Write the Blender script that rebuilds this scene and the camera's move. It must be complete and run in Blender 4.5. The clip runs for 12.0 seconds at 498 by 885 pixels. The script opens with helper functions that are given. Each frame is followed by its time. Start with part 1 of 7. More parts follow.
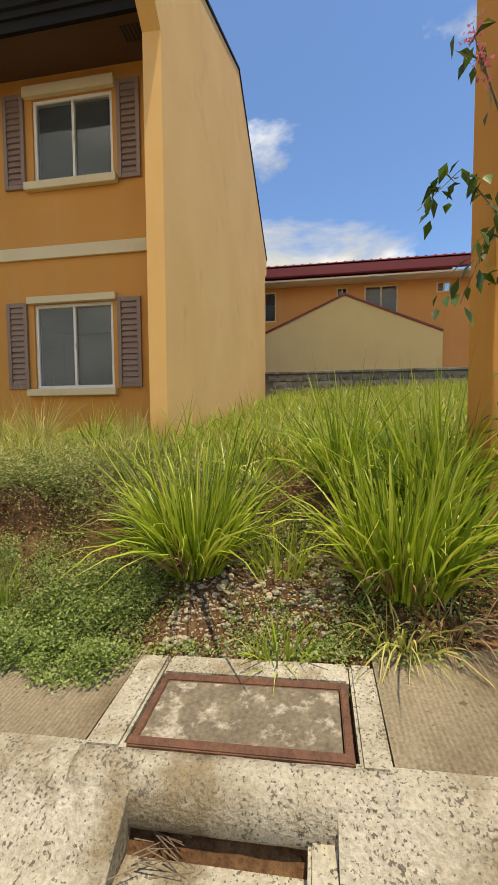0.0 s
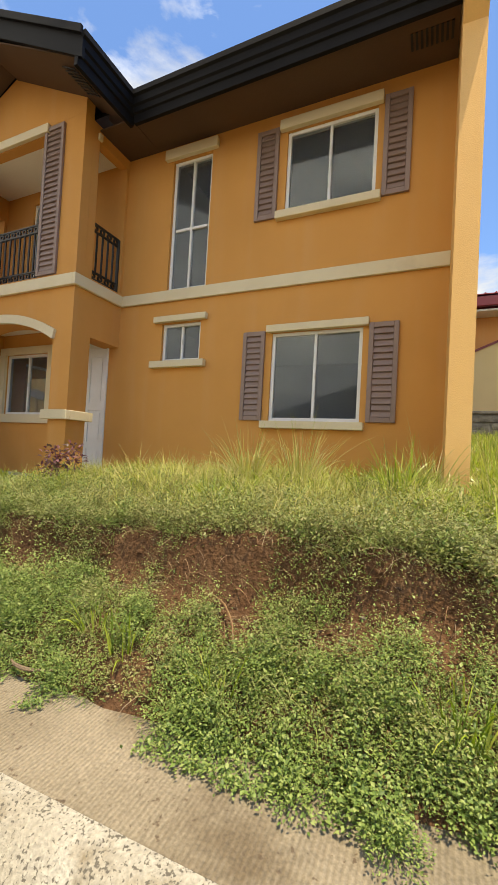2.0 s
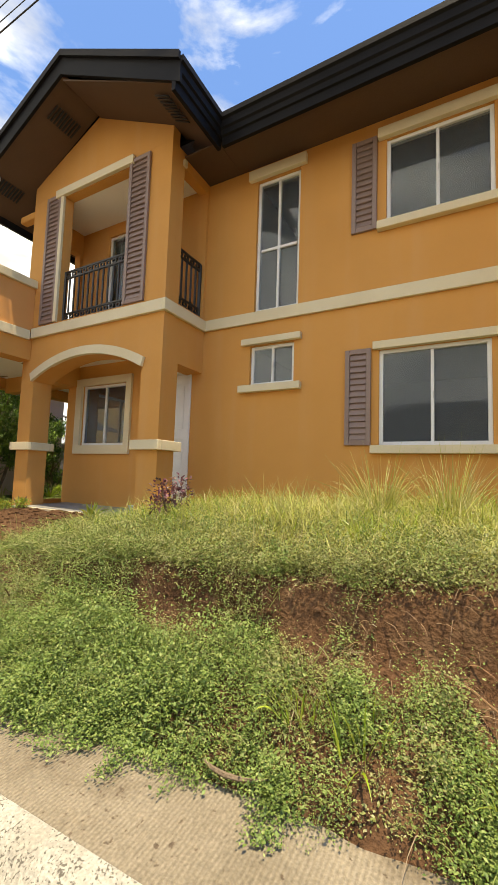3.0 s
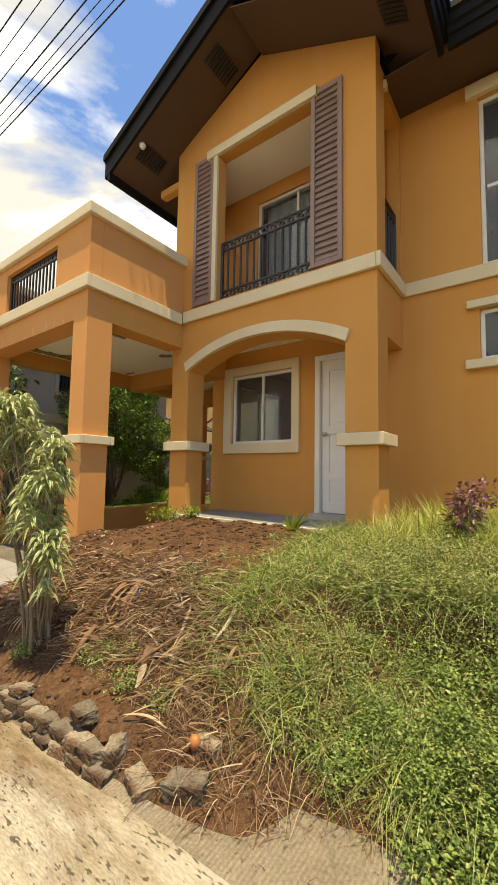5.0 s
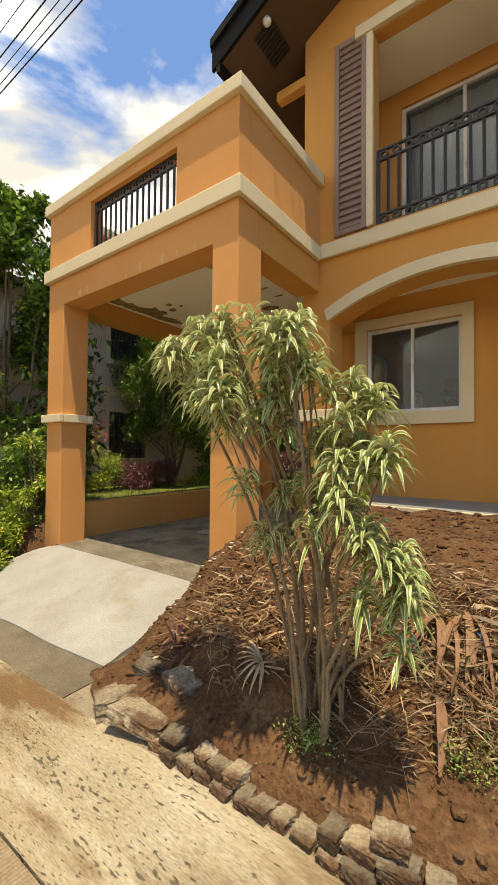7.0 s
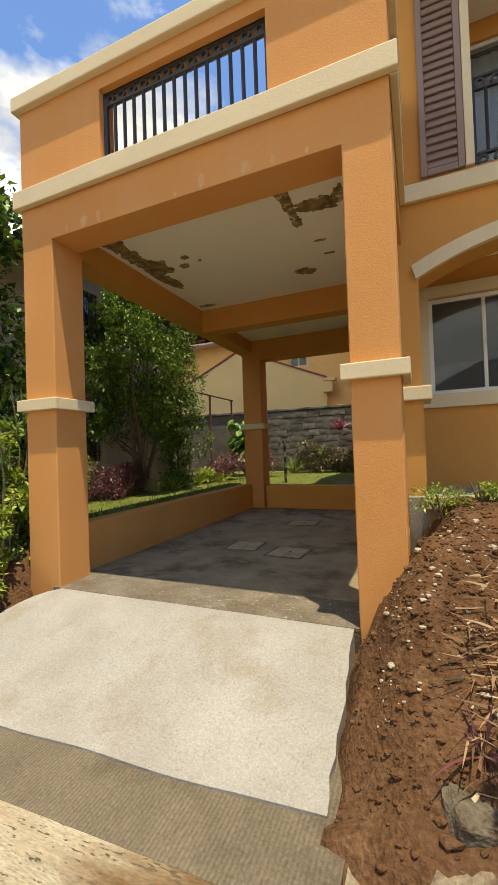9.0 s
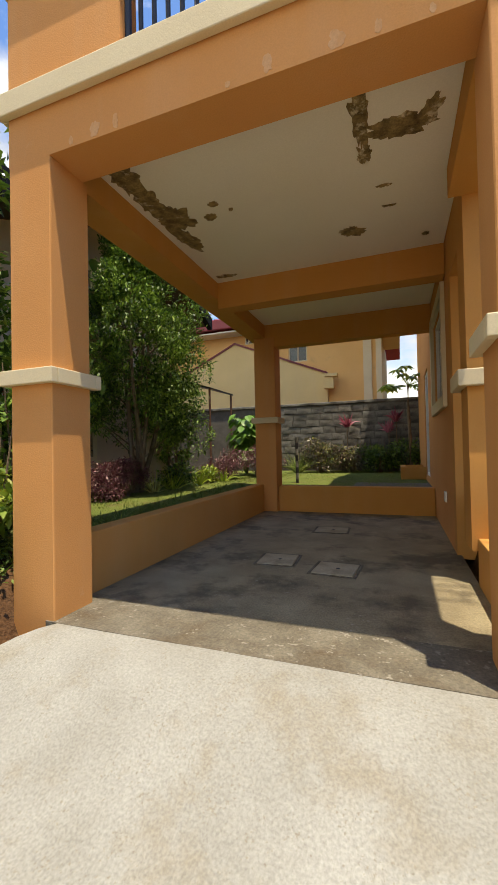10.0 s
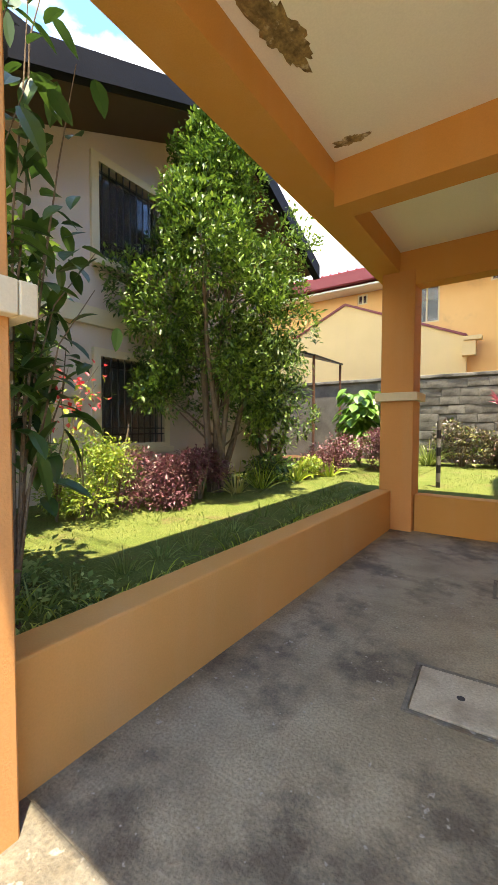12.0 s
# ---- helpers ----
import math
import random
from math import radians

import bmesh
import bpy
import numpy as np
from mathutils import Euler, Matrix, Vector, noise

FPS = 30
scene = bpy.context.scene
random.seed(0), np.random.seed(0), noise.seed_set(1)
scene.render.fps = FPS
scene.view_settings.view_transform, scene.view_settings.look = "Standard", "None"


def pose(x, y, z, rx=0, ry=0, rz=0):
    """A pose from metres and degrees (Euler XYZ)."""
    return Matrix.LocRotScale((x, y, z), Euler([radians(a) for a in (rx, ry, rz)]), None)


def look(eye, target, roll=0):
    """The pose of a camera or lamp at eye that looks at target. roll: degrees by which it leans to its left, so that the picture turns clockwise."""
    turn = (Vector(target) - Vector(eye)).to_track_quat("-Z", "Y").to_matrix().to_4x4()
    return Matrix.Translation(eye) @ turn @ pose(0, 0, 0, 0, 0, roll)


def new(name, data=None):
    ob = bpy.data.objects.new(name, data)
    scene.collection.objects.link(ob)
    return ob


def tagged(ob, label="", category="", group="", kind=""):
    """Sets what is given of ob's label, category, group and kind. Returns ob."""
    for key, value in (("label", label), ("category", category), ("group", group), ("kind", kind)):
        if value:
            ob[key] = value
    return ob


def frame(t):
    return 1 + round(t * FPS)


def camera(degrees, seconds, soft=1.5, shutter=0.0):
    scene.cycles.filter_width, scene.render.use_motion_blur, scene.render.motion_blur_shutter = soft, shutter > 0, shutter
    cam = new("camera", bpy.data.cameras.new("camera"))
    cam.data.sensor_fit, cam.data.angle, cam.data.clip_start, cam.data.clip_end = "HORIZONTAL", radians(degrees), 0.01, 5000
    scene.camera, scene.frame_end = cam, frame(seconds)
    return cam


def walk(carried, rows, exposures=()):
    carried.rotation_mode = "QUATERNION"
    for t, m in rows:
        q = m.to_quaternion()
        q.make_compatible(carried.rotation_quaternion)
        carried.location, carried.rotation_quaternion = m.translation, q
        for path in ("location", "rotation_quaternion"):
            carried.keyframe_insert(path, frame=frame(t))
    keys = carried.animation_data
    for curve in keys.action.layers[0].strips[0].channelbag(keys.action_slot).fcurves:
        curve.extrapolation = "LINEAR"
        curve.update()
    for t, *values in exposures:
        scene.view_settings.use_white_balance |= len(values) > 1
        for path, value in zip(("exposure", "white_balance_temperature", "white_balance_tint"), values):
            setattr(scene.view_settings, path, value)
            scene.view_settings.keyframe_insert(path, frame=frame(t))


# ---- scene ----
cam = camera(63.8, 12.0)
METRES, EYE, TILT, LEAN, TURN = 12.4, 1.45, 0.0, 0.0, 9.5
ROWS = [
    (0.0, 0.0, 0.0, 0.0, -0.02, -3.25, 0.42),
    (0.5, -0.0355, 0.0114, 0.001, 4.5, -1.57, 0.68),
    (1.0, -0.0708, 0.0243, 0.0017, 8.17, -0.41, -0.46),
    (1.5, -0.1095, 0.0343, 0.0008, 11.79, 0.47, -2.32),
    (2.0, -0.148, 0.0413, 0.0015, 14.87, 1.44, -3.18),
    (2.5, -0.1886, 0.0484, 0.0028, 17.27, 3.08, -2.62),
    (3.0, -0.2289, 0.0532, 0.0039, 19.37, 4.62, -1.9),
    (5.0, -0.4058, 0.0767, 0.0018, 27.07, 4.4, -0.96),
    (5.5, -0.4499, 0.0844, -0.0005, 27.68, 3.28, -0.77),
    (6.0, -0.494, 0.0863, -0.0005, 27.71, 2.15, -0.43),
    (6.5, -0.5366, 0.0905, -0.0022, 27.51, 1.61, -0.31),
    (7.0, -0.5809, 0.0936, -0.0025, 26.89, 1.39, -0.49),
    (7.5, -0.622, 0.0968, -0.0029, 25.35, 0.86, -0.82),
    (9.5, -0.772, 0.1509, -0.0085, 11.59, 1.29, 2.27),
    (10.0, -0.7967, 0.1849, -0.0104, 10.94, 1.06, 1.15),
    (10.5, -0.8184, 0.2242, -0.0123, 5.28, 0.12, 1.13),
    (11.0, -0.827, 0.2661, -0.0092, 7.64, -0.23, 0.45),
    (11.5, -0.8391, 0.3059, -0.0046, 20.65, -1.8, -0.23),
    (12.0, -0.8435, 0.3392, 0.0022, 25.42, -2.29, -0.17),
]
walk(cam, [(t, pose(0, 0, EYE, TILT, LEAN, TURN) @ pose(METRES * x, METRES * y, METRES * z, 90 + pitch, roll, yaw)) for t, x, y, z, yaw, pitch, roll in ROWS],
     exposures=[(t, stops, kelvin, 7) for t, stops, kelvin in ((0.0, 1.80, 9700), (1.5, 2.09, 9500), (3.0, 2.32, 9600), (5.0, 2.20, 10500), (7.5, 2.14, 10300), (9.5, 2.12, 9200), (10.5, 2.43, 8600), (11.2, 3.2, 8700), (12.0, 3.66, 8800))])

# ---- sky, sun and clouds ----
SUN_WAY = Vector((-0.16, 0.14, -1.0))
world = bpy.data.worlds.new("sky")
scene.world = world
world.use_nodes = True
wn, wl = world.node_tree.nodes, world.node_tree.links
wn.clear()
w_out = wn.new("ShaderNodeOutputWorld")
w_bg = wn.new("ShaderNodeBackground")
w_sky = wn.new("ShaderNodeTexSky")
w_sky.sky_type = "NISHITA"
w_sky.sun_disc = False
w_sky.sun_elevation = radians(78)
w_sky.sun_rotation = radians(131)
w_sky.air_density, w_sky.dust_density, w_sky.ozone_density = 1.0, 0.4, 1.5
w_co = wn.new("ShaderNodeTexCoord")
w_map = wn.new("ShaderNodeMapping")
w_map.inputs["Scale"].default_value = (1.0, 1.0, 2.6)
w_map.inputs["Location"].default_value = (1.35, 0.2, 0.1)
w_n1 = wn.new("ShaderNodeTexNoise")
w_n1.inputs["Scale"].default_value = 2.6
w_n1.inputs["Detail"].default_value = 9.0
w_n1.inputs["Roughness"].default_value = 0.56
w_n1.inputs["Distortion"].default_value = 0.25
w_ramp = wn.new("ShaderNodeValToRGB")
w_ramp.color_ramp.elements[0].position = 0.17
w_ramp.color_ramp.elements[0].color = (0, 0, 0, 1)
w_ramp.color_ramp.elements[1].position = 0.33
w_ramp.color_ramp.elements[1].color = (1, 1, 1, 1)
w_n2 = wn.new("ShaderNodeTexNoise")
w_n2.inputs["Scale"].default_value = 3.4
w_n2.inputs["Detail"].default_value = 8.0
w_cl = wn.new("ShaderNodeMix")
w_cl.data_type = "RGBA"
w_cl.inputs["A"].default_value = (1.25, 1.42, 1.72, 1)
w_cl.inputs["B"].default_value = (3.4, 3.75, 4.25, 1)
w_tint = wn.new("ShaderNodeMix")
w_tint.data_type = "RGBA"
w_tint.blend_type = "MULTIPLY"
w_tint.inputs["Factor"].default_value = 1.0
w_tint.inputs["B"].default_value = (0.205, 0.32, 0.495, 1)
w_mix = wn.new("ShaderNodeMix")
w_mix.data_type = "RGBA"
wl.new(w_co.outputs["Generated"], w_map.inputs["Vector"])
wl.new(w_map.outputs["Vector"], w_n1.inputs["Vector"])
wl.new(w_map.outputs["Vector"], w_n2.inputs["Vector"])
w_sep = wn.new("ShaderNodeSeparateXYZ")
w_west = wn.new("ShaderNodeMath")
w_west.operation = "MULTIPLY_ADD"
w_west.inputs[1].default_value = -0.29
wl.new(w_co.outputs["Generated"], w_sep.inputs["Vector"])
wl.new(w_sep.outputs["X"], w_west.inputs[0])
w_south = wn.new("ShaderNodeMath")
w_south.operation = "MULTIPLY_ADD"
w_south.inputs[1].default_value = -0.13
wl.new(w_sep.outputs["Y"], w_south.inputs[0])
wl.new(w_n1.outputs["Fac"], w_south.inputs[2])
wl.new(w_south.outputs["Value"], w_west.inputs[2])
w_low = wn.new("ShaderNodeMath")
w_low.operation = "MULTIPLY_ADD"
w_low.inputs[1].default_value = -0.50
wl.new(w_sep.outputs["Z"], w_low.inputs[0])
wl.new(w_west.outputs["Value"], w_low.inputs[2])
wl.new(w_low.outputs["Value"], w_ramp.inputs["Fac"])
w_shade = wn.new("ShaderNodeMapRange")
w_shade.inputs["From Min"].default_value, w_shade.inputs["From Max"].default_value = 0.46, 0.72
wl.new(w_n2.outputs["Fac"], w_shade.inputs["Value"])
wl.new(w_shade.outputs["Result"], w_cl.inputs["Factor"])
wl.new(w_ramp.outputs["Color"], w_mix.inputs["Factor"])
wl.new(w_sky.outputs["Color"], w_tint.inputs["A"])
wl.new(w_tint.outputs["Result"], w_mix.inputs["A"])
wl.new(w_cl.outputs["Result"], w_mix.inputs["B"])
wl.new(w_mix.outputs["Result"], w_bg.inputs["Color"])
w_bg.inputs["Strength"].default_value = 0.15
wl.new(w_bg.outputs["Background"], w_out.inputs["Surface"])

sun_data = bpy.data.lights.new("sun", "SUN")
sun_data.energy, sun_data.angle, sun_data.color = 1.42, radians(0.55), (1.0, 0.965, 0.91)
sun = new("sun", sun_data)
sun.matrix_world = look((0, 0, 30), Vector((0, 0, 30)) + SUN_WAY)


# ---- materials ----
def rgba(c):
    return (*c, 1.0)


def surf(name, a, b, scale=2.0, rough=0.8, bump=0.15, grain=60.0, metal=0.0, dirt=None, dirt_at=(0.58, 0.72), dirt_scale=1.2,
         fine=0.12, spec=0.4, stretch=(1, 1, 1), streak=0.0, broom=0.0, pits=None, vary=0.0):
    """Two tones mixed by slow noise, a fine speckle, an optional third tone in patches, and a grainy relief."""
    m = bpy.data.materials.new(name)
    m.use_nodes = True
    n, l = m.node_tree.nodes, m.node_tree.links
    p = n["Principled BSDF"]
    co = n.new("ShaderNodeTexCoord")
    mp = n.new("ShaderNodeMapping")
    mp.inputs["Scale"].default_value = stretch
    l.new(co.outputs["Object"], mp.inputs["Vector"])

    def noise_tex(s, d, r=0.55):
        t = n.new("ShaderNodeTexNoise")
        t.inputs["Scale"].default_value, t.inputs["Detail"].default_value, t.inputs["Roughness"].default_value = s, d, r
        l.new(mp.outputs["Vector"], t.inputs["Vector"])
        return t

    def ramp(src, lo, hi):
        r = n.new("ShaderNodeMapRange")
        r.inputs["From Min"].default_value, r.inputs["From Max"].default_value = lo, hi
        l.new(src, r.inputs["Value"])
        return r.outputs["Result"]

    def mix(f, x, y, mode="MIX"):
        k = n.new("ShaderNodeMix")
        k.data_type, k.blend_type = "RGBA", mode
        for sock, v in ((k.inputs["Factor"], f), (k.inputs["A"], x), (k.inputs["B"], y)):
            if isinstance(v, (int, float)):
                sock.default_value = v
            elif isinstance(v, tuple):
                sock.default_value = v
            else:
                l.new(v, sock)
        return k.outputs["Result"]

    slow = noise_tex(scale, 6)
    fast = noise_tex(grain, 4)
    col = mix(ramp(slow.outputs["Fac"], 0.32, 0.68), rgba(a), rgba(b))
    if dirt:
        patch = noise_tex(dirt_scale, 9, 0.66)
        col = mix(ramp(patch.outputs["Fac"], *dirt_at), col, rgba(dirt))
    if streak:
        sm = n.new("ShaderNodeMapping")
        sm.inputs["Scale"].default_value = (3.0, 3.0, 0.25)
        l.new(co.outputs["Object"], sm.inputs["Vector"])
        st = n.new("ShaderNodeTexNoise")
        st.inputs["Scale"].default_value, st.inputs["Detail"].default_value = 1.6, 7
        l.new(sm.outputs["Vector"], st.inputs["Vector"])
        col = mix(ramp(st.outputs["Fac"], 0.50, 0.75), col, mix(streak, col, (0.62, 0.45, 0.30, 1)))
    if pits:
        pt = noise_tex(pits[0], 3, 0.5)
        flock = n.new("ShaderNodeMath")
        flock.operation = "MULTIPLY_ADD"
        flock.inputs[1].default_value = 0.4
        l.new(noise_tex(pits[0] / 9.0, 3, 0.6).outputs["Fac"], flock.inputs[0])
        l.new(pt.outputs["Fac"], flock.inputs[2])
        col = mix(ramp(flock.outputs["Value"], pits[1] + 0.2, pits[2] + 0.2), col, rgba(pits[3]))
    comb = None
    if broom:
        comb = n.new("ShaderNodeTexWave")
        comb.bands_direction = "X"
        comb.inputs["Scale"].default_value, comb.inputs["Distortion"].default_value = 16.0, 0.6
        comb.inputs["Detail"].default_value, comb.inputs["Detail Scale"].default_value = 2.0, 0.5
        l.new(mp.outputs["Vector"], comb.inputs["Vector"])
        col = mix(ramp(comb.outputs["Fac"], 0.0, 0.55), mix(broom, col, (0.10, 0.08, 0.055, 1)), col)
    dark = mix(ramp(fast.outputs["Fac"], 0.3, 0.7), (1 - fine, 1 - fine, 1 - fine, 1), (1 + fine * 0.4,) * 3 + (1,))
    col = mix(1.0, col, dark, "MULTIPLY")
    if vary:
        info = n.new("ShaderNodeObjectInfo")
        col = mix(1.0, col, mix(info.outputs["Random"], (1 - vary,) * 3 + (1,), (1 + 0.5 * vary,) * 3 + (1,)), "MULTIPLY")
    l.new(col, p.inputs["Base Color"])
    p.inputs["Roughness"].default_value, p.inputs["Metallic"].default_value = rough, metal
    p.inputs["Specular IOR Level"].default_value = spec
    if bump:
        add = n.new("ShaderNodeMath")
        add.operation = "ADD"
        l.new(fast.outputs["Fac"], add.inputs[0])
        l.new(slow.outputs["Fac"], add.inputs[1])
        if comb:
            more = n.new("ShaderNodeMath")
            more.operation = "ADD"
            l.new(add.outputs["Value"], more.inputs[0])
            l.new(comb.outputs["Fac"], more.inputs[1])
            add = more
        bn = n.new("ShaderNodeBump")
        bn.inputs["Strength"].default_value, bn.inputs["Distance"].default_value = bump, 0.02
        l.new(add.outputs["Value"], bn.inputs["Height"])
        l.new(bn.outputs["Normal"], p.inputs["Normal"])
    return m


def leafy(name, tones, rough=0.5, through_light=0.3, per_object=False):
    """Leaves: a tone picked for each leaf, a little light let through."""
    m = bpy.data.materials.new(name)
    m.use_nodes = True
    n, l = m.node_tree.nodes, m.node_tree.links
    p = n["Principled BSDF"]
    if per_object:
        src = n.new("ShaderNodeObjectInfo").outputs["Random"]
    else:
        src = n.new("ShaderNodeNewGeometry").outputs["Random Per Island"]
    r = n.new("ShaderNodeValToRGB")
    els = r.color_ramp.elements
    while len(els) < len(tones):
        els.new(0.5)
    for i, c in enumerate(tones):
        els[i].position = i / (len(tones) - 1)
        els[i].color = rgba(c)
    l.new(src, r.inputs["Fac"])
    l.new(r.outputs["Color"], p.inputs["Base Color"])
    p.inputs["Roughness"].default_value = rough
    tr = n.new("ShaderNodeBsdfTranslucent")
    l.new(r.outputs["Color"], tr.inputs["Color"])
    ms = n.new("ShaderNodeMixShader")
    ms.inputs["Fac"].default_value = through_light
    l.new(p.outputs["BSDF"], ms.inputs[1])
    l.new(tr.outputs["BSDF"], ms.inputs[2])
    l.new(ms.outputs["Shader"], n["Material Output"].inputs["Surface"])
    return m


def plain(name, c, rough=0.5, metal=0.0, spec=0.5):
    return surf(name, c, tuple(v * 0.9 for v in c), 3.0, rough, 0.04, 90.0, metal, fine=0.06, spec=spec)


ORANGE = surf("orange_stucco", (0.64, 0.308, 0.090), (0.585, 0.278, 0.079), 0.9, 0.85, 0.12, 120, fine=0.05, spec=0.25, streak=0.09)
PEACH = surf("sunned_peach_stucco", (0.665, 0.313, 0.113), (0.62, 0.280, 0.095), 0.8, 0.85, 0.14, 110, fine=0.06, spec=0.25, streak=0.12, dirt=(0.64, 0.40, 0.25), dirt_at=(0.66, 0.82), dirt_scale=2.2)
# faded paint, lightened further so the colour carries sunlight on these walls
FADED_LIT = surf("sunlit_faded_orange_stucco", (0.81, 0.50, 0.205), (0.75, 0.44, 0.165), 0.7, 0.85, 0.14, 110, fine=0.06, spec=0.25, streak=0.05, dirt=(0.56, 0.34, 0.16), dirt_at=(0.58, 0.8), dirt_scale=1.3)
CREAM = surf("cream_paint", (0.72, 0.62, 0.42), (0.66, 0.56, 0.37), 1.5, 0.7, 0.10, 100, fine=0.06, spec=0.3, dirt=(0.5, 0.42, 0.28), dirt_at=(0.6, 0.85))
WHITE = plain("white_paint", (0.78, 0.78, 0.76), 0.45)
BROWN = plain("brown_shutter_paint", (0.265, 0.18, 0.15), 0.5)
IRON = plain("black_iron", (0.014, 0.013, 0.014), 0.42)
ROOFM = surf("dark_roof_sheet", (0.008, 0.0075, 0.008), (0.012, 0.011, 0.011), 2.0, 0.6, 0.1, 50, fine=0.1, spec=0.12)
SOFFIT = surf("brown_soffit_board", (0.105, 0.058, 0.034), (0.088, 0.048, 0.028), 1.2, 0.75, 0.08, 60, fine=0.08)
REDROOF = surf("red_roof_tile", (0.36, 0.045, 0.055), (0.28, 0.035, 0.045), 2.5, 0.6, 0.15, 30, fine=0.15)
REDTRIM = plain("dark_red_fascia", (0.19, 0.016, 0.028), 0.4)
CEIL = surf("stained_ceiling_board", (0.88, 0.85, 0.77), (0.84, 0.80, 0.71), 0.9, 0.85, 0.06, 90, fine=0.05)
MOULD = surf("peeled_ceiling_plaster", (0.40, 0.29, 0.13), (0.13, 0.088, 0.042), 14.0, 0.95, 0.6, 60, fine=0.3, dirt=(0.66, 0.58, 0.42), dirt_at=(0.56, 0.66), dirt_scale=9.0)
FLOORC = surf("grey_garage_concrete", (0.225, 0.185, 0.118), (0.35, 0.30, 0.20), 3.2, 0.70, 0.35, 80, fine=0.32, dirt=(0.12, 0.098, 0.066), dirt_at=(0.49, 0.62), dirt_scale=2.0, pits=(30.0, 0.68, 0.74, (0.36, 0.33, 0.27)))
HATCHC = surf("pale_cover_concrete", (0.46, 0.40, 0.295), (0.36, 0.31, 0.225), 6.0, 0.85, 0.35, 80, fine=0.25, dirt=(0.27, 0.23, 0.16), dirt_at=(0.52, 0.7), dirt_scale=5.0)
APRON = surf("weathered_concrete", (0.195, 0.175, 0.138), (0.12, 0.105, 0.08), 4.5, 0.85, 0.45, 70, fine=0.34, dirt=(0.115, 0.088, 0.058), dirt_at=(0.5, 0.68), dirt_scale=2.4, pits=(28.0, 0.64, 0.70, (0.27, 0.25, 0.21)))
DRIVE = surf("pale_driveway_concrete", (0.335, 0.337, 0.318), (0.272, 0.269, 0.247), 2.4, 0.85, 0.32, 85, fine=0.24, dirt=(0.24, 0.205, 0.15), dirt_at=(0.54, 0.74), dirt_scale=1.9, pits=(80.0, 0.62, 0.72, (0.255, 0.235, 0.195)))
WALKC = surf("broomed_concrete", (0.30, 0.25, 0.178), (0.215, 0.175, 0.118), 2.2, 0.9, 0.35, 80, fine=0.34, dirt=(0.15, 0.112, 0.07), dirt_at=(0.50, 0.66), dirt_scale=1.7, broom=0.20, pits=(34.0, 0.66, 0.72, (0.12, 0.085, 0.055)))
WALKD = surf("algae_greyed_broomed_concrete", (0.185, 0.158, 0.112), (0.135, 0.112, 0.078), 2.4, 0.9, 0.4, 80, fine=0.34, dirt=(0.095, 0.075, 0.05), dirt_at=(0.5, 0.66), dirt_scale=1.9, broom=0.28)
KERBC = surf("lichen_spotted_kerb_concrete", (0.47, 0.445, 0.375), (0.35, 0.315, 0.245), 3.4, 0.9, 0.6, 70, fine=0.28, dirt=(0.225, 0.18, 0.115), dirt_at=(0.50, 0.63), dirt_scale=2.3, pits=(90.0, 0.575, 0.64, (0.13, 0.115, 0.09)))
ROADC = surf("ochre_stained_kerb_concrete", (0.43, 0.39, 0.30), (0.29, 0.225, 0.13), 2.2, 0.9, 0.5, 70, fine=0.28, dirt=(0.155, 0.09, 0.04), dirt_at=(0.49, 0.64), dirt_scale=1.7, stretch=(0.5, 2.2, 1), pits=(46.0, 0.61, 0.665, (0.10, 0.085, 0.055)))
ROADW = surf("broomed_road_concrete", (0.38, 0.325, 0.24), (0.29, 0.235, 0.16), 1.4, 0.9, 0.35, 80, fine=0.28, dirt=(0.20, 0.125, 0.062), dirt_at=(0.50, 0.66), dirt_scale=0.9, broom=0.25)
SOIL = surf("red_brown_soil", (0.145, 0.076, 0.040), (0.082, 0.042, 0.023), 3.0, 1.0, 1.0, 45, fine=0.42, dirt=(0.215, 0.125, 0.07), dirt_at=(0.5, 0.75), dirt_scale=6.0, spec=0.1)
STONE = surf("grey_brown_rubble", (0.33, 0.275, 0.195), (0.17, 0.125, 0.082), 9.0, 0.95, 0.8, 60, fine=0.4, dirt=(0.12, 0.066, 0.036), dirt_at=(0.49, 0.58), dirt_scale=6.0, vary=0.55)
BLOCK = surf("grey_concrete_block", (0.25, 0.24, 0.215), (0.15, 0.144, 0.13), 3.0, 0.95, 0.6, 60, fine=0.35, dirt=(0.05, 0.047, 0.042), dirt_at=(0.46, 0.66), dirt_scale=2.2, vary=0.3)
MORTAR = surf("grey_mortar", (0.17, 0.163, 0.148), (0.10, 0.095, 0.087), 3.0, 0.95, 0.5, 60, fine=0.25)
BEIGE = surf("grey_beige_stucco", (0.66, 0.545, 0.45), (0.61, 0.50, 0.41), 1.0, 0.85, 0.12, 100, fine=0.06, streak=0.2)
YELLOW = surf("pale_yellow_stucco", (0.74, 0.57, 0.28), (0.69, 0.53, 0.26), 1.0, 0.85, 0.12, 100, fine=0.05, streak=0.15)
GRAVELC = surf("grey_brown_gravel", (0.50, 0.44, 0.35), (0.30, 0.25, 0.185), 30.0, 0.95, 0.5, 60, fine=0.3)
# near-black tone that stands in for the shade inside the drain slot
SLOT_SHADE = plain("shade_black_concrete", (0.03, 0.028, 0.025), 0.6)
RUST = surf("rusty_iron_frame", (0.15, 0.068, 0.042), (0.09, 0.042, 0.028), 8.0, 0.85, 0.4, 60, fine=0.3)
LIDC = surf("blotched_lid_concrete", (0.20, 0.165, 0.12), (0.13, 0.105, 0.078), 7.0, 0.9, 0.5, 60, fine=0.35, dirt=(0.40, 0.36, 0.295), dirt_at=(0.53, 0.64), dirt_scale=13.0)
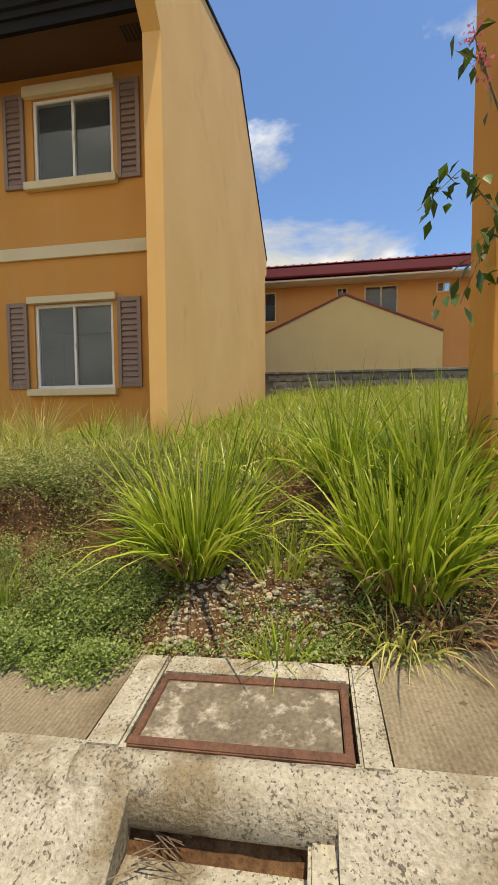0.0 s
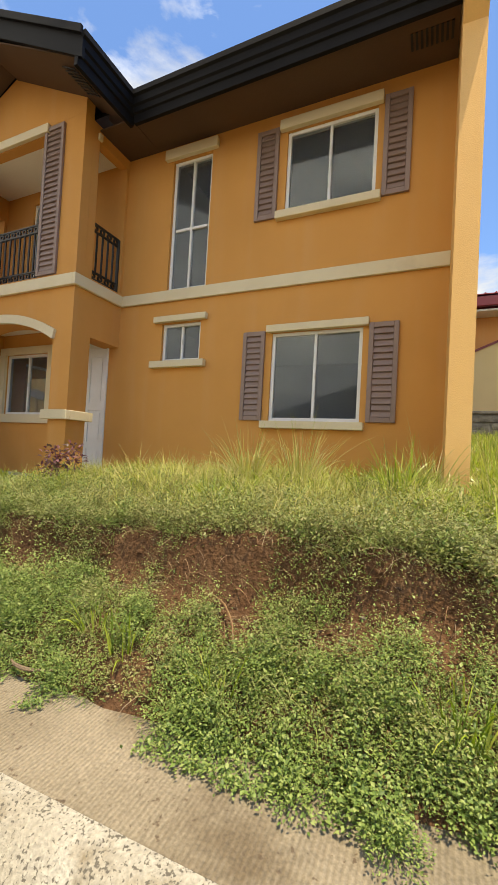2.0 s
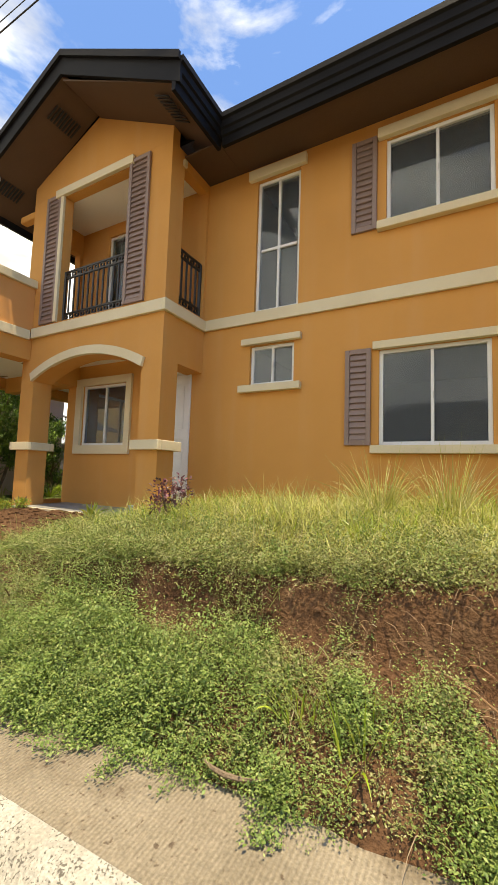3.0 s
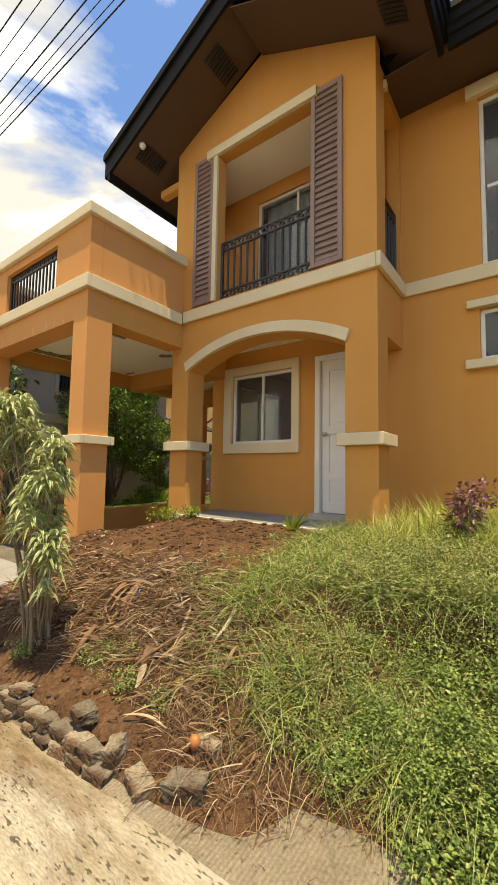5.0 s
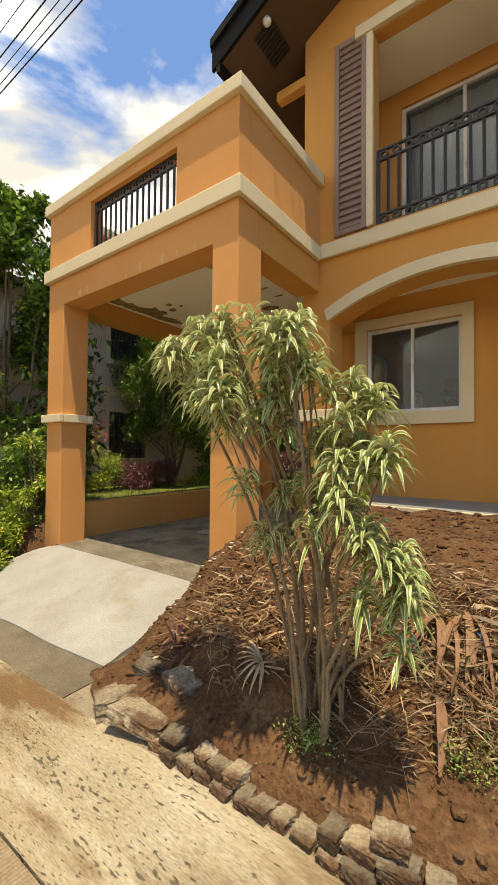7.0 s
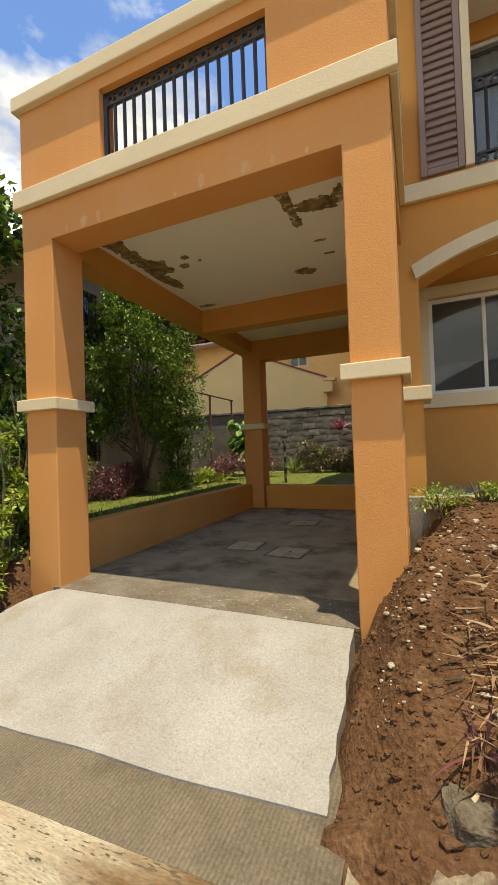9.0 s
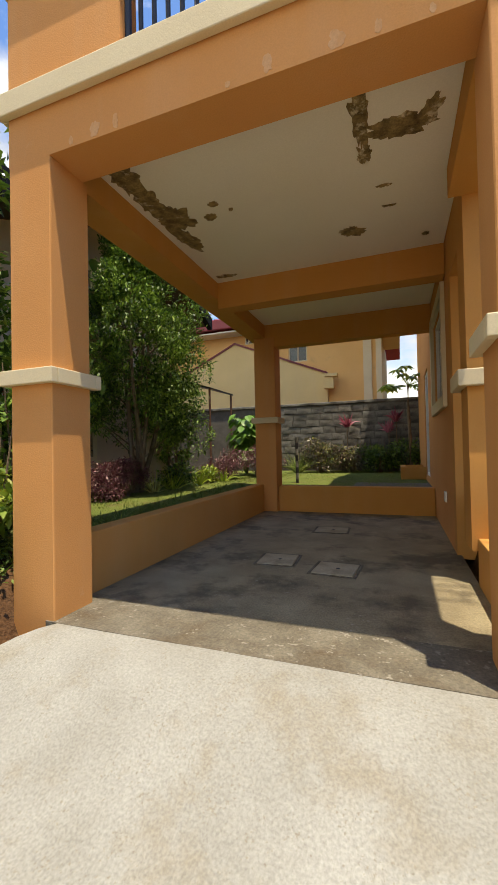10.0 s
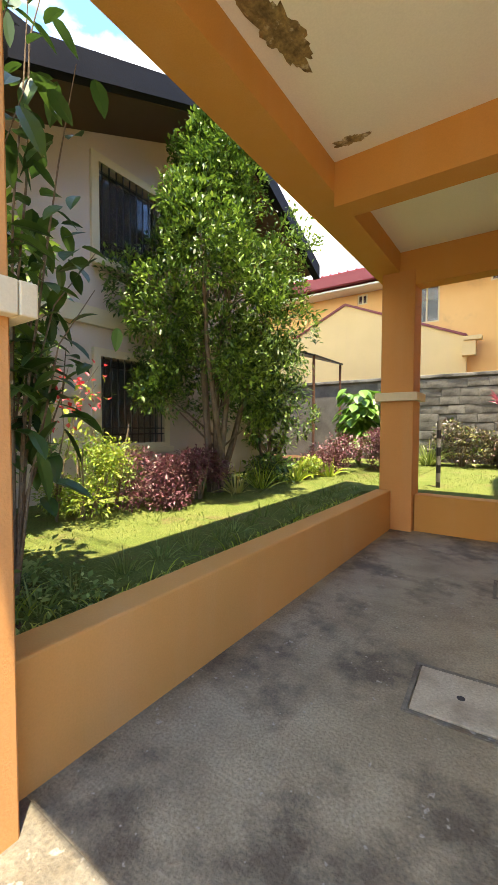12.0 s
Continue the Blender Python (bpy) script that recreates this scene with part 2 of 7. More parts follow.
BARK = surf("grey_brown_bark", (0.24, 0.175, 0.115), (0.15, 0.105, 0.068), 9.0, 0.95, 0.6, 60, fine=0.3)
DARK = plain("dim_room_paint", (0.42, 0.42, 0.41), 0.9)
TURF = surf("turf_soil", (0.11, 0.15, 0.035), (0.165, 0.185, 0.055), 3.0, 1.0, 0.8, 70, fine=0.4, dirt=(0.16, 0.12, 0.06), dirt_at=(0.56, 0.72), dirt_scale=2.5, spec=0.1)
STEEL = surf("satin_steel", (0.55, 0.53, 0.50), (0.5, 0.48, 0.46), 5.0, 0.3, 0.02, 90, metal=1.0, fine=0.05)
BLACKP = plain("black_rubber_sheath", (0.012, 0.012, 0.013), 0.6)

GLASS = bpy.data.materials.new("tinted_window_glass")
GLASS.use_nodes = True
gp = GLASS.node_tree.nodes["Principled BSDF"]
gp.inputs["Base Color"].default_value = (0.58, 0.64, 0.67, 1)
gp.inputs["Roughness"].default_value = 0.015
gp.inputs["Transmission Weight"].default_value = 0.94
gp.inputs["IOR"].default_value = 1.42

GRASS = leafy("green_grass_blade", [(0.07, 0.13, 0.015), (0.24, 0.35, 0.03), (0.40, 0.50, 0.055), (0.62, 0.63, 0.15)], 0.34, 0.36)
DRYGRASS = leafy("straw_grass_blade", [(0.54, 0.49, 0.15), (0.44, 0.46, 0.10), (0.66, 0.56, 0.26), (0.30, 0.37, 0.06)], 0.6, 0.3)
WEED = leafy("creeping_weed_leaf", [(0.075, 0.13, 0.03), (0.15, 0.235, 0.05), (0.23, 0.315, 0.08), (0.34, 0.40, 0.135)], 0.55, 0.25)
WEEDDRY = leafy("wilting_weed_leaf", [(0.135, 0.155, 0.045), (0.29, 0.295, 0.105), (0.18, 0.225, 0.055), (0.40, 0.37, 0.19)], 0.65, 0.22)
TREELEAF = leafy("glossy_tree_leaf", [(0.025, 0.058, 0.010), (0.055, 0.12, 0.018), (0.14, 0.25, 0.036), (0.29, 0.43, 0.075)], 0.5, 0.2)
# greens darkened so that sunlit climber leaves read as backlit silhouettes
SILHOUETTE_LEAF = leafy("silhouette_climber_leaf", [(0.025, 0.06, 0.012), (0.045, 0.10, 0.018), (0.09, 0.17, 0.03)], 0.4, 0.25)
LAWN = leafy("lawn_blade", [(0.11, 0.165, 0.03), (0.165, 0.225, 0.045), (0.25, 0.275, 0.08)], 0.6, 0.3)
PURPLE = leafy("purple_croton_leaf", [(0.11, 0.03, 0.045), (0.20, 0.06, 0.085), (0.09, 0.05, 0.035), (0.30, 0.14, 0.16)], 0.45, 0.2)
LIME = leafy("lime_yellow_leaf", [(0.17, 0.28, 0.03), (0.33, 0.41, 0.05), (0.10, 0.19, 0.03), (0.45, 0.46, 0.07)], 0.5, 0.3)
STRAW = leafy("dry_litter_strip", [(0.10, 0.045, 0.024), (0.22, 0.115, 0.055), (0.33, 0.22, 0.12), (0.13, 0.068, 0.034), (0.50, 0.40, 0.26)], 0.8, 0.1)
LEAFEDGE = leafy("variegated_leaf_margin", [(0.54, 0.56, 0.27), (0.66, 0.65, 0.38), (0.40, 0.47, 0.18)], 0.4, 0.3)
LEAFMID = leafy("variegated_leaf_middle", [(0.16, 0.25, 0.07), (0.21, 0.31, 0.08), (0.13, 0.21, 0.06)], 0.4, 0.25)
STEMC = surf("tan_shrub_stem", (0.28, 0.205, 0.125), (0.20, 0.145, 0.09), 9.0, 0.9, 0.5, 60, fine=0.25)
RED = leafy("red_blossom", [(0.55, 0.03, 0.05), (0.65, 0.08, 0.08)], 0.5, 0.3)
MOUNDGRASS = leafy("fine_green_grass_blade", [(0.06, 0.10, 0.02), (0.16, 0.24, 0.045), (0.27, 0.34, 0.085), (0.46, 0.46, 0.20)], 0.5, 0.25)
CROTON = leafy("dark_croton_leaf", [(0.03, 0.05, 0.018), (0.085, 0.04, 0.045), (0.06, 0.11, 0.025), (0.16, 0.09, 0.08), (0.34, 0.36, 0.08)], 0.4, 0.2)
BROADLEAF = leafy("bright_broad_leaf", [(0.09, 0.22, 0.03), (0.15, 0.31, 0.045), (0.06, 0.15, 0.025)], 0.4, 0.3)
PINK = leafy("pink_blossom", [(0.5, 0.10, 0.22), (0.6, 0.2, 0.3)], 0.5, 0.3)


# ---- mesh helpers ----
def finish(bm, name, mat, smooth=False):
    bmesh.ops.recalc_face_normals(bm, faces=bm.faces)
    me = bpy.data.meshes.new(name)
    bm.to_mesh(me)
    bm.free()
    me.materials.append(mat)
    if smooth:
        me.polygons.foreach_set("use_smooth", [True] * len(me.polygons))
    return me


def part(name, bm, mat, parent, label="", smooth=False):
    ob = new(name, finish(bm, name, mat, smooth))
    ob.parent = parent
    if label:
        tagged(ob, label)
    return ob


def solid(name, bm, mat, label, category, group="", kind="", smooth=False):
    return tagged(new(name, finish(bm, name, mat, smooth)), label, category, group, kind)


def thing(name, at, label, category, group="", kind=""):
    ob = new(name)
    ob.empty_display_size = 0.1
    ob.location = at
    return tagged(ob, label, category, group, kind)


def box(bm, x0, x1, y0, y1, z0, z1, bevel=0.0):
    g = bmesh.ops.create_cube(bm, size=1.0, matrix=Matrix.Translation(((x0 + x1) / 2, (y0 + y1) / 2, (z0 + z1) / 2))
                              @ Matrix.Diagonal((x1 - x0, y1 - y0, z1 - z0, 1)))
    if bevel:
        edges = {e for v in g["verts"] for e in v.link_edges}
        bmesh.ops.bevel(bm, geom=list(edges), offset=bevel, segments=2, affect="EDGES", profile=0.5)
    return bm


def B(*boxes, bevel=0.0):
    bm = bmesh.new()
    for b in boxes:
        box(bm, *b, bevel=bevel)
    return bm


def prism(bm, pts, lo, hi, axis):
    """A polygon pulled along an axis. pts: pairs of the two other coordinates, in x, y, z order."""
    def at(p, d):
        return {"x": (d, p[0], p[1]), "y": (p[0], d, p[1]), "z": (p[0], p[1], d)}[axis]
    lo_v = [bm.verts.new(at(p, lo)) for p in pts]
    hi_v = [bm.verts.new(at(p, hi)) for p in pts]
    bm.faces.new(lo_v)
    bm.faces.new(hi_v[::-1])
    for i in range(len(pts)):
        j = (i + 1) % len(pts)
        bm.faces.new((lo_v[i], hi_v[i], hi_v[j], lo_v[j]))
    return bm


def P(pts, lo, hi, axis):
    return prism(bmesh.new(), pts, lo, hi, axis)


def pierced(u0, u1, z0, z1, d0, d1, holes, axis="y"):
    """A wall with rectangular holes (u0, u1, z0, z1), thick from d0 to d1 along the axis."""
    us = sorted({u0, u1, *[min(max(v, u0), u1) for h in holes for v in h[:2]]})
    zs = sorted({z0, z1, *[min(max(v, z0), z1) for h in holes for v in h[2:]]})
    bm = bmesh.new()

    def full(i, j):
        if not (0 <= i < len(us) - 1 and 0 <= j < len(zs) - 1):
            return False
        u, z = (us[i] + us[i + 1]) / 2, (zs[j] + zs[j + 1]) / 2
        return not any(h[0] < u < h[1] and h[2] < z < h[3] for h in holes)

    def v(u, d, z):
        return bm.verts.new((u, d, z) if axis == "y" else (d, u, z))
    for i in range(len(us) - 1):
        for j in range(len(zs) - 1):
            if not full(i, j):
                continue
            a, b, c, e = us[i], us[i + 1], zs[j], zs[j + 1]
            for d in (d0, d1):
                bm.faces.new([v(a, d, c), v(b, d, c), v(b, d, e), v(a, d, e)])
            for di, dj, (p, q) in ((-1, 0, ((a, c), (a, e))), (1, 0, ((b, c), (b, e))), (0, -1, ((a, c), (b, c))), (0, 1, ((a, e), (b, e)))):
                if not full(i + di, j + dj):
                    bm.faces.new([v(p[0], d0, p[1]), v(q[0], d0, q[1]), v(q[0], d1, q[1]), v(p[0], d1, p[1])])
    bmesh.ops.remove_doubles(bm, verts=bm.verts, dist=1e-5)
    return bm


def tube(bm, a, b, r, n=8, r2=None):
    a, b = Vector(a), Vector(b)
    bmesh.ops.create_cone(bm, cap_ends=True, segments=n, radius1=r, radius2=r if r2 is None else r2, depth=(b - a).length,
                          matrix=Matrix.Translation((a + b) / 2) @ (b - a).to_track_quat("Z", "Y").to_matrix().to_4x4())
    return bm


def pipe(pts, radii, n=7):
    """A tapered limb through points."""
    bm = bmesh.new()
    rings = []
    pts = [Vector(p) for p in pts]
    for i, p in enumerate(pts):
        way = (pts[min(i + 1, len(pts) - 1)] - pts[max(i - 1, 0)]).normalized()
        q = way.to_track_quat("Z", "Y")
        rings.append([bm.verts.new(p + q @ Vector((math.cos(k * 2 * math.pi / n) * radii[i], math.sin(k * 2 * math.pi / n) * radii[i], 0))) for k in range(n)])
    for r0, r1 in zip(rings, rings[1:]):
        for k in range(n):
            bm.faces.new((r0[k], r0[(k + 1) % n], r1[(k + 1) % n], r1[k]))
    bm.faces.new(rings[0][::-1])
    bm.faces.new(rings[-1])
    return bm


def ring(bm, centre, r, thick, axis="y", n=14):
    """A flat iron ring standing in a plane across the axis."""
    c = Vector(centre)
    loops = []
    for rr, d in ((r, -thick), (r, thick), (r - 2 * thick, thick), (r - 2 * thick, -thick)):
        row = []
        for k in range(n):
            a = 2 * math.pi * k / n
            o = (math.cos(a) * rr, d, math.sin(a) * rr) if axis == "y" else (d, math.cos(a) * rr, math.sin(a) * rr)
            row.append(bm.verts.new(c + Vector(o)))
        loops.append(row)
    for i in range(4):
        p, q = loops[i], loops[(i + 1) % 4]
        for k in range(n):
            bm.faces.new((p[k], p[(k + 1) % n], q[(k + 1) % n], q[k]))
    return bm


def raw(name, verts, faces, mat):
    me = bpy.data.meshes.new(name)
    me.from_pydata(verts, [], faces)
    me.materials.append(mat)
    return me


# ---- the lie of the land ----
def ramp1(v, pts):
    return float(np.interp(v, [p[0] for p in pts], [p[1] for p in pts]))


def ease(v, a, b):
    t = min(max((v - a) / (b - a), 0.0), 1.0)
    return t * t * (3 - 2 * t)


def street(x):
    return 0.36 + 0.042 * min(max(x, -40.0), 30.0)


BANK = [(1.60, -0.14), (1.70, -0.05), (1.85, 0.06), (2.15, 0.20), (2.36, 0.30), (2.44, 0.62), (2.75, 0.70), (3.3, 0.78), (5.0, 0.86), (12.0, 1.2), (14, 1.3), (400, 1.3)]
LOT = [(1.70, -0.02), (1.95, 0.08), (2.5, 0.36), (3.0, 0.62), (4.0, 0.74), (6.0, 0.95), (12.5, 1.75), (14, 1.7), (400, 1.7)]
MOUND = [(1.28, -0.03), (1.40, 0.12), (1.60, 0.20), (1.87, 0.40), (2.33, 0.64), (3.0, 0.72), (4.1, 0.80), (14, 0.8), (400, 0.8)]
GARDEN = [(1.5, 0.02), (2.4, 0.45), (3.2, 0.60), (7.0, 0.62), (14, 0.66), (400, 1.0)]


def land(x, y):
    """The height of the earth at a place of the plan."""
    s = street(x)
    if y < 1.2:
        return s - 0.35 if y > -4.6 else s - 0.35 + 0.30 * ease(y, -4.6, -5.6)
    right = s - 0.03 + ramp1(y, LOT)
    bank = s + 0.06 + ramp1(y, BANK)
    mound = 0.06 + (s - 0.05) * (1 - ease(y, 1.4, 3.0)) + 0.10 * ease(y, 1.4, 3.0) - 0.02 + ramp1(y, MOUND) * 0.93
    drive = min(s - 0.12 + 0.25 * ease(y, 1.5, 2.6), 0.12)
    garden = ramp1(y, GARDEN) + s * (1 - ease(y, 1.5, 3.0))
    z = drive
    z = garden + (z - garden) * ease(x, -12.75, -12.45) * (1 - ease(y, 7.62, 7.74))
    edge = -9.66 - 0.06 * (1 - ease(y, 2.2, 2.9)) + 0.05 * noise.noise(Vector((y * 5.0, 1.0, 2.0))) * (1 - ease(y, 2.5, 2.9)) + 0.20 * ease(y, 2.78, 2.98)
    z = z + (mound - z) * (0.35 * ease(x, edge - 0.04, edge + 0.10) + 0.65 * ease(x, edge, edge + 0.42))
    z = z + (bank - z) * ease(x, -6.75, -5.5)
    z = z + (right - z) * ease(x, -1.9, -0.9)
    if y > 1.6 and x > -9.6 and y < 13:
        if -6.2 < x < -0.6 and 1.9 < y < 2.8:
            face = max(0.0, 1 - abs(y - 2.36) / 0.34)
            z += face * (0.09 * noise.noise(Vector((x * 4.0, y * 6.0, 8.0))) + 0.05 * noise.noise(Vector((x * 11.0, y * 14.0, 5.0))))
        z += 0.05 * noise.noise(Vector((x * 1.7, y * 1.7, 0.0))) + 0.03 * noise.noise(Vector((x * 5.1, y * 5.1, 3.0)))
    if edge + 0.05 < x < -6.9 and 1.45 < y < 2.1:
        z = max(z, s + 0.03 + 0.06 * ease(x, edge + 0.05, edge + 0.3))
    if x > -9.5 and x < -6.35 and y > 4.05:
        z = min(z, 0.80)
    return z


def sheet():
    xs = [-300, -120, -60, -35, -24] + list(np.arange(-19, -12.8, 0.3)) + list(np.arange(-12.8, -9.9, 0.12)) + list(np.arange(-9.9, -9.0, 0.035)) + list(np.arange(-9.0, 3.01, 0.06)) + list(np.arange(3.3, 8, 0.5)) + [10, 16, 30, 60, 120, 300]
    ys = [-300, -120, -60, -30, -15, -9, -6, -5.6, -5.2, -4.6, -3, -1, 0.5, 1.0, 1.2] + list(np.arange(1.24, 2.8, 0.035)) + list(np.arange(2.8, 4.2, 0.08)) + list(np.arange(4.2, 14.2, 0.25)) + [16, 20, 30, 60, 120, 300]
    verts = [(x, y, land(x, y)) for y in ys for x in xs]
    w = len(xs)
    faces = [(j * w + i, j * w + i + 1, (j + 1) * w + i + 1, (j + 1) * w + i) for j in range(len(ys) - 1) for i in range(w - 1)]
    me = raw("ground", verts, faces, SOIL)
    me.polygons.foreach_set("use_smooth", [True] * len(faces))
    return tagged(new("ground", me), "bare red-brown soil with slopes and crumbling banks", "ground", kind="structure")


sheet()


def strip(name, y_low, y_high, tops, thick, x0, x1, mat, label, kind="structure", step=0.5, category="pavement", wob=0.0):
    """A cast strip along the street; tops: pairs (y, height over the street line), from the kerb side to the far side."""
    n = max(2, int((x1 - x0) / step))
    bm = bmesh.new()
    rows = []
    for i in range(n + 1):
        x = x0 + (x1 - x0) * i / n
        w = wob * noise.noise(Vector((x * 2.3, y_low, 0)))
        prof = [(y + (w if k == len(tops) - 1 else 0), street(x) + h) for k, (y, h) in enumerate(tops)]
        prof += [(tops[-1][0], street(x) + tops[-1][1] - thick), (tops[0][0], street(x) + tops[0][1] - thick)]
        rows.append([bm.verts.new((x, y, z)) for y, z in prof])
    m = len(rows[0])
    for a, b in zip(rows, rows[1:]):
        for k in range(m):
            bm.faces.new((a[k], a[(k + 1) % m], b[(k + 1) % m], b[k]))
    bm.faces.new(rows[0])
    bm.faces.new(rows[-1][::-1])
    return solid(name, bm, mat, label, category, kind=kind)


# the street: road slabs, a shallow gutter, a sloping kerb and a broomed footpath in bays
strip("road", -4.2, 0.74, [(-4.2, -0.15), (-1.8, -0.10), (0.735, -0.19)], 0.25, -60, 40, ROADW, "broomed worn concrete road with a dusty surface", category="road")
for a, b, km in ((-60.0, -4.702, ROADC), (-4.698, -0.575, KERBC), (0.065, 40.0, KERBC)):
    strip("kerb", 0.62, 1.22, [(0.745, -0.188), (0.86, -0.205), (0.96, -0.17), (1.06, -0.085), (1.13, -0.025), (1.18, -0.008), (1.2448, -0.005)], 0.3, a, b, km,
          "sloping cast concrete kerb with black lichen spots", category="kerb", step=0.4)
edges = [-60, -30, -20, -15, -12.6, -9.6, -0.80]
for a, b in list(zip(edges, edges[1:])) + [(0.24, 2.4), (2.4, 6), (6, 40)]:
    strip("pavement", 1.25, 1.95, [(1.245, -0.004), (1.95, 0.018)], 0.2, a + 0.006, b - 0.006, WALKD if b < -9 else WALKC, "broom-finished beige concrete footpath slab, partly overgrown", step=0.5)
strip("pavement", -6, -4.3, [(-6.2, 0.0), (-4.35, 0.0)], 0.3, -60, 40, WALKC, "far footpath across the street of plain concrete")

# the storm drain inlet with its rusty framed lid
inlet = thing("storm_drain_inlet", (-0.28, 1.4, 0.3), "concrete storm drain inlet with a rusty framed lid and slot", "storm drain")


def slope_box(x0, x1, y0, y1, h0, h1, t0, t1, bev=0.0):
    bm = bmesh.new()
    vs = {}
    for x in (x0, x1):
        for y, lo, hi in ((y0, h0, t0), (y1, h1, t1)):
            for k, h in ((0, lo), (1, hi)):
                vs[x, y, k] = bm.verts.new((x, y, street(x) + h))
    g = lambda *k: vs[k]
    for f in (((x0, y0, 0), (x0, y1, 0), (x1, y1, 0), (x1, y0, 0)), ((x0, y0, 1), (x1, y0, 1), (x1, y1, 1), (x0, y1, 1)),
              ((x0, y0, 0), (x1, y0, 0), (x1, y0, 1), (x0, y0, 1)), ((x0, y1, 0), (x0, y1, 1), (x1, y1, 1), (x1, y1, 0)),
              ((x0, y0, 0), (x0, y0, 1), (x0, y1, 1), (x0, y1, 0)), ((x1, y0, 0), (x1, y1, 0), (x1, y1, 1), (x1, y0, 1))):
        bm.faces.new([g(*k) for k in f])
    if bev:
        bmesh.ops.bevel(bm, geom=list(bm.edges), offset=bev, segments=2, affect="EDGES")
    return bm


def keep(ob, parent):
    """Hang a part, built in world metres, under a thing that stands elsewhere."""
    ob.parent = parent
    ob.matrix_parent_inverse = Matrix.Translation(parent.location).inverted()
    return ob


def wpart(name, bm, mat, parent, label="", smooth=False):
    ob = new(name, finish(bm, name, mat, smooth))
    if label:
        tagged(ob, label)
    return keep(ob, parent)


wpart("surround", slope_box(-0.80, -0.66, 1.21, 1.72, -0.2, -0.2, 0.005, 0.03, 0.012), KERBC, inlet)
wpart("surround", slope_box(0.14, 0.24, 1.21, 1.72, -0.2, -0.2, 0.005, 0.03, 0.012), KERBC, inlet)
wpart("surround", slope_box(-0.655, 0.135, 1.60, 1.72, -0.2, -0.2, 0.02, 0.03, 0.01), KERBC, inlet)
def cast(x0, x1, prof, n=10):
    """A profile (y, height over the street line) drawn along the street."""
    bm = bmesh.new()
    rows = []
    for i in range(n + 1):
        x = x0 + (x1 - x0) * i / n
        rows.append([bm.verts.new((x, y + 0.006 * noise.noise(Vector((x * 9, y * 20, h * 20))), street(x) + h)) for y, h in prof])
    m = len(prof)
    for a, b in zip(rows, rows[1:]):
        for k in range(m):
            bm.faces.new((a[k], a[(k + 1) % m], b[(k + 1) % m], b[k]))
    bm.faces.new(rows[0])
    bm.faces.new(rows[-1][::-1])
    return bm


wpart("nose", cast(-0.80, 0.24, [(1.16, -0.165), (1.104, -0.158), (1.092, -0.135), (1.10, -0.07), (1.115, -0.034), (1.14, -0.012), (1.18, 0.001), (1.212, 0.008), (1.212, -0.10)], 16), KERBC, inlet, "pale rounded concrete nose with dark lichen", True)
wpart("cheek", slope_box(-0.02, 0.075, 0.98, 1.15, -0.40, -0.40, -0.15, -0.11, 0.012), KERBC, inlet)
wpart("throat_sill", slope_box(-0.572, 0.06, 0.745, 1.075, -0.45, -0.45, -0.19, -0.215), KERBC, inlet)
# floor and back of the slot get their darkness from the colour
wpart("throat", slope_box(-0.572, 0.06, 1.077, 1.60, -0.45, -0.45, -0.27, -0.28), SLOT_SHADE, inlet, "drain throat blackened for the slot's shade")
wpart("throat_back", slope_box(-0.56, -0.02, 1.40, 1.55, -0.25, -0.25, -0.09, -0.09), SLOT_SHADE, inlet)
for f in ((-0.64, 0.125, 1.22, 1.25), (-0.64, 0.125, 1.565, 1.598), (-0.64, -0.61, 1.255, 1.56), (0.095, 0.125, 1.255, 1.56)):
    wpart("lid_frame", slope_box(*f, -0.10, -0.10, 0.012, 0.025, 0.004), RUST, inlet, "rusty angle iron")
wpart("lid", slope_box(-0.61, 0.09, 1.258, 1.552, -0.08, -0.08, 0.008, 0.02, 0.004), LIDC, inlet, "blotched concrete lid")

# ---- the driveway and carport floor ----
def fan():
    bm = bmesh.new()
    rows = []
    for k in range(13):
        f = k / 12
        y = 1.57 + (2.62 - 1.57) * f
        xl, xr = -12.75 + 0.55 * f ** 1.6, -9.70 - 0.03 * f
        row = []
        for i in range(25):
            x = xl + (xr - xl) * i / 24 + (0.035 * noise.noise(Vector((y * 6.0, 3, 0))) if i == 24 else 0)
            yy = y + (0.03 * noise.noise(Vector((x * 1.3, 0, 5))) if k == 0 else 0)
            z = (street(x) + 0.019) * (1 - ease(f, 0, 1)) + 0.233 * ease(f, 0, 1) + 0.006 * noise.noise(Vector((x * 2, y * 2, 1)))
            row.append(bm.verts.new((x, yy, z)))
        rows.append(row)
    for a, b in zip(rows, rows[1:]):
        for i in range(24):
            bm.faces.new((a[i], a[i + 1], b[i + 1], b[i]))
    low = bmesh.ops.extrude_face_region(bm, geom=bm.faces[:])
    bmesh.ops.translate(bm, verts=[v for v in low["geom"] if isinstance(v, bmesh.types.BMVert)], vec=(0, 0, -0.16))
    return solid("driveway", bm, DRIVE, "pale sunlit concrete driveway ramp up to the carport", "driveway", kind="structure", smooth=False)


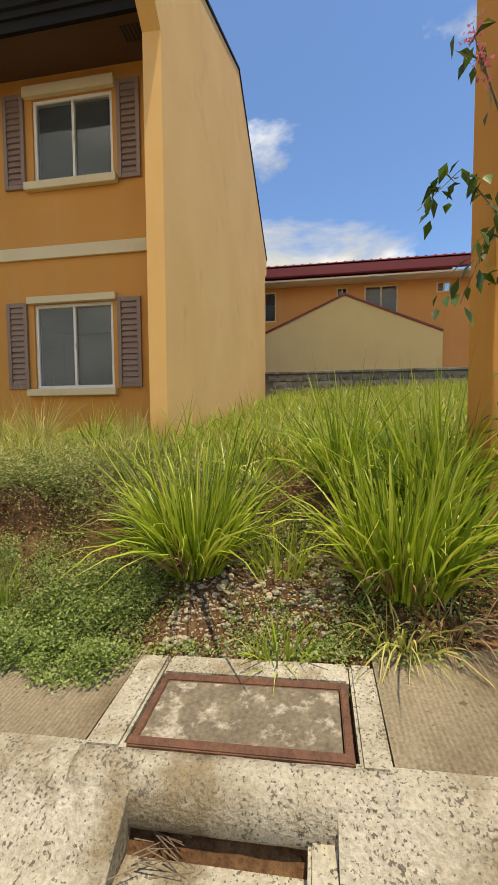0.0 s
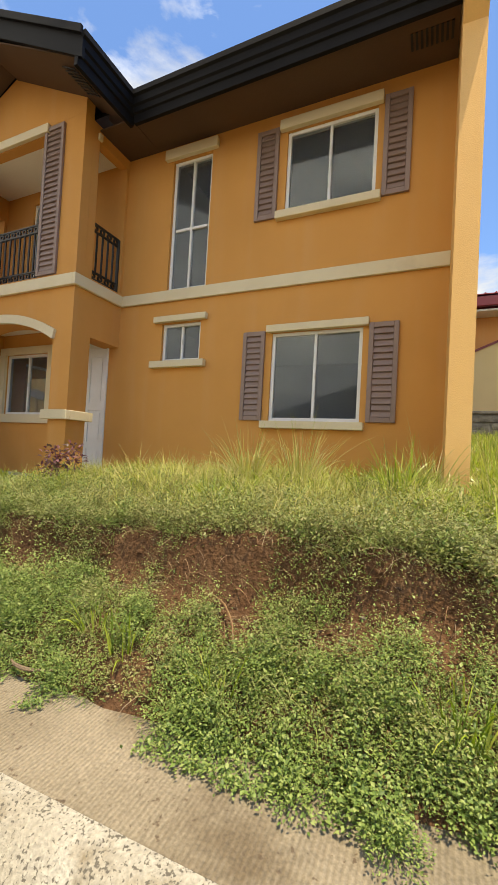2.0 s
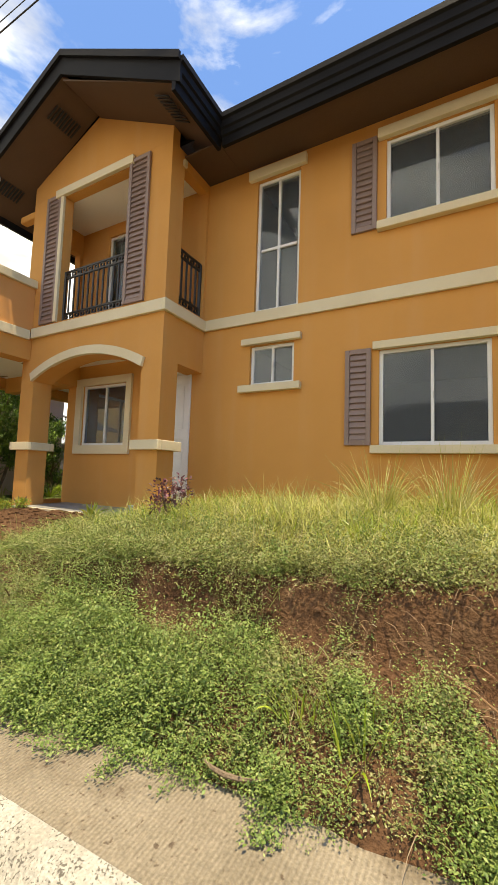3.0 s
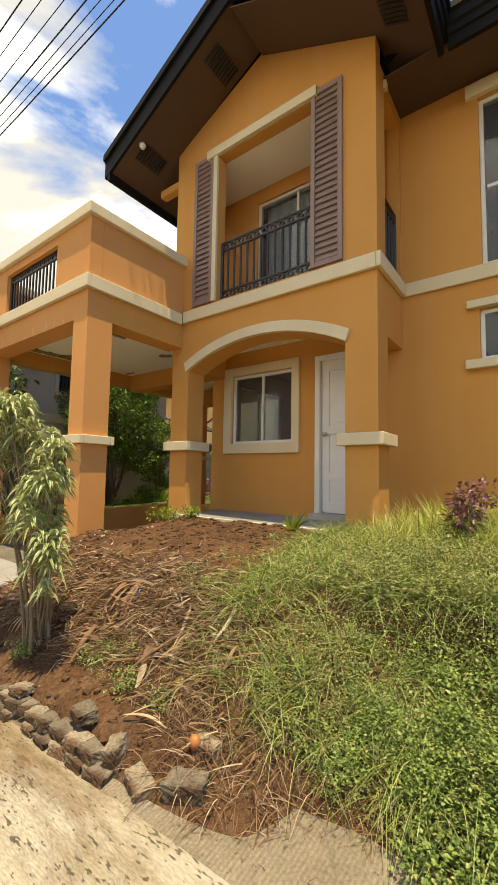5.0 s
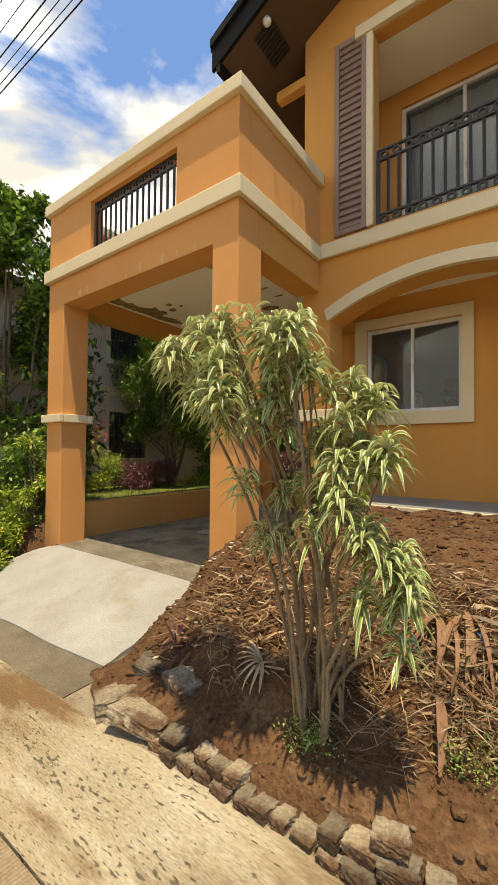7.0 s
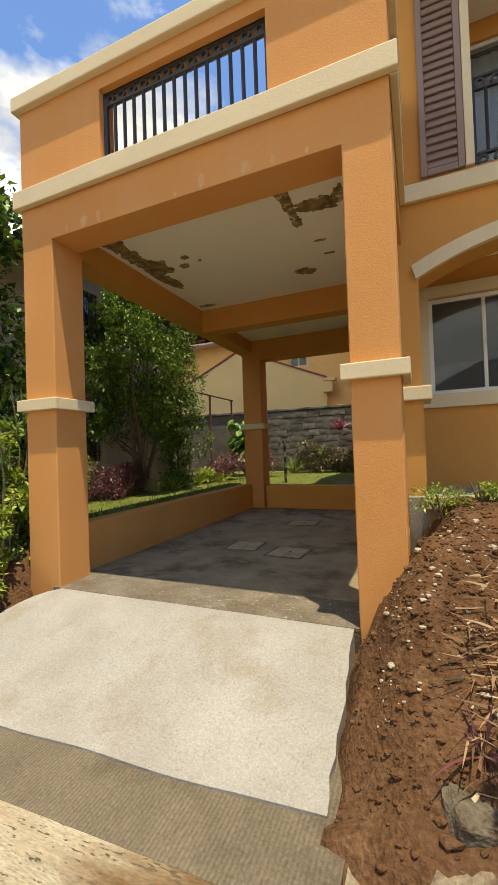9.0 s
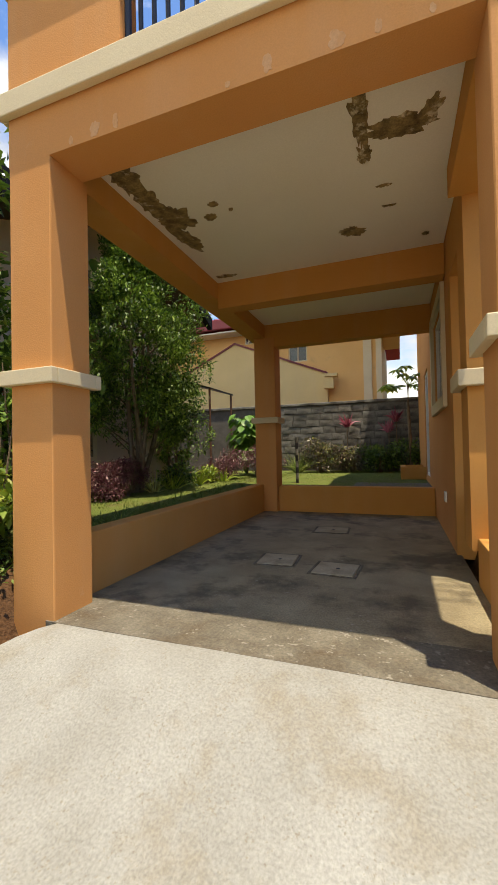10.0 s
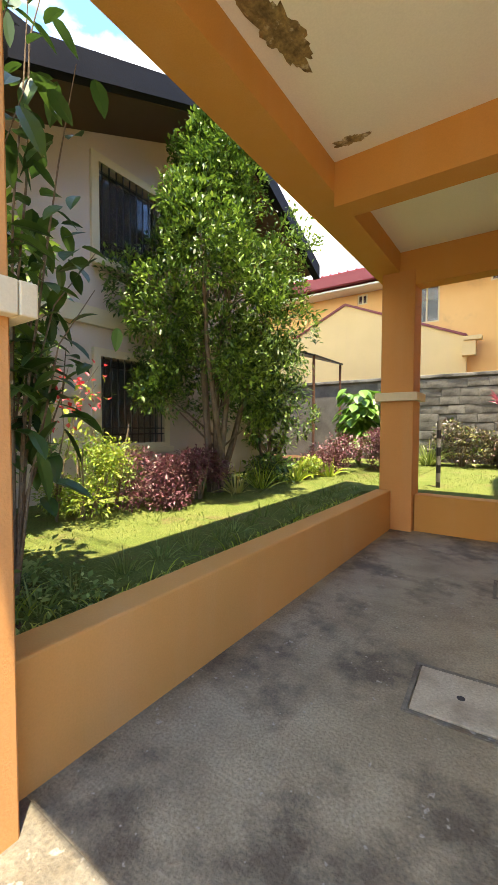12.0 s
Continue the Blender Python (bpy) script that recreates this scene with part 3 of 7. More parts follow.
fan()
solid("floor", B((-12.58, -9.555, 3.058, 7.72, 0.0, 0.236)), FLOORC, "grey stained concrete carport floor", "floor", kind="structure")
solid("floor_apron", B((-12.30, -9.70, 2.62, 3.057, 0.0, 0.2355), (-12.58, -12.30, 2.985, 3.057, 0.0, 0.2355), (-9.70, -9.555, 2.985, 3.057, 0.0, 0.2355)), APRON, "rough weathered concrete strip before the carport floor", "floor", kind="structure")
for x, y, a, w, d in ((-11.25, 4.42, 3, 0.40, 0.42), (-10.67, 4.26, -4, 0.42, 0.42), (-10.97, 5.98, 2, 0.46, 0.40)):
    hatch = thing("floor_hatch", (x, y, 0.236), "square concrete manhole cover set in the carport floor", "manhole cover", "manhole covers in the carport")
    hatch.rotation_euler.z = radians(a)
    part("rim", B((-w / 2, w / 2, -d / 2, -d / 2 + 0.022, -0.03, 0.008), (-w / 2, w / 2, d / 2 - 0.022, d / 2, -0.03, 0.008),
                  (-w / 2, -w / 2 + 0.022, -d / 2 + 0.022, d / 2 - 0.022, -0.03, 0.008), (w / 2 - 0.022, w / 2, -d / 2 + 0.022, d / 2 - 0.022, -0.03, 0.008)), APRON, hatch)
    part("cover", B((-w / 2 + 0.03, w / 2 - 0.03, -d / 2 + 0.03, d / 2 - 0.03, -0.03, 0.012), bevel=0.004), HATCHC, hatch, "worn grey concrete cover")
    part("lift_hole", tube(bmesh.new(), (0.02, 0, 0.005), (0.02, 0, 0.0135), 0.018, 10), BLACKP, hatch)


# ---- the house: walls ----
WIN1 = (-3.865, -2.69, 1.90, 3.06)
WIN2 = (-3.79, -2.63, 4.67, 5.76)
TALL = (-5.62, -4.94, 3.83, 5.82)
SMALL = (-5.66, -4.98, 2.76, 3.33)
GWIN = (-9.16, -8.04, 1.93, 3.02)
DOOR = (-7.62, -6.69, 0.89, 3.08)
BDOOR = (-8.72, -7.30, 3.78, 5.80)
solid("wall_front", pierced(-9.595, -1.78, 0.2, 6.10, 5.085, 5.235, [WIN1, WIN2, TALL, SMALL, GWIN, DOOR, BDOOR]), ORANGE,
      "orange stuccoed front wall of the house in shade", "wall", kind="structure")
SIDEWIN = (5.67, 7.02, 1.90, 3.03)
SLIDER = (8.45, 9.55, 0.75, 2.75)
solid("wall_side", pierced(5.236, 11.8, 0.2, 6.10, -9.595, -9.445, [SIDEWIN, SLIDER], "x"), PEACH, "peach stuccoed side wall along the carport", "wall", kind="structure")
solid("wall_rear", B((-9.595, -1.78, 11.80, 11.95, 0.2, 6.10)), ORANGE, "plain orange rear wall", "wall", kind="structure")
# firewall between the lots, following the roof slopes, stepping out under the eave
solid("wall_party", P([(4.13, 0.3), (4.13, 5.45), (3.60, 5.98), (3.60, 6.42), (8.50, 8.62), (13.1, 6.55), (13.1, 6.1), (12.7, 5.9), (12.7, 0.3)], -1.78, -1.58, "x"), FADED_LIT,
      "tall faded orange firewall lightened for sunlight, with a sloping top", "wall", kind="structure")
solid("wall_party_coping", P([(3.56, 6.42), (8.50, 8.63), (13.14, 6.56), (13.14, 6.60), (8.50, 8.675), (3.56, 6.465)], -1.80, -1.56, "x"), ROOFM, "thin grey flashing on the firewall", "flashing", kind="structure")
solid("floor_upper", B((-9.44, -1.79, 5.24, 11.79, 3.45, 3.60)), DARK, "upper floor slab", "floor", kind="structure")
solid("floor_lower", B((-9.44, -1.79, 5.24, 11.79, 0.70, 0.88)), DARK, "ground floor slab inside", "floor", kind="structure")
solid("wall_inner", B((-5.9, -5.8, 5.24, 11.79, 0.89, 3.44), (-5.9, -5.8, 5.24, 11.79, 3.61, 6.1), (-9.43, -5.91, 9.0, 9.1, 3.61, 6.1), (-5.79, -1.8, 8.6, 8.7, 0.89, 3.44), (-5.79, -1.8, 8.6, 8.7, 3.61, 6.1)), DARK,
      "dim inner partition walls", "wall", kind="structure")

# ---- gable block: porch below, balcony above ----
YF, YB = 4.17, 4.50
XL, XR, AL, AR = -9.60, -6.49, -9.26, -6.85
SPRING, RISE = 2.93, 0.31


def arch_z(x, base=SPRING, rise=RISE):
    c, h = (AL + AR) / 2, (AR - AL) / 2
    r = (h * h + rise * rise) / (2 * rise)
    return base + rise - r + math.sqrt(max(r * r - (x - c) ** 2, 0))


def arch_wall():
    n = 20
    pts = [(AL + (AR - AL) * i / n, arch_z(AL + (AR - AL) * i / n)) for i in range(n + 1)]
    bm = bmesh.new()
    prism(bm, [(XL, 0.5), (AL, 0.5), (AL, SPRING), (AL, 3.70), (XL, 3.70)], YF, YB, "y")
    prism(bm, [(AR, 0.5), (XR, 0.5), (XR, 3.70), (AR, 3.70), (AR, SPRING)], YF, YB, "y")
    for (x0, z0), (x1, z1) in zip(pts, pts[1:]):
        prism(bm, [(x0, z0), (x1, z1), (x1, 3.70), (x0, 3.70)], YF, YB, "y")
    bmesh.ops.remove_doubles(bm, verts=bm.verts, dist=1e-4)
    dup = {}
    for f in bm.faces:
        dup.setdefault(frozenset(f.verts), []).append(f)
    bmesh.ops.delete(bm, geom=[f for fs in dup.values() if len(fs) > 1 for f in fs], context="FACES_ONLY")
    return bm


solid("wall_porch", arch_wall(), ORANGE, "orange porch front with a shallow arch between two columns", "wall", kind="structure")
bm = bmesh.new()
outer = [(AL - 0.06 + (AR - AL + 0.12) * i / 20, arch_z(AL + (AR - AL) * i / 20) + 0.125) for i in range(21)]
inner = [(AL - 0.02 + (AR - AL + 0.04) * i / 20, arch_z(AL + (AR - AL) * i / 20) - 0.004) for i in range(21)]
for i in range(20):
    prism(bm, [inner[i], inner[i + 1], outer[i + 1], outer[i]], YF - 0.045, YF + 0.02, "y")
solid("arch_trim", bm, CREAM, "cream moulded trim over the porch arch", "trim", kind="structure")
solid("wall_porch_side", B((-6.79, XR, YB, 5.085, 3.02, 3.70)), ORANGE, "orange beam over the side opening of the porch", "wall", kind="structure")
solid("wall_porch_inner", B((XL, -9.30, YB, 5.085, 3.02, 3.70)), ORANGE, "orange beam over the carport side of the porch", "wall", kind="structure")
solid("ceiling_porch", B((-9.30, -6.79, YB, 5.085, 3.40, 3.55)), CEIL, "plain pale porch ceiling", "ceiling", kind="structure")
solid("floor_balcony", B((-9.25, -6.79, YB, 5.085, 3.56, 3.80)), CREAM, "balcony floor slab", "floor", kind="structure")
OPEN = (-8.75, -7.27, 3.87, 6.00)
solid("wall_gable", pierced(XL, XR, 3.70, 6.13, YF, 4.32, [OPEN]), ORANGE, "orange gable wall round the balcony opening", "wall", kind="structure")
solid("wall_gable_peak", P([(XL, 6.132), (XR, 6.132), (XR, 6.345), (-8.02, 7.15), (XL, 6.43)], YF, 4.32, "y"), ORANGE, "orange gable peak under the roof", "wall", kind="structure")
solid("wall_balcony_side", pierced(4.321, 5.084, 3.701, 6.13, -6.64, XR, [(4.45, 5.03, 3.87, 5.90)], "x"), ORANGE, "orange side wall of the balcony with an opening", "wall", kind="structure")
solid("wall_balcony_inner", pierced(4.321, 5.084, 3.701, 6.13, XL, -9.45, [(4.38, 5.03, 3.87, 5.62)], "x"), ORANGE, "orange side wall of the balcony beside the carport roof", "wall", kind="structure")
solid("ceiling_balcony", B((-9.44, -6.645, 4.33, 5.08, 6.02, 6.12)), CEIL, "white balcony ceiling", "ceiling", kind="structure")
solid("porch_floor", B((-9.42, -6.47, 4.06, 5.084, 0.3, 0.885), bevel=0.006), DRIVE, "raised concrete porch slab", "floor", kind="structure")
solid("porch_edge", B((-9.28, -6.86, 4.02, 4.058, 0.78, 0.89), bevel=0.006), CREAM, "cream edge strip of the porch slab", "trim", kind="structure")
solid("eave_stub", B((-10.02, -9.602, 4.17, 4.30, 5.90, 6.02), bevel=0.02), ORANGE, "small orange cornice stub under the side eave", "cornice", kind="structure")
solid("door_step", B((-7.66, -6.60, 4.86, 5.083, 0.886, 0.955)), DARK, "dark door step", "step", kind="structure")


def trim(name, x0, x1, y0, y1, z0, z1, label="cream painted moulded band", bevel=0.008, mat=None):
    return solid(name, B((x0, x1, y0, y1, z0, z1), bevel=bevel), mat or CREAM, label, "trim", kind="structure")


# bands at floor height, column caps
trim("trim", -6.435, -1.78, 5.04, 5.083, 3.66, 3.825)
trim("trim", -6.488, -6.435, 4.115, 5.083, 3.66, 3.825)
trim("trim", -9.36, -6.489, 4.115, 4.168, 3.66, 3.825)
for x0, x1, y0, y1 in ((XL, AL, YF, YB), (AR, XR, YF, YB)):
    bm = B((x0 - 0.075, x1 + 0.075, y0 - 0.075, y0 - 0.002, 1.785, 1.915), (x0 - 0.075, x0 - 0.002, y0, y1, 1.785, 1.915),
           (x1 + 0.002, x1 + 0.075, y0, y1, 1.785, 1.915), (x0 - 0.075, x1 + 0.075, y1 + 0.002, y1 + 0.075, 1.785, 1.915), bevel=0.008)
    solid("column_band", bm, CREAM, "cream moulded band round a porch column", "trim", kind="structure")

# ---- carport: columns, beams, ceiling, parapet ----
CL, CR, CF, CB = -12.60, -9.40, 2.63, 7.72
COLS = ((-12.60, -12.235, 2.63, 2.98), (-9.70, -9.40, 2.63, 2.98), (-12.50, -12.12, 7.36, 7.70))
for x0, x1, y0, y1 in COLS:
    col = thing("carport_column", ((x0 + x1) / 2, (y0 + y1) / 2, 0.0), "square peach stuccoed carport column with a cream band", "column", "carport columns")
    c = 0.007
    wpart("shaft", P([(x0 + c, y0), (x1 - c, y0), (x1, y0 + c), (x1, y1 - c), (x1 - c, y1), (x0 + c, y1), (x0, y1 - c), (x0, y0 + c)], 0.0, 3.2995, "z"), PEACH, col)
    for b in ((x0 - 0.055, x1 + 0.055, y0 - 0.055, y0 - 0.002), (x0 - 0.055, x1 + 0.055, y1 + 0.002, y1 + 0.055), (x0 - 0.055, x0 - 0.002, y0, y1), (x1 + 0.002, x1 + 0.055, y0, y1)):
        wpart("band", B((*b, 1.785, 1.885), bevel=0.006), CREAM, col)
solid("carport_beam_front", B((CL, CR, 2.63, 2.93, 3.30, 3.69)), PEACH, "peach front beam of the carport with faded patches", "beam", kind="structure")
solid("carport_beam_side", B((CL, -12.30, 2.932, CB, 3.302, 3.69)), ORANGE, "orange side beam of the carport", "beam", kind="structure")
solid("carport_beam_house", B((-9.70, CR, 2.932, 4.168, 3.302, 3.69)), ORANGE, "orange carport beam beside the house", "beam", kind="structure")
solid("carport_beam_middle", B((-12.298, -9.602, 5.42, 5.64, 3.19, 3.60)), ORANGE, "orange cross beam under the carport ceiling", "beam", kind="structure")
solid("carport_beam_rear", B((-12.298, -9.602, 7.38, 7.60, 3.13, 3.60)), ORANGE, "orange rear beam of the carport", "beam", kind="structure")
solid("ceiling", B((-12.298, -9.702, 2.932, 4.169, 3.53, 3.685), (-12.298, -9.602, 4.169, 7.70, 3.53, 3.685)), CEIL, "off-white carport ceiling with peeling brown patches", "ceiling", kind="structure")
solid("carport_roof_slab", B((CL + 0.02, CR - 0.02, 2.66, 7.70, 3.692, 3.78)), APRON, "flat concrete roof deck of the carport", "roof", kind="structure")
solid("carport_band", B((CL - 0.055, CR + 0.055, 2.575, 2.628, 3.63, 3.79), (CL - 0.055, CL - 0.002, 2.629, 7.72, 3.63, 3.79), (CR + 0.002, CR + 0.055, 2.629, 4.10, 3.63, 3.79), bevel=0.008), CREAM,
      "cream band round the carport roof", "trim", kind="structure")
ROPEN = (-11.66, -10.18, 3.82, 4.42)
solid("parapet_front", pierced(CL, CR, 3.78, 4.542, 2.63, 2.80, [ROPEN]), PEACH, "peach parapet over the carport with a railed opening", "parapet", kind="structure")
solid("parapet_side", B((CR - 0.15, CR, 2.802, 4.168, 3.79, 4.542)), PEACH, "peach side parapet running to the house", "parapet", kind="structure")
solid("parapet_left", pierced(2.802, 7.72, 3.79, 4.542, CL, CL + 0.15, [(3.4, 4.9, 3.9, 4.43), (5.4, 6.9, 3.9, 4.43)], "x"), PEACH, "peach garden side parapet", "parapet", kind="structure")
solid("parapet_coping", B((CL - 0.055, CR + 0.055, 2.575, 2.86, 4.54, 4.675), (CR - 0.20, CR + 0.055, 2.861, 4.20, 4.54, 4.675), (CL - 0.055, CL + 0.2, 2.861, 7.72, 4.54, 4.675), bevel=0.01), CREAM,
      "cream coping along the parapet", "coping", kind="structure")
# dwarf walls round the carport
solid("wall_dwarf_side", B((-12.54, -12.36, 2.982, 7.358, 0.1, 0.71), bevel=0.012), ORANGE, "low orange wall between carport and lawn", "wall", kind="structure")
solid("wall_dwarf_rear", B((-12.11, -9.60, 7.44, 7.62, 0.1, 0.675), bevel=0.012), ORANGE, "low orange wall closing the carport's rear", "wall", kind="structure")
solid("wall_dwarf_porch", B((-9.56, -9.42, 2.982, 4.168, 0.1, 0.60), bevel=0.01), ORANGE, "low kerb wall between soil mound and carport", "wall", kind="structure")


# ---- roof ----
def slab(bm, a, b, c, d, t):
    """A sloping sheet through four corners, t thick downwards."""
    top = [bm.verts.new(p) for p in (a, b, c, d)]
    low = [bm.verts.new((p[0], p[1], p[2] - t)) for p in (a, b, c, d)]
    bm.faces.new(top)
    bm.faces.new(low[::-1])
    for i in range(4):
        j = (i + 1) % 4
        bm.faces.new((top[i], low[i], low[j], top[j]))
    return bm


RIDGE_Y, RIDGE_Z, EAVE_Y, EAVE_Z = 8.50, 8.58, 4.43, 6.31
bm = slab(bmesh.new(), (-10.2, EAVE_Y, EAVE_Z), (-1.785, EAVE_Y, EAVE_Z), (-1.785, RIDGE_Y, RIDGE_Z), (-10.2, RIDGE_Y, RIDGE_Z), 0.06)
slab(bm, (-10.2, RIDGE_Y, RIDGE_Z), (-1.785, RIDGE_Y, RIDGE_Z), (-1.785, 12.7, EAVE_Z), (-10.2, 12.7, EAVE_Z), 0.06)
solid("roof_main", bm, ROOFM, "dark metal main roof", "roof", kind="structure")
GA, GX0, GX1, GZ, GY = 7.47, -10.34, -5.90, 6.33, 3.48
bm = slab(bmesh.new(), (GX0, GY, GZ), (-8.02, GY, GA), (-8.02, 7.2, GA), (GX0, 7.2, GZ), 0.06)
slab(bm, (-8.02, GY, GA), (GX1, GY, GZ), (GX1, 4.6, GZ), (-8.02, 7.2, GA), 0.06)
solid("roof_gable", bm, ROOFM, "dark metal gable roof over the balcony", "roof", kind="structure")


def gutter(name, pts, label):
    """A stepped metal gutter: pts run along its back lower edge, the outward side given by the second tuple."""
    bm = bmesh.new()
    for (a, b, o) in pts:
        a, b, o = Vector(a), Vector(b), Vector(o)
        prof = [(0, -0.36), (0.05, -0.36), (0.06, -0.25), (0.085, -0.24), (0.09, -0.17), (0.115, -0.15), (0.12, -0.06), (0.15, -0.04), (0.15, 0.03), (0, 0.03)]
        rows = [[bm.verts.new(p + o * u + Vector((0, 0, w))) for u, w in prof] for p in (a, b)]
        m = len(prof)
        for k in range(m):
            bm.faces.new((rows[0][k], rows[0][(k + 1) % m], rows[1][(k + 1) % m], rows[1][k]))
        bm.faces.new(rows[0])
        bm.faces.new(rows[1][::-1])
    return solid(name, bm, ROOFM, label, "gutter", kind="structure")


gutter("gutter", [((GX1 + 0.10, EAVE_Y - 0.01, 6.27), (-1.785, EAVE_Y - 0.01, 6.32), (0, -1, 0))], "black stepped gutter along the main eave")
gutter("gutter", [((GX1, GY - 0.04, 6.27), (GX1, EAVE_Y - 0.012, 6.27), (1, 0, 0))], "black gutter along the gable eave")
gutter("gutter", [((GX0, GY - 0.04, 6.27), (GX0, 6.0, 6.27), (-1, 0, 0))], "black gutter on the carport side eave")
bm = bmesh.new()
for x0, z0, x1, z1 in ((GX0 - 0.12, GZ - 0.04, -8.02, GA + 0.01), (-8.02, GA + 0.01, GX1 + 0.12, GZ - 0.04)):
    prism(bm, [(x0, z0 - 0.32), (x1, z1 - 0.32), (x1, z1 - 0.02), (x0, z0 - 0.02)], GY - 0.045, GY - 0.004, "y")
    prism(bm, [(x0, z0 - 0.06), (x1, z1 - 0.06), (x1, z1 + 0.04), (x0, z0 + 0.04)], GY - 0.085, GY - 0.047, "y")
solid("gable_bargeboard", bm, ROOFM, "black stepped bargeboard along the gable", "bargeboard", kind="structure")
# soffits: flat under the main eave, sloping under the gable
bm = B((-6.485, -1.79, EAVE_Y, 5.083, 6.045, 6.065))
solid("soffit", bm, SOFFIT, "dark brown soffit boards under the main eave", "soffit", kind="structure")
bm = bmesh.new()
for s in (-1, 1):
    e = GX0 if s < 0 else GX1
    slope = (GA - GZ) / 2.28
    zin = 6.06
    prism(bm, [(e, zin - 0.02), (-8.02, zin + slope * abs(-8.02 - e) - 0.02), (-8.02, zin + slope * abs(-8.02 - e)), (e, zin)], GY, YF - 0.003, "y")
    wall_x = XL if s < 0 else XR
    zw = zin + slope * abs(wall_x - e)
    prism(bm, [(e, zin - 0.02), (wall_x - 0.003 * -s, zw - 0.02), (wall_x - 0.003 * -s, zw), (e, zin)], YF - 0.002, 5.08 if s > 0 else 6.0, "y")
solid("soffit_gable", bm, SOFFIT, "dark brown sloping soffit under the gable roof", "soffit", kind="structure")


# ---- windows, doors, shutters ----
def window(name, hole, y, label, mull=(0.5,), bars=(), depth=0.07, axis="y", sign=1, mat=None):
    """A sliding window set in its hole: an outer frame, one sash pane to each division."""
    u0, u1, z0, z1 = hole
    f = 0.045
    W = thing(name, ((u0 + u1) / 2, y, z0) if axis == "y" else (y, (u0 + u1) / 2, z0), label, "window", kind="structure")

    def put(nm, u_0, u_1, w0, w1, d0, d1, m, lab="", bevel=0.004):
        bmx = B((u_0, u_1, y + d0, y + d1, w0, w1), bevel=bevel) if axis == "y" else B((y - d1, y - d0, u_0, u_1, w0, w1), bevel=bevel) if sign > 0 else B((y + d0, y + d1, u_0, u_1, w0, w1), bevel=bevel)
        return wpart(nm, bmx, m, W, lab)
    m = mat or WHITE
    put("window_frame", u0, u0 + f, z0, z1, 0, depth, m)
    put("window_frame", u1 - f, u1, z0, z1, 0, depth, m)
    put("window_frame", u0 + f, u1 - f, z1 - f, z1, 0, depth, m)
    put("window_frame", u0 + f, u1 - f, z0, z0 + f, 0, depth, m)
    us = [u0 + f] + [u0 + (u1 - u0) * k for k in mull] + [u1 - f]
    for k in us[1:-1]:
        put("mullion", k - 0.018, k + 0.018, z0 + f, z1 - f, 0.006, depth - 0.01, m)
    zs = [z0 + f] + [z0 + (z1 - z0) * k for k in bars] + [z1 - f]
    for k in zs[1:-1]:
        for a, b in zip(us, us[1:]):
            put("glazing_bar", a + 0.018, b - 0.018, k - 0.02, k + 0.02, 0.008, depth - 0.012, m)
    for i, (a, b) in enumerate(zip(us, us[1:])):
        for c, e in zip(zs, zs[1:]):
            d = 0.022 + 0.014 * (i % 2)
            pane = put("pane", a, b, c, e, d, d + 0.005, GLASS, "", 0)
            pane.visible_shadow = False
    if len(mull) == 1 and not bars:
        put("latch", us[1] + 0.004, us[1] + 0.016, (z0 + z1) / 2 - 0.04, (z0 + z1) / 2 + 0.04, -0.008, 0.006, STEEL)
    return W


def dress(hole, lintel, sill, y=5.083):
    """The cream lintel and sill of a window, as (x0, x1, z0, z1)."""
    for nm, b, d in (("window_lintel", lintel, 0.07), ("window_sill", sill, 0.09)):
        if b:
            solid(nm, B((b[0], b[1], y - d, y, b[2], b[3]), bevel=0.008), CREAM, "cream moulded %s" % ("lintel over a window" if "lintel" in nm else "sill under a window"), "trim", kind="structure")


window("window_1", WIN1, 5.11, "large white framed sliding window of the ground floor")
dress(WIN1, (-3.93, -2.62, 3.06, 3.155), (-3.95, -2.63, 1.80, 1.895))
window("window_2", WIN2, 5.11, "white framed sliding window of the upper floor")
dress(WIN2, (-3.885, -2.57, 5.765, 5.90), (-3.89, -2.56, 4.56, 4.665))
window("window_3", TALL, 5.13, "tall narrow white framed stair window", bars=(0.47,))
dress(TALL, (-5.74, -4.84, 5.825, 5.975), None)
window("window_4", SMALL, 5.13, "small white framed sliding window", depth=0.06)
dress(SMALL, (-5.78, -4.87, 3.34, 3.43), (-5.80, -4.86, 2.655, 2.755))
window("window_5", GWIN, 5.11, "white framed sliding porch window with wide cream surround")
solid("window_surround", pierced(-9.31, -7.92, 1.78, 3.15, 5.035, 5.083, [GWIN]), CREAM, "cream surround of the porch window", "trim", kind="structure")
window("window_6", BDOOR, 5.12, "white framed glass balcony door behind the railing", bars=())
window("window_7", SIDEWIN, -9.57, "sliding window in the side wall facing the carport", axis="x", sign=-1)
solid("window_surround", pierced(5.55, 7.20, 1.76, 3.16, -9.64, -9.597, [SIDEWIN], "x"), CREAM, "cream surround of the carport side window", "trim", kind="structure")
window("window_8", SLIDER, -9.57, "white framed glass sliding door to the rear garden", axis="x", sign=-1)

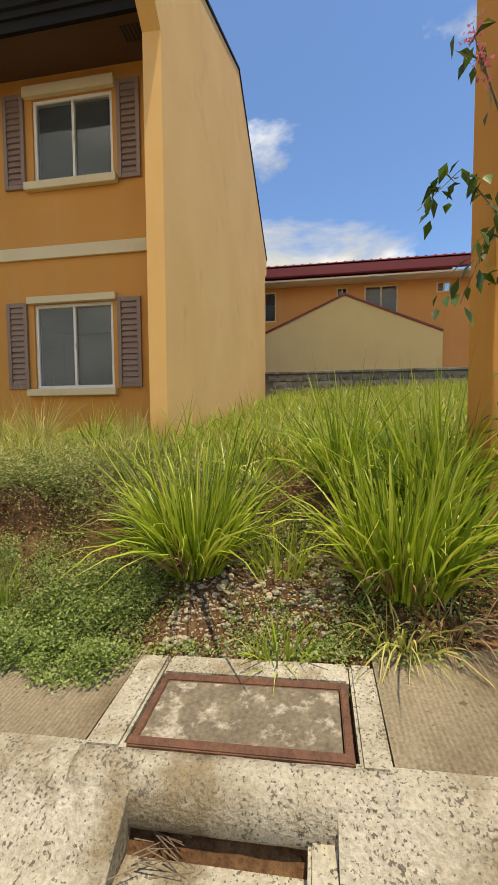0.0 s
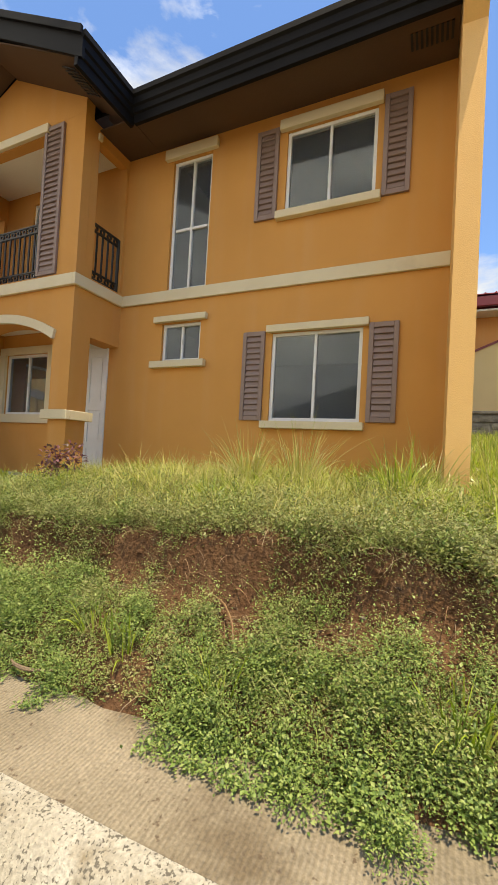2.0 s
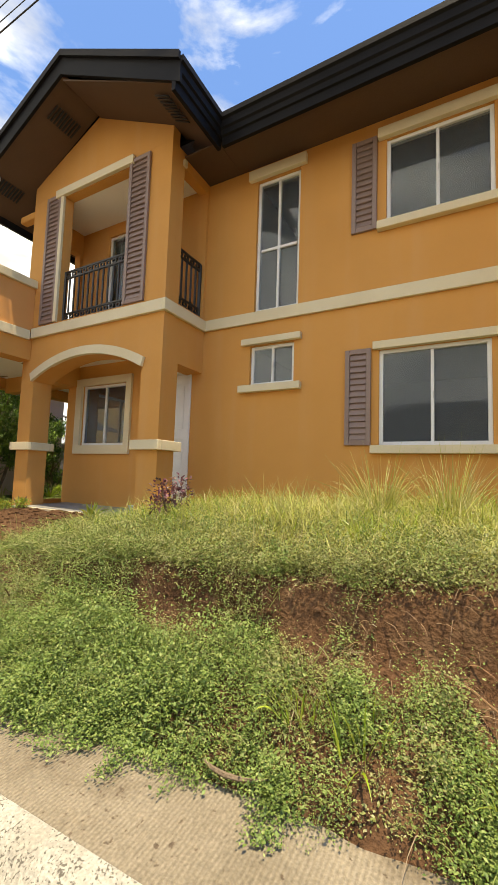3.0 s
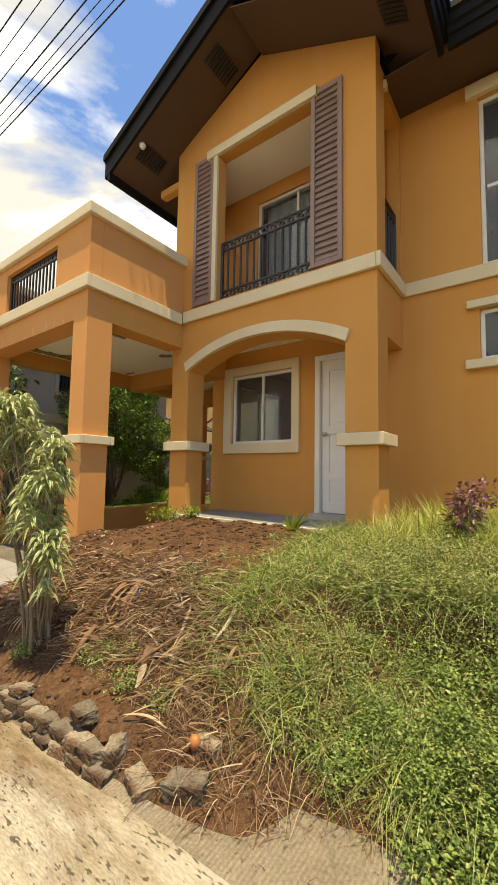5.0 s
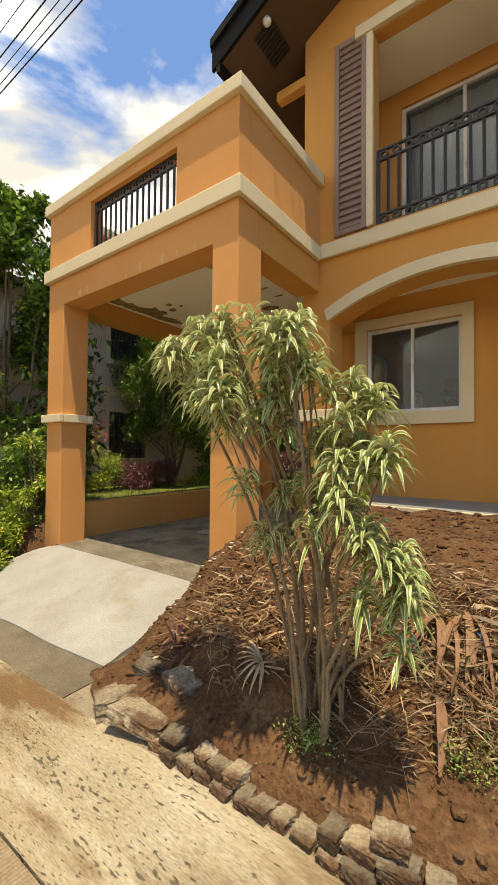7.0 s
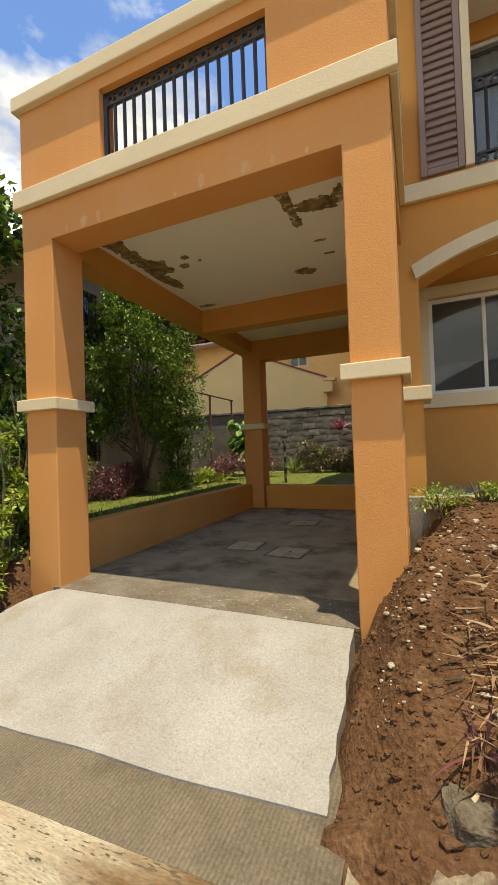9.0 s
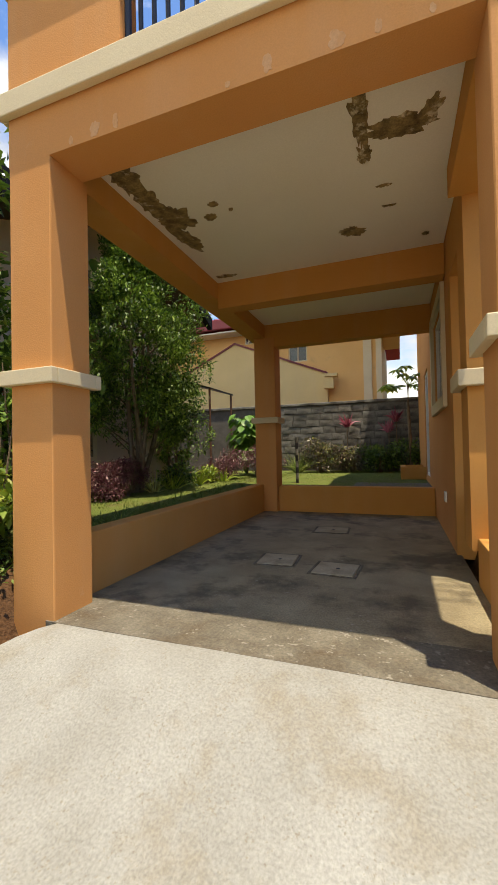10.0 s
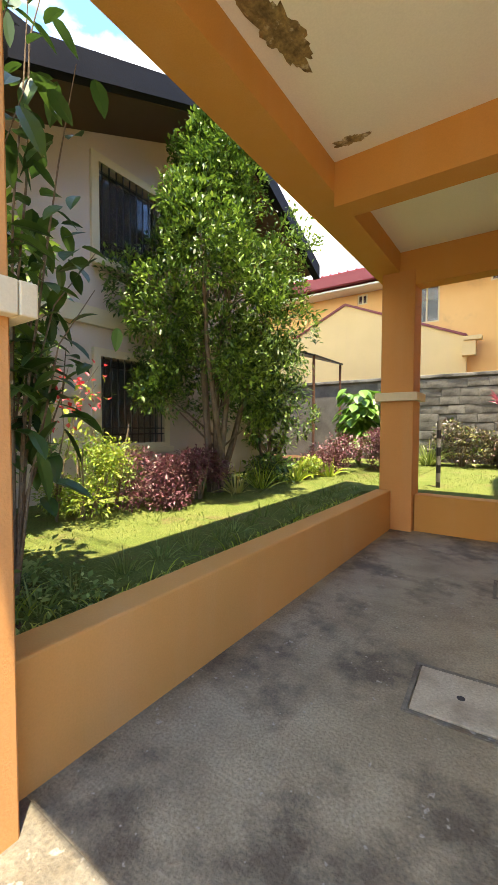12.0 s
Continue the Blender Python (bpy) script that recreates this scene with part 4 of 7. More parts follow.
def curtain(x0, x1, y, z0, z1, label):
    """A hanging sheet of cloth in soft folds."""
    n = int((x1 - x0) / 0.012)
    V, F = [], []
    for k in range(n + 1):
        x = x0 + (x1 - x0) * k / n
        d = 0.022 * math.sin(x * 52.0 + 1.5 * math.sin(x * 9.0)) + 0.012 * noise.noise(Vector((x * 7.0, 0, 1)))
        V += [(x, y + d * 1.2, z0), (x, y + d, (z0 + z1) / 2), (x, y + d * 0.5, z1)]
        if k:
            o = 3 * k
            F += [(o - 3, o, o + 1, o - 2), (o - 2, o + 1, o + 2, o - 1)]
    me = raw("curtain", V, F, plain("pale_sheer_cloth", (0.82, 0.84, 0.84), 0.9))
    me.polygons.foreach_set("use_smooth", [True] * len(F))
    return tagged(new("curtain", me), label, "curtain")


curtain(-8.66, -7.34, 5.285, 3.62, 5.78, "pale grey sheer curtain drawn behind the balcony door")

door = thing("door_1", (-7.21, 5.12, 0.96), "closed white panelled front door with a round knob", "door", kind="structure")
PANELS = [(a, b, c, e) for a, b in ((-7.49, -7.21), (-7.10, -6.82)) for c, e in ((1.10, 1.40), (1.50, 2.02), (2.14, 2.90))]
leaf = wpart("door_leaf", pierced(-7.60, -6.72, 0.96, 3.04, 5.125, 5.165, PANELS), WHITE, door, "white painted leaf with six sunken panels")
for x0, x1, z0, z1 in PANELS:
    part("door_panel", B((x0, x1, 5.142, 5.15, z0, z1), (x0 + 0.035, x1 - 0.035, 5.132, 5.141, z0 + 0.035, z1 - 0.035)), WHITE, leaf)
wpart("door_frame", B((-7.68, -7.605, 5.06, 5.17, 0.89, 3.12), (-6.715, -6.682, 5.06, 5.17, 0.89, 3.12), (-7.605, -6.715, 5.06, 5.17, 3.045, 3.12), bevel=0.006), WHITE, door)
bm = bmesh.new()
bmesh.ops.create_uvsphere(bm, u_segments=14, v_segments=8, radius=0.035, matrix=Matrix.Translation((-7.53, 5.065, 2.02)))
tube(bm, (-7.53, 5.09, 2.02), (-7.53, 5.126, 2.02), 0.018, 10)
part("door_knob", bm, STEEL, leaf, "satin steel knob", True)


def shutter(x0, x1, z0, z1, y, label):
    w, h = x1 - x0, z1 - z0
    S = thing("shutter", (x0, y, z0), label, "shutter", "window shutters")
    for b in ((0, 0.055, 0, h), (w - 0.055, w, 0, h)):
        part("stile", B((b[0], b[1], -0.038, 0, b[2], b[3]), bevel=0.004), BROWN, S)
    for b in ((0, 0.06), (h - 0.06, h)):
        part("rail", B((0.056, w - 0.056, -0.036, 0, b[0], b[1]), bevel=0.004), BROWN, S)
    part("backing", B((0.056, w - 0.056, -0.008, 0, 0.061, h - 0.061)), BROWN, S)
    n = max(4, round((h - 0.12) / 0.078))
    p = (h - 0.124) / n
    me = finish(P([(-0.034, 0.006), (-0.026, 0.0), (-0.009, p * 0.85), (-0.009, p)], 0.058, w - 0.058, "x"), "slat", BROWN)
    for i in range(n):
        s = new("slat", me)
        s.parent = S
        s.location = (0, 0, 0.062 + i * p)
    return S


shutter(-4.27, -3.955, 1.90, 3.09, 5.083, "brown louvred shutter beside the ground floor window")
shutter(-2.615, -2.28, 1.90, 3.09, 5.083, "brown louvred shutter beside the ground floor window")
shutter(-4.215, -3.90, 4.61, 5.84, 5.083, "brown louvred shutter beside the upper window")
shutter(-2.555, -2.24, 4.61, 5.84, 5.083, "brown louvred shutter beside the upper window")
shutter(-9.20, -8.83, 3.87, 6.08, 4.168, "tall brown louvred shutter beside the balcony opening")
shutter(-7.268, -6.87, 3.87, 6.08, 4.168, "tall brown louvred shutter beside the balcony opening")
trim("trim", -8.95, -7.19, 4.11, 4.168, 6.01, 6.14, "cream lintel over the balcony opening")
trim("trim", -8.826, -8.754, 4.125, 4.168, 3.87, 6.008, "cream jamb strip of the balcony opening", 0.005)
trim("trim", -6.488, -6.45, 4.40, 4.47, 5.90, 6.0, "small cream lintel over the balcony's side opening")


def railing(name, p0, p1, h, label, bar=0.115, rings=True, thick=0.0165, low_ring=True, ring_r=0.047):
    """A wrought iron railing between two foot points, along x or y."""
    p0, p1 = Vector(p0), Vector(p1)
    L, way = (p1 - p0).length, (p1 - p0).normalized()
    ax = "y" if abs(way.x) > 0.5 else "x"
    R = thing(name, p0, label, "railing", "iron railings")
    for z in (h, h - 2.3 * ring_r if rings else h, 0.04, 0.04 + 2.3 * ring_r if low_ring else 0.04):
        part("rail", tube(bmesh.new(), way * 0 + Vector((0, 0, z)), way * L + Vector((0, 0, z)), thick * 1.25, 6), IRON, R)
    n = max(2, round(L / bar))
    lo, hi = (0.04 + 2.3 * ring_r if low_ring else 0.04), (h - 2.3 * ring_r if rings else h)
    me = finish(tube(bmesh.new(), (0, 0, lo), (0, 0, hi), thick, 6), "bar", IRON)
    big = finish(tube(bmesh.new(), (0, 0, 0), (0, 0, h), thick * 1.6, 6), "post", IRON)
    loop = finish(ring(bmesh.new(), (0, 0, 0), ring_r, 0.0115, ax), "ring", IRON)
    for i in range(n + 1):
        b = new("post" if i in (0, n) else "bar", big if i in (0, n) else me)
        b.parent, b.location = R, way * (L * i / n)
    m = max(2, int(L / (2.6 * ring_r)))
    for i in range(m):
        for z, on in ((h - 1.15 * ring_r, rings), (0.04 + 1.15 * ring_r, low_ring)):
            if on:
                r = new("ring", loop)
                r.parent, r.location = R, way * (L * (i + 0.5) / m) + Vector((0, 0, z))
    return R


railing("balcony_railing", (-8.74, 4.26, 3.87), (-7.28, 4.26, 3.87), 0.86, "black wrought iron balcony railing with rings")
railing("balcony_railing", (-6.56, 4.465, 3.87), (-6.56, 5.015, 3.87), 0.86, "black wrought iron railing in the balcony's side opening")
railing("parapet_railing", (-11.65, 2.70, 3.82), (-10.19, 2.70, 3.82), 0.59, "black iron railing in the carport parapet", bar=0.10, thick=0.015, low_ring=False, ring_r=0.042)
railing("parapet_railing", (CL + 0.07, 3.41, 3.90), (CL + 0.07, 4.89, 3.90), 0.52, "black iron railing in the garden side parapet", bar=0.10, thick=0.015, low_ring=False, ring_r=0.042)


# ---- plants: builders ----
rng = np.random.default_rng(7)


def unit(a):
    return a / np.maximum(np.linalg.norm(a, axis=-1, keepdims=True), 1e-9)


def leaves(name, base, way, length, width, mat, fold=0.25, droop=0.0):
    """A mesh of folded pointed leaves, each five corners: foot, two shoulders, tip, and a raised rib."""
    n = len(base)
    way = unit(way)
    side = unit(np.cross(way, np.tile((0.0, 0.0, 1.0), (n, 1)) + rng.normal(0, 0.25, (n, 3))))
    up = np.cross(side, way)
    L, W = np.broadcast_to(length, n)[:, None], np.broadcast_to(width, n)[:, None]
    drop = np.array((0, 0, -1.0)) * L * droop
    mid = base + way * L * 0.45 + drop * 0.25
    v = np.stack([base, mid + side * W * 0.5 + up * W * fold, mid, mid - side * W * 0.5 + up * W * fold, base + way * L + drop], 1).reshape(-1, 3)
    o = (np.arange(n) * 5)[:, None]
    f = np.concatenate([o + (0, 2, 1), o + (0, 3, 2), o + (2, 4, 1), o + (3, 4, 2)], 0)
    me = bpy.data.meshes.new(name)
    me.vertices.add(len(v))
    me.vertices.foreach_set("co", v.ravel())
    me.loops.add(f.size)
    me.loops.foreach_set("vertex_index", f.ravel().astype(np.int32))
    me.polygons.add(len(f))
    me.polygons.foreach_set("loop_start", np.arange(0, f.size, 3, dtype=np.int32))
    me.update(calc_edges=True)
    me.materials.append(mat)
    return me


def oval_leaves(name, base, way, length, width, mat, droop=0.3):
    """A mesh of large rounded leaves, each a folded oval that bends down to a short tip."""
    n = len(base)
    way = unit(way)
    side = unit(np.cross(way, np.tile((0.0, 0.0, 1.0), (n, 1)) + rng.normal(0, 0.2, (n, 3))))
    up = np.cross(side, way)
    L, W = np.asarray(length)[:, None], np.asarray(width)[:, None]
    rows = [base]
    for t, w in ((0.12, 0.55), (0.35, 0.95), (0.6, 0.95), (0.82, 0.6)):
        c = base + way * L * t + np.array((0, 0, -1.0)) * L * droop * t ** 2
        rows += [c + side * W * 0.5 * w + up * W * 0.13 * w, c, c - side * W * 0.5 * w + up * W * 0.13 * w]
    rows.append(base + way * L + np.array((0, 0, -1.0)) * L * droop)
    v = np.stack(rows, 1).reshape(-1, 3)
    one = [(0, 2, 1), (0, 3, 2)]
    for k in range(3):
        i = 1 + 3 * k
        one += [(i, i + 1, i + 4), (i, i + 4, i + 3), (i + 1, i + 2, i + 5), (i + 1, i + 5, i + 4)]
    one += [(10, 11, 13), (11, 12, 13)]
    f = (np.arange(n)[:, None, None] * 14 + np.array(one)[None]).reshape(-1, 3)
    return raw(name, v.tolist(), f.tolist(), mat)


def blades(name, base, way, length, width, mat, droop=0.5, seg=4):
    """A mesh of tapering, bending grass blades."""
    n = len(base)
    way = unit(way)
    side = unit(np.cross(way, rng.normal(0, 1, (n, 3))))
    L, W = np.broadcast_to(length, n)[:, None], np.broadcast_to(width, n)[:, None]
    D = np.broadcast_to(droop, n)[:, None]
    out = way.copy()
    out[:, 2] = 0
    rows = []
    for k in range(seg + 1):
        t = k / seg
        c = base + way * L * t + np.array((0, 0, -1.0)) * L * D * t ** 2.4 + out * L * D * 0.5 * t ** 2
        w = W * 0.5 * (1 - t ** 2) + 0.0004
        rows.append(c - side * w)
        rows.append(c + side * w)
    v = np.stack(rows, 1).reshape(-1, 3)
    m = 2 * (seg + 1)
    o = (np.arange(n) * m)[:, None]
    f = np.concatenate([o + (2 * k, 2 * k + 1, 2 * k + 3, 2 * k + 2) for k in range(seg)], 0)
    me = bpy.data.meshes.new(name)
    me.vertices.add(len(v))
    me.vertices.foreach_set("co", v.ravel())
    me.loops.add(f.size)
    me.loops.foreach_set("vertex_index", f.ravel().astype(np.int32))
    me.polygons.add(len(f))
    me.polygons.foreach_set("loop_start", np.arange(0, f.size, 4, dtype=np.int32))
    me.update(calc_edges=True)
    me.materials.append(mat)
    return me


def lands(x, y):
    return np.array([land(a, b) for a, b in zip(x, y)])


def lump(x, y, s, k=0.0):
    return np.array([noise.noise(Vector((a * s, b * s, k))) for a, b in zip(x, y)])


def stuff(name, me, label, category):
    return tagged(new(name, me), label, category, kind="stuff")


def weeds(name, x0, x1, y0, y1, stems, per, size, height, mat, label, thin=-0.1, k=0.0, fringe=0.12, bare=None):
    """Low creeping weeds: stems with small leaves, patchy, with a ragged edge."""
    x, y = rng.uniform(x0, x1, stems), rng.uniform(y0, y1, stems)
    keepers = lump(x, y, 2.3, k) > thin + 0.5 * (y < y0 + fringe) * (lump(x, x, 1.9, k + 3) + 0.2)
    if bare is not None:
        keepers &= ~bare(x, y)
    x, y = x[keepers], y[keepers]
    z = np.where(y < 1.95, np.maximum(lands(x, y), np.array([street(a) for a in x]) + 0.012), lands(x, y))
    h = height * (0.45 + 0.9 * rng.random(len(x))) * np.clip(0.85 + 1.1 * lump(x, y, 3.1, k + 9) + 0.8 * lump(x, y, 8.0, k + 19), 0.25, 2.0)
    h *= np.clip((y - y0) / 0.35, 0.22, 1.0) if fringe > 0.1 else 1.0
    n = len(x)
    t = rng.random((n, per))
    lean = rng.normal(0, 0.45, (n, 1, 2))
    px = x[:, None] + lean[..., 0] * t * h[:, None] + rng.normal(0, size * 1.5, (n, per))
    py = y[:, None] + lean[..., 1] * t * h[:, None] + rng.normal(0, size * 1.5, (n, per))
    pz = z[:, None] + t * h[:, None] + 0.004
    base = np.stack([px, py, pz], -1).reshape(-1, 3)
    way = rng.normal(0, 1, (n * per, 3))
    way[:, 2] = np.abs(way[:, 2]) * 0.6 + 0.05
    L = size * rng.uniform(0.55, 1.45, n * per) * np.repeat(rng.uniform(0.7, 1.35, n), per)
    return stuff(name, leaves(name, base, way, L, L * 0.62, mat, 0.2), label, "weeds")


def field(name, x0, x1, y0, y1, n, length, width, mat, label, category="grass", lean=0.35, droop=0.45, thin=-0.35, k=0.0, seg=3, mask=None):
    x, y = rng.uniform(x0, x1, n), rng.uniform(y0, y1, n)
    ok = lump(x, y, 1.7, k) > thin
    if mask is not None:
        ok &= mask(x, y)
    x, y = x[ok], y[ok]
    m = len(x)
    way = rng.normal(0, lean, (m, 3))
    way[:, 2] = 1.0
    L = length * rng.uniform(0.5, 1.25, m) * (1 + 0.5 * lump(x, y, 1.1, k + 5))
    me = blades(name, np.stack([x, y, lands(x, y) - 0.01], -1), way, L, width * rng.uniform(0.6, 1.3, m), mat, droop * rng.uniform(0.3, 1.3, m), seg)
    return stuff(name, me, label, category)


def tuft(at, n, length, mat, label, width=0.011, lean=0.42, droop=0.45, r=0.13, name="grass_tuft", seg=5):
    a = rng.uniform(0, 2 * math.pi, n)
    rr = r * np.sqrt(rng.random(n))
    base = np.stack([np.cos(a) * rr, np.sin(a) * rr, np.zeros(n) - 0.02], -1)
    t = np.abs(rng.normal(0, lean, n)) + 0.06
    way = np.stack([np.cos(a + rng.normal(0, 0.4, n)) * t, np.sin(a + rng.normal(0, 0.4, n)) * t, np.ones(n)], -1)
    me = blades(name, base, way, length * rng.uniform(0.45, 1.1, n), width * rng.uniform(0.6, 1.3, n), mat, droop * rng.uniform(0.2, 1.6, n), seg)
    ob = tagged(new(name, me), label, "grass", "grass tufts")
    ob.location = at
    if n > 250:
        m = n // 8
        a = rng.uniform(0, 2 * math.pi, m)
        base = np.stack([np.cos(a) * r * 0.9, np.sin(a) * r * 0.9, np.zeros(m)], -1)
        t = rng.uniform(0.2, 1.0, m)
        way = np.stack([np.cos(a) * t, np.sin(a) * t, np.ones(m)], -1)
        dry = tagged(new("thatch", blades("thatch", base, way, length * rng.uniform(0.2, 0.5, m), width * 0.7, STRAW, 0.5, seg)), "dry straw blades at the clump's foot")
        dry.parent = ob
    return ob


def shrub(name, at, r, h, n, size, mat, label, category="shrub", stems=6, squash=1.0, group="garden shrubs", narrow=0.5, lift=0.15):
    """A leafy bush: a few woody stems and leaves in uneven clumps."""
    S = thing(name, at, label, category, group)
    bm = bmesh.new()
    cl = []
    for i in range(stems):
        a = rng.uniform(0, 2 * math.pi)
        top = Vector((math.cos(a) * r * 0.6, math.sin(a) * r * 0.6, h * rng.uniform(0.6, 0.9)))
        tube(bm, (math.cos(a) * r * 0.12, math.sin(a) * r * 0.12, -0.03), top, 0.012 + 0.008 * r, 5, 0.005)
    part("woody_base", bm, BARK, S)
    k = max(5, int(9 * r / 0.4))
    for i in range(k):
        a, q = rng.uniform(0, 2 * math.pi), math.sqrt(rng.random())
        cl.append((math.cos(a) * r * q * 0.75, math.sin(a) * r * q * 0.75, h * rng.uniform(lift + 0.1, 0.9) * (1 - 0.25 * q)))
    cl = np.array(cl)
    pick = rng.integers(0, k, n)
    off = unit(rng.normal(0, 1, (n, 3))) * (rng.random((n, 1)) ** 0.5) * r * 0.5
    off[:, 2] *= 0.8
    base = cl[pick] + off
    base[:, 2] = np.maximum(base[:, 2], 0.02)
    way = unit(off) + rng.normal(0, 0.5, (n, 3)) + np.array((0, 0, 0.25))
    L = size * rng.uniform(0.6, 1.3, n)
    ob = new("foliage", leaves("foliage", base, way, L, L * narrow, mat, 0.2, 0.2))
    ob.parent = S
    return S


# ---- bank, verge and vacant lot ----
def scarp(x, y):
    """The raw earth face half way up the bank, and a few bare patches."""
    w = 0.23 + 0.14 * lump(x, x, 1.3, 2.0)
    face = (np.abs(y - 2.33 - 0.08 * lump(x, x, 0.9, 4.0)) < w) & (x > -5.9) & (x < -1.7)
    return face & (lump(x, y, 2.6, 11.0) > -0.03)


def stony(x, y):
    """The washed-out gravelly patch between the two large tufts."""
    return ((x + 0.34) / 0.40) ** 2 + ((y - 2.02) / 0.27) ** 2 < 1 - 0.5 * lump(x, y, 6.0, 5.0)


def weed_clumps(name, x0, x1, y0, y1, count, size, mat, label, k, bare=None, tall=1.0):
    """Bushy little weed plants: domes of leaves on branching stems, of many heights."""
    x, y = rng.uniform(x0, x1, count), rng.uniform(y0, y1, count)
    ok = lump(x, y, 2.1, k) > -0.2
    if bare is not None:
        ok &= ~bare(x, y)
    x, y = x[ok], y[ok]
    z = np.where(y < 1.95, np.maximum(lands(x, y), np.array([street(a) for a in x]) + 0.012), lands(x, y))
    bases, ways, lens = [], [], []
    for a, b, c in zip(x, y, z):
        r = rng.uniform(0.05, 0.13)
        h = rng.uniform(0.09, 0.26) * tall
        n = int(230 * (r / 0.09) ** 2)
        d = unit(rng.normal(0, 1, (n, 3)))
        d[:, 2] = np.abs(d[:, 2])
        q = rng.random((n, 1)) ** 0.45
        bases.append(np.array((a, b, c)) + d * q * np.array((r, r, h)))
        w = d * 0.8 + rng.normal(0, 0.5, (n, 3))
        w[:, 2] = np.abs(w[:, 2]) * 0.6
        ways.append(w)
        lens.append(size * rng.uniform(0.6, 1.4) * rng.uniform(0.6, 1.3, n))
    L = np.concatenate(lens)
    return stuff(name, leaves(name, np.concatenate(bases), np.concatenate(ways), L, L * 0.55, mat, 0.2, 0.2), label, "weeds")


weed_clumps("weed_clumps", -6.0, -0.9, 1.66, 2.25, 330, 0.0145, WEED, "bushy green weed plants on the lower bank", 91.0, scarp)
weed_clumps("weed_clumps", -6.0, -0.9, 1.75, 2.40, 150, 0.0135, WEEDDRY, "bushy olive weed plants on the lower bank", 93.0, scarp)
weed_clumps("weed_clumps", -6.4, -0.9, 2.45, 3.6, 300, 0.0145, WEEDDRY, "bushy olive weed plants on top of the bank", 95.0)
weed_clumps("weed_clumps", -6.4, -0.9, 2.50, 3.9, 150, 0.0155, WEED, "bushy green weed plants on top of the bank", 97.0)
weed_clumps("weed_clumps", -2.4, -0.9, 1.52, 1.95, 60, 0.0165, WEED, "fresh green weed plants spilling over the footpath", 99.0, None, 0.9)
weed_clumps("weed_clumps", -5.6, -4.2, 1.56, 2.2, 80, 0.0175, WEED, "fresh green weed plants at the mound's foot", 101.0, None, 1.1)
weeds("ground_cover", -6.0, -0.85, 1.68, 2.45, 11000, 10, 0.0108, 0.17, WEED, "low green clover-like weeds spilling onto the footpath", -0.30, 0.0, 0.22, scarp)
weeds("ground_cover", -6.3, -0.85, 1.70, 2.5, 3600, 11, 0.0135, 0.25, WEED, "taller leafy green weeds on the lower bank", 0.0, 41.0, 0.22, scarp)
weeds("ground_cover", -6.4, -0.85, 1.70, 2.9, 8500, 10, 0.012, 0.11, WEEDDRY, "patchy olive and wilting creeping weeds on the bank", -0.2, 4.0, 0.2, scarp)
weeds("ground_cover", -6.6, -0.7, 2.42, 3.9, 11000, 9, 0.015, 0.13, WEEDDRY, "olive small-leaved creeping weeds on top of the bank", -0.5, 7.0, 0.05)
weeds("ground_cover", -6.6, -0.7, 2.42, 4.1, 5200, 8, 0.017, 0.14, WEED, "green small-leaved weeds on top of the bank", -0.08, 8.0, 0.05)
weeds("ground_cover", -1.1, 1.6, 1.72, 3.6, 4200, 8, 0.018, 0.10, WEED, "low weeds between the tall grass tufts", -0.12, 12.0, 0.25, stony)
weeds("ground_cover", -0.5, 0.3, 1.74, 2.1, 320, 8, 0.013, 0.07, WEED, "sparse weeds among the gravel", -0.2, 83.0, 0.0)
weeds("ground_cover", -1.1, 1.6, 1.75, 3.6, 2000, 8, 0.016, 0.08, WEEDDRY, "wilting weeds between the tall grass tufts", -0.1, 14.0, 0.25, stony)
weeds("ground_cover", -5.6, -4.1, 1.62, 2.5, 2200, 11, 0.016, 0.26, WEED, "fresh leafy green weeds at the foot of the bank", -0.15, 61.0, 0.15)
for x, r, n in ((-1.35, 0.42, 520), (-2.05, 0.16, 120), (-2.62, 0.30, 300), (-3.75, 0.26, 260), (-4.6, 0.35, 320)):
    weeds("ground_cover", x - r, x + r, 1.46 if r > 0.3 else 1.52, 1.80, n, 9, 0.0145, 0.10, WEED, "tongue of green weeds creeping over the footpath", -0.25, 63.0 + x, 0.2)
weeds("ground_cover", -6.0, -1.5, 2.40, 2.58, 2600, 10, 0.014, 0.17, WEEDDRY, "olive weeds leaning over the lip of the earth face", -0.3, 81.0, 0.0)
field("dry_grass", -5.9, -1.6, 2.05, 2.55, 2600, 0.14, 0.003, STRAW, "dead stalks hanging over the earth face", thin=-0.25, k=66.0, lean=1.0, droop=0.9)
field("wild_grass", -6.3, -0.9, 1.75, 2.6, 4200, 0.24, 0.0032, MOUNDGRASS, "thin grass blades among the bank weeds", thin=-0.1, k=16.0, lean=0.6, mask=lambda x, y: ~scarp(x, y))
field("dry_grass", -6.3, 0.4, 1.68, 2.9, 1500, 0.13, 0.004, STRAW, "dry stalks tangled among the bank weeds", thin=-0.1, k=17.0, lean=1.2, droop=0.8)
field("wild_grass", -6.6, -1.7, 2.7, 5.05, 8000, 0.26, 0.0055, DRYGRASS, "yellow-green seeding grass along the house wall", thin=-0.45, k=1.0)
field("wild_grass", -6.4, -1.0, 3.2, 5.05, 8000, 0.40, 0.006, DRYGRASS, "tall pale seeding grass before the house wall", thin=-0.3, k=19.0)
field("wild_grass", -6.4, -1.0, 3.0, 5.05, 5200, 0.34, 0.0065, GRASS, "fresh green grass along the house wall", thin=-0.25, k=2.0)
field("wild_grass", -1.5, 6.0, 3.1, 12.4, 17000, 0.58, 0.012, GRASS, "tall rank grass filling the vacant lot", thin=-0.6, k=3.0)
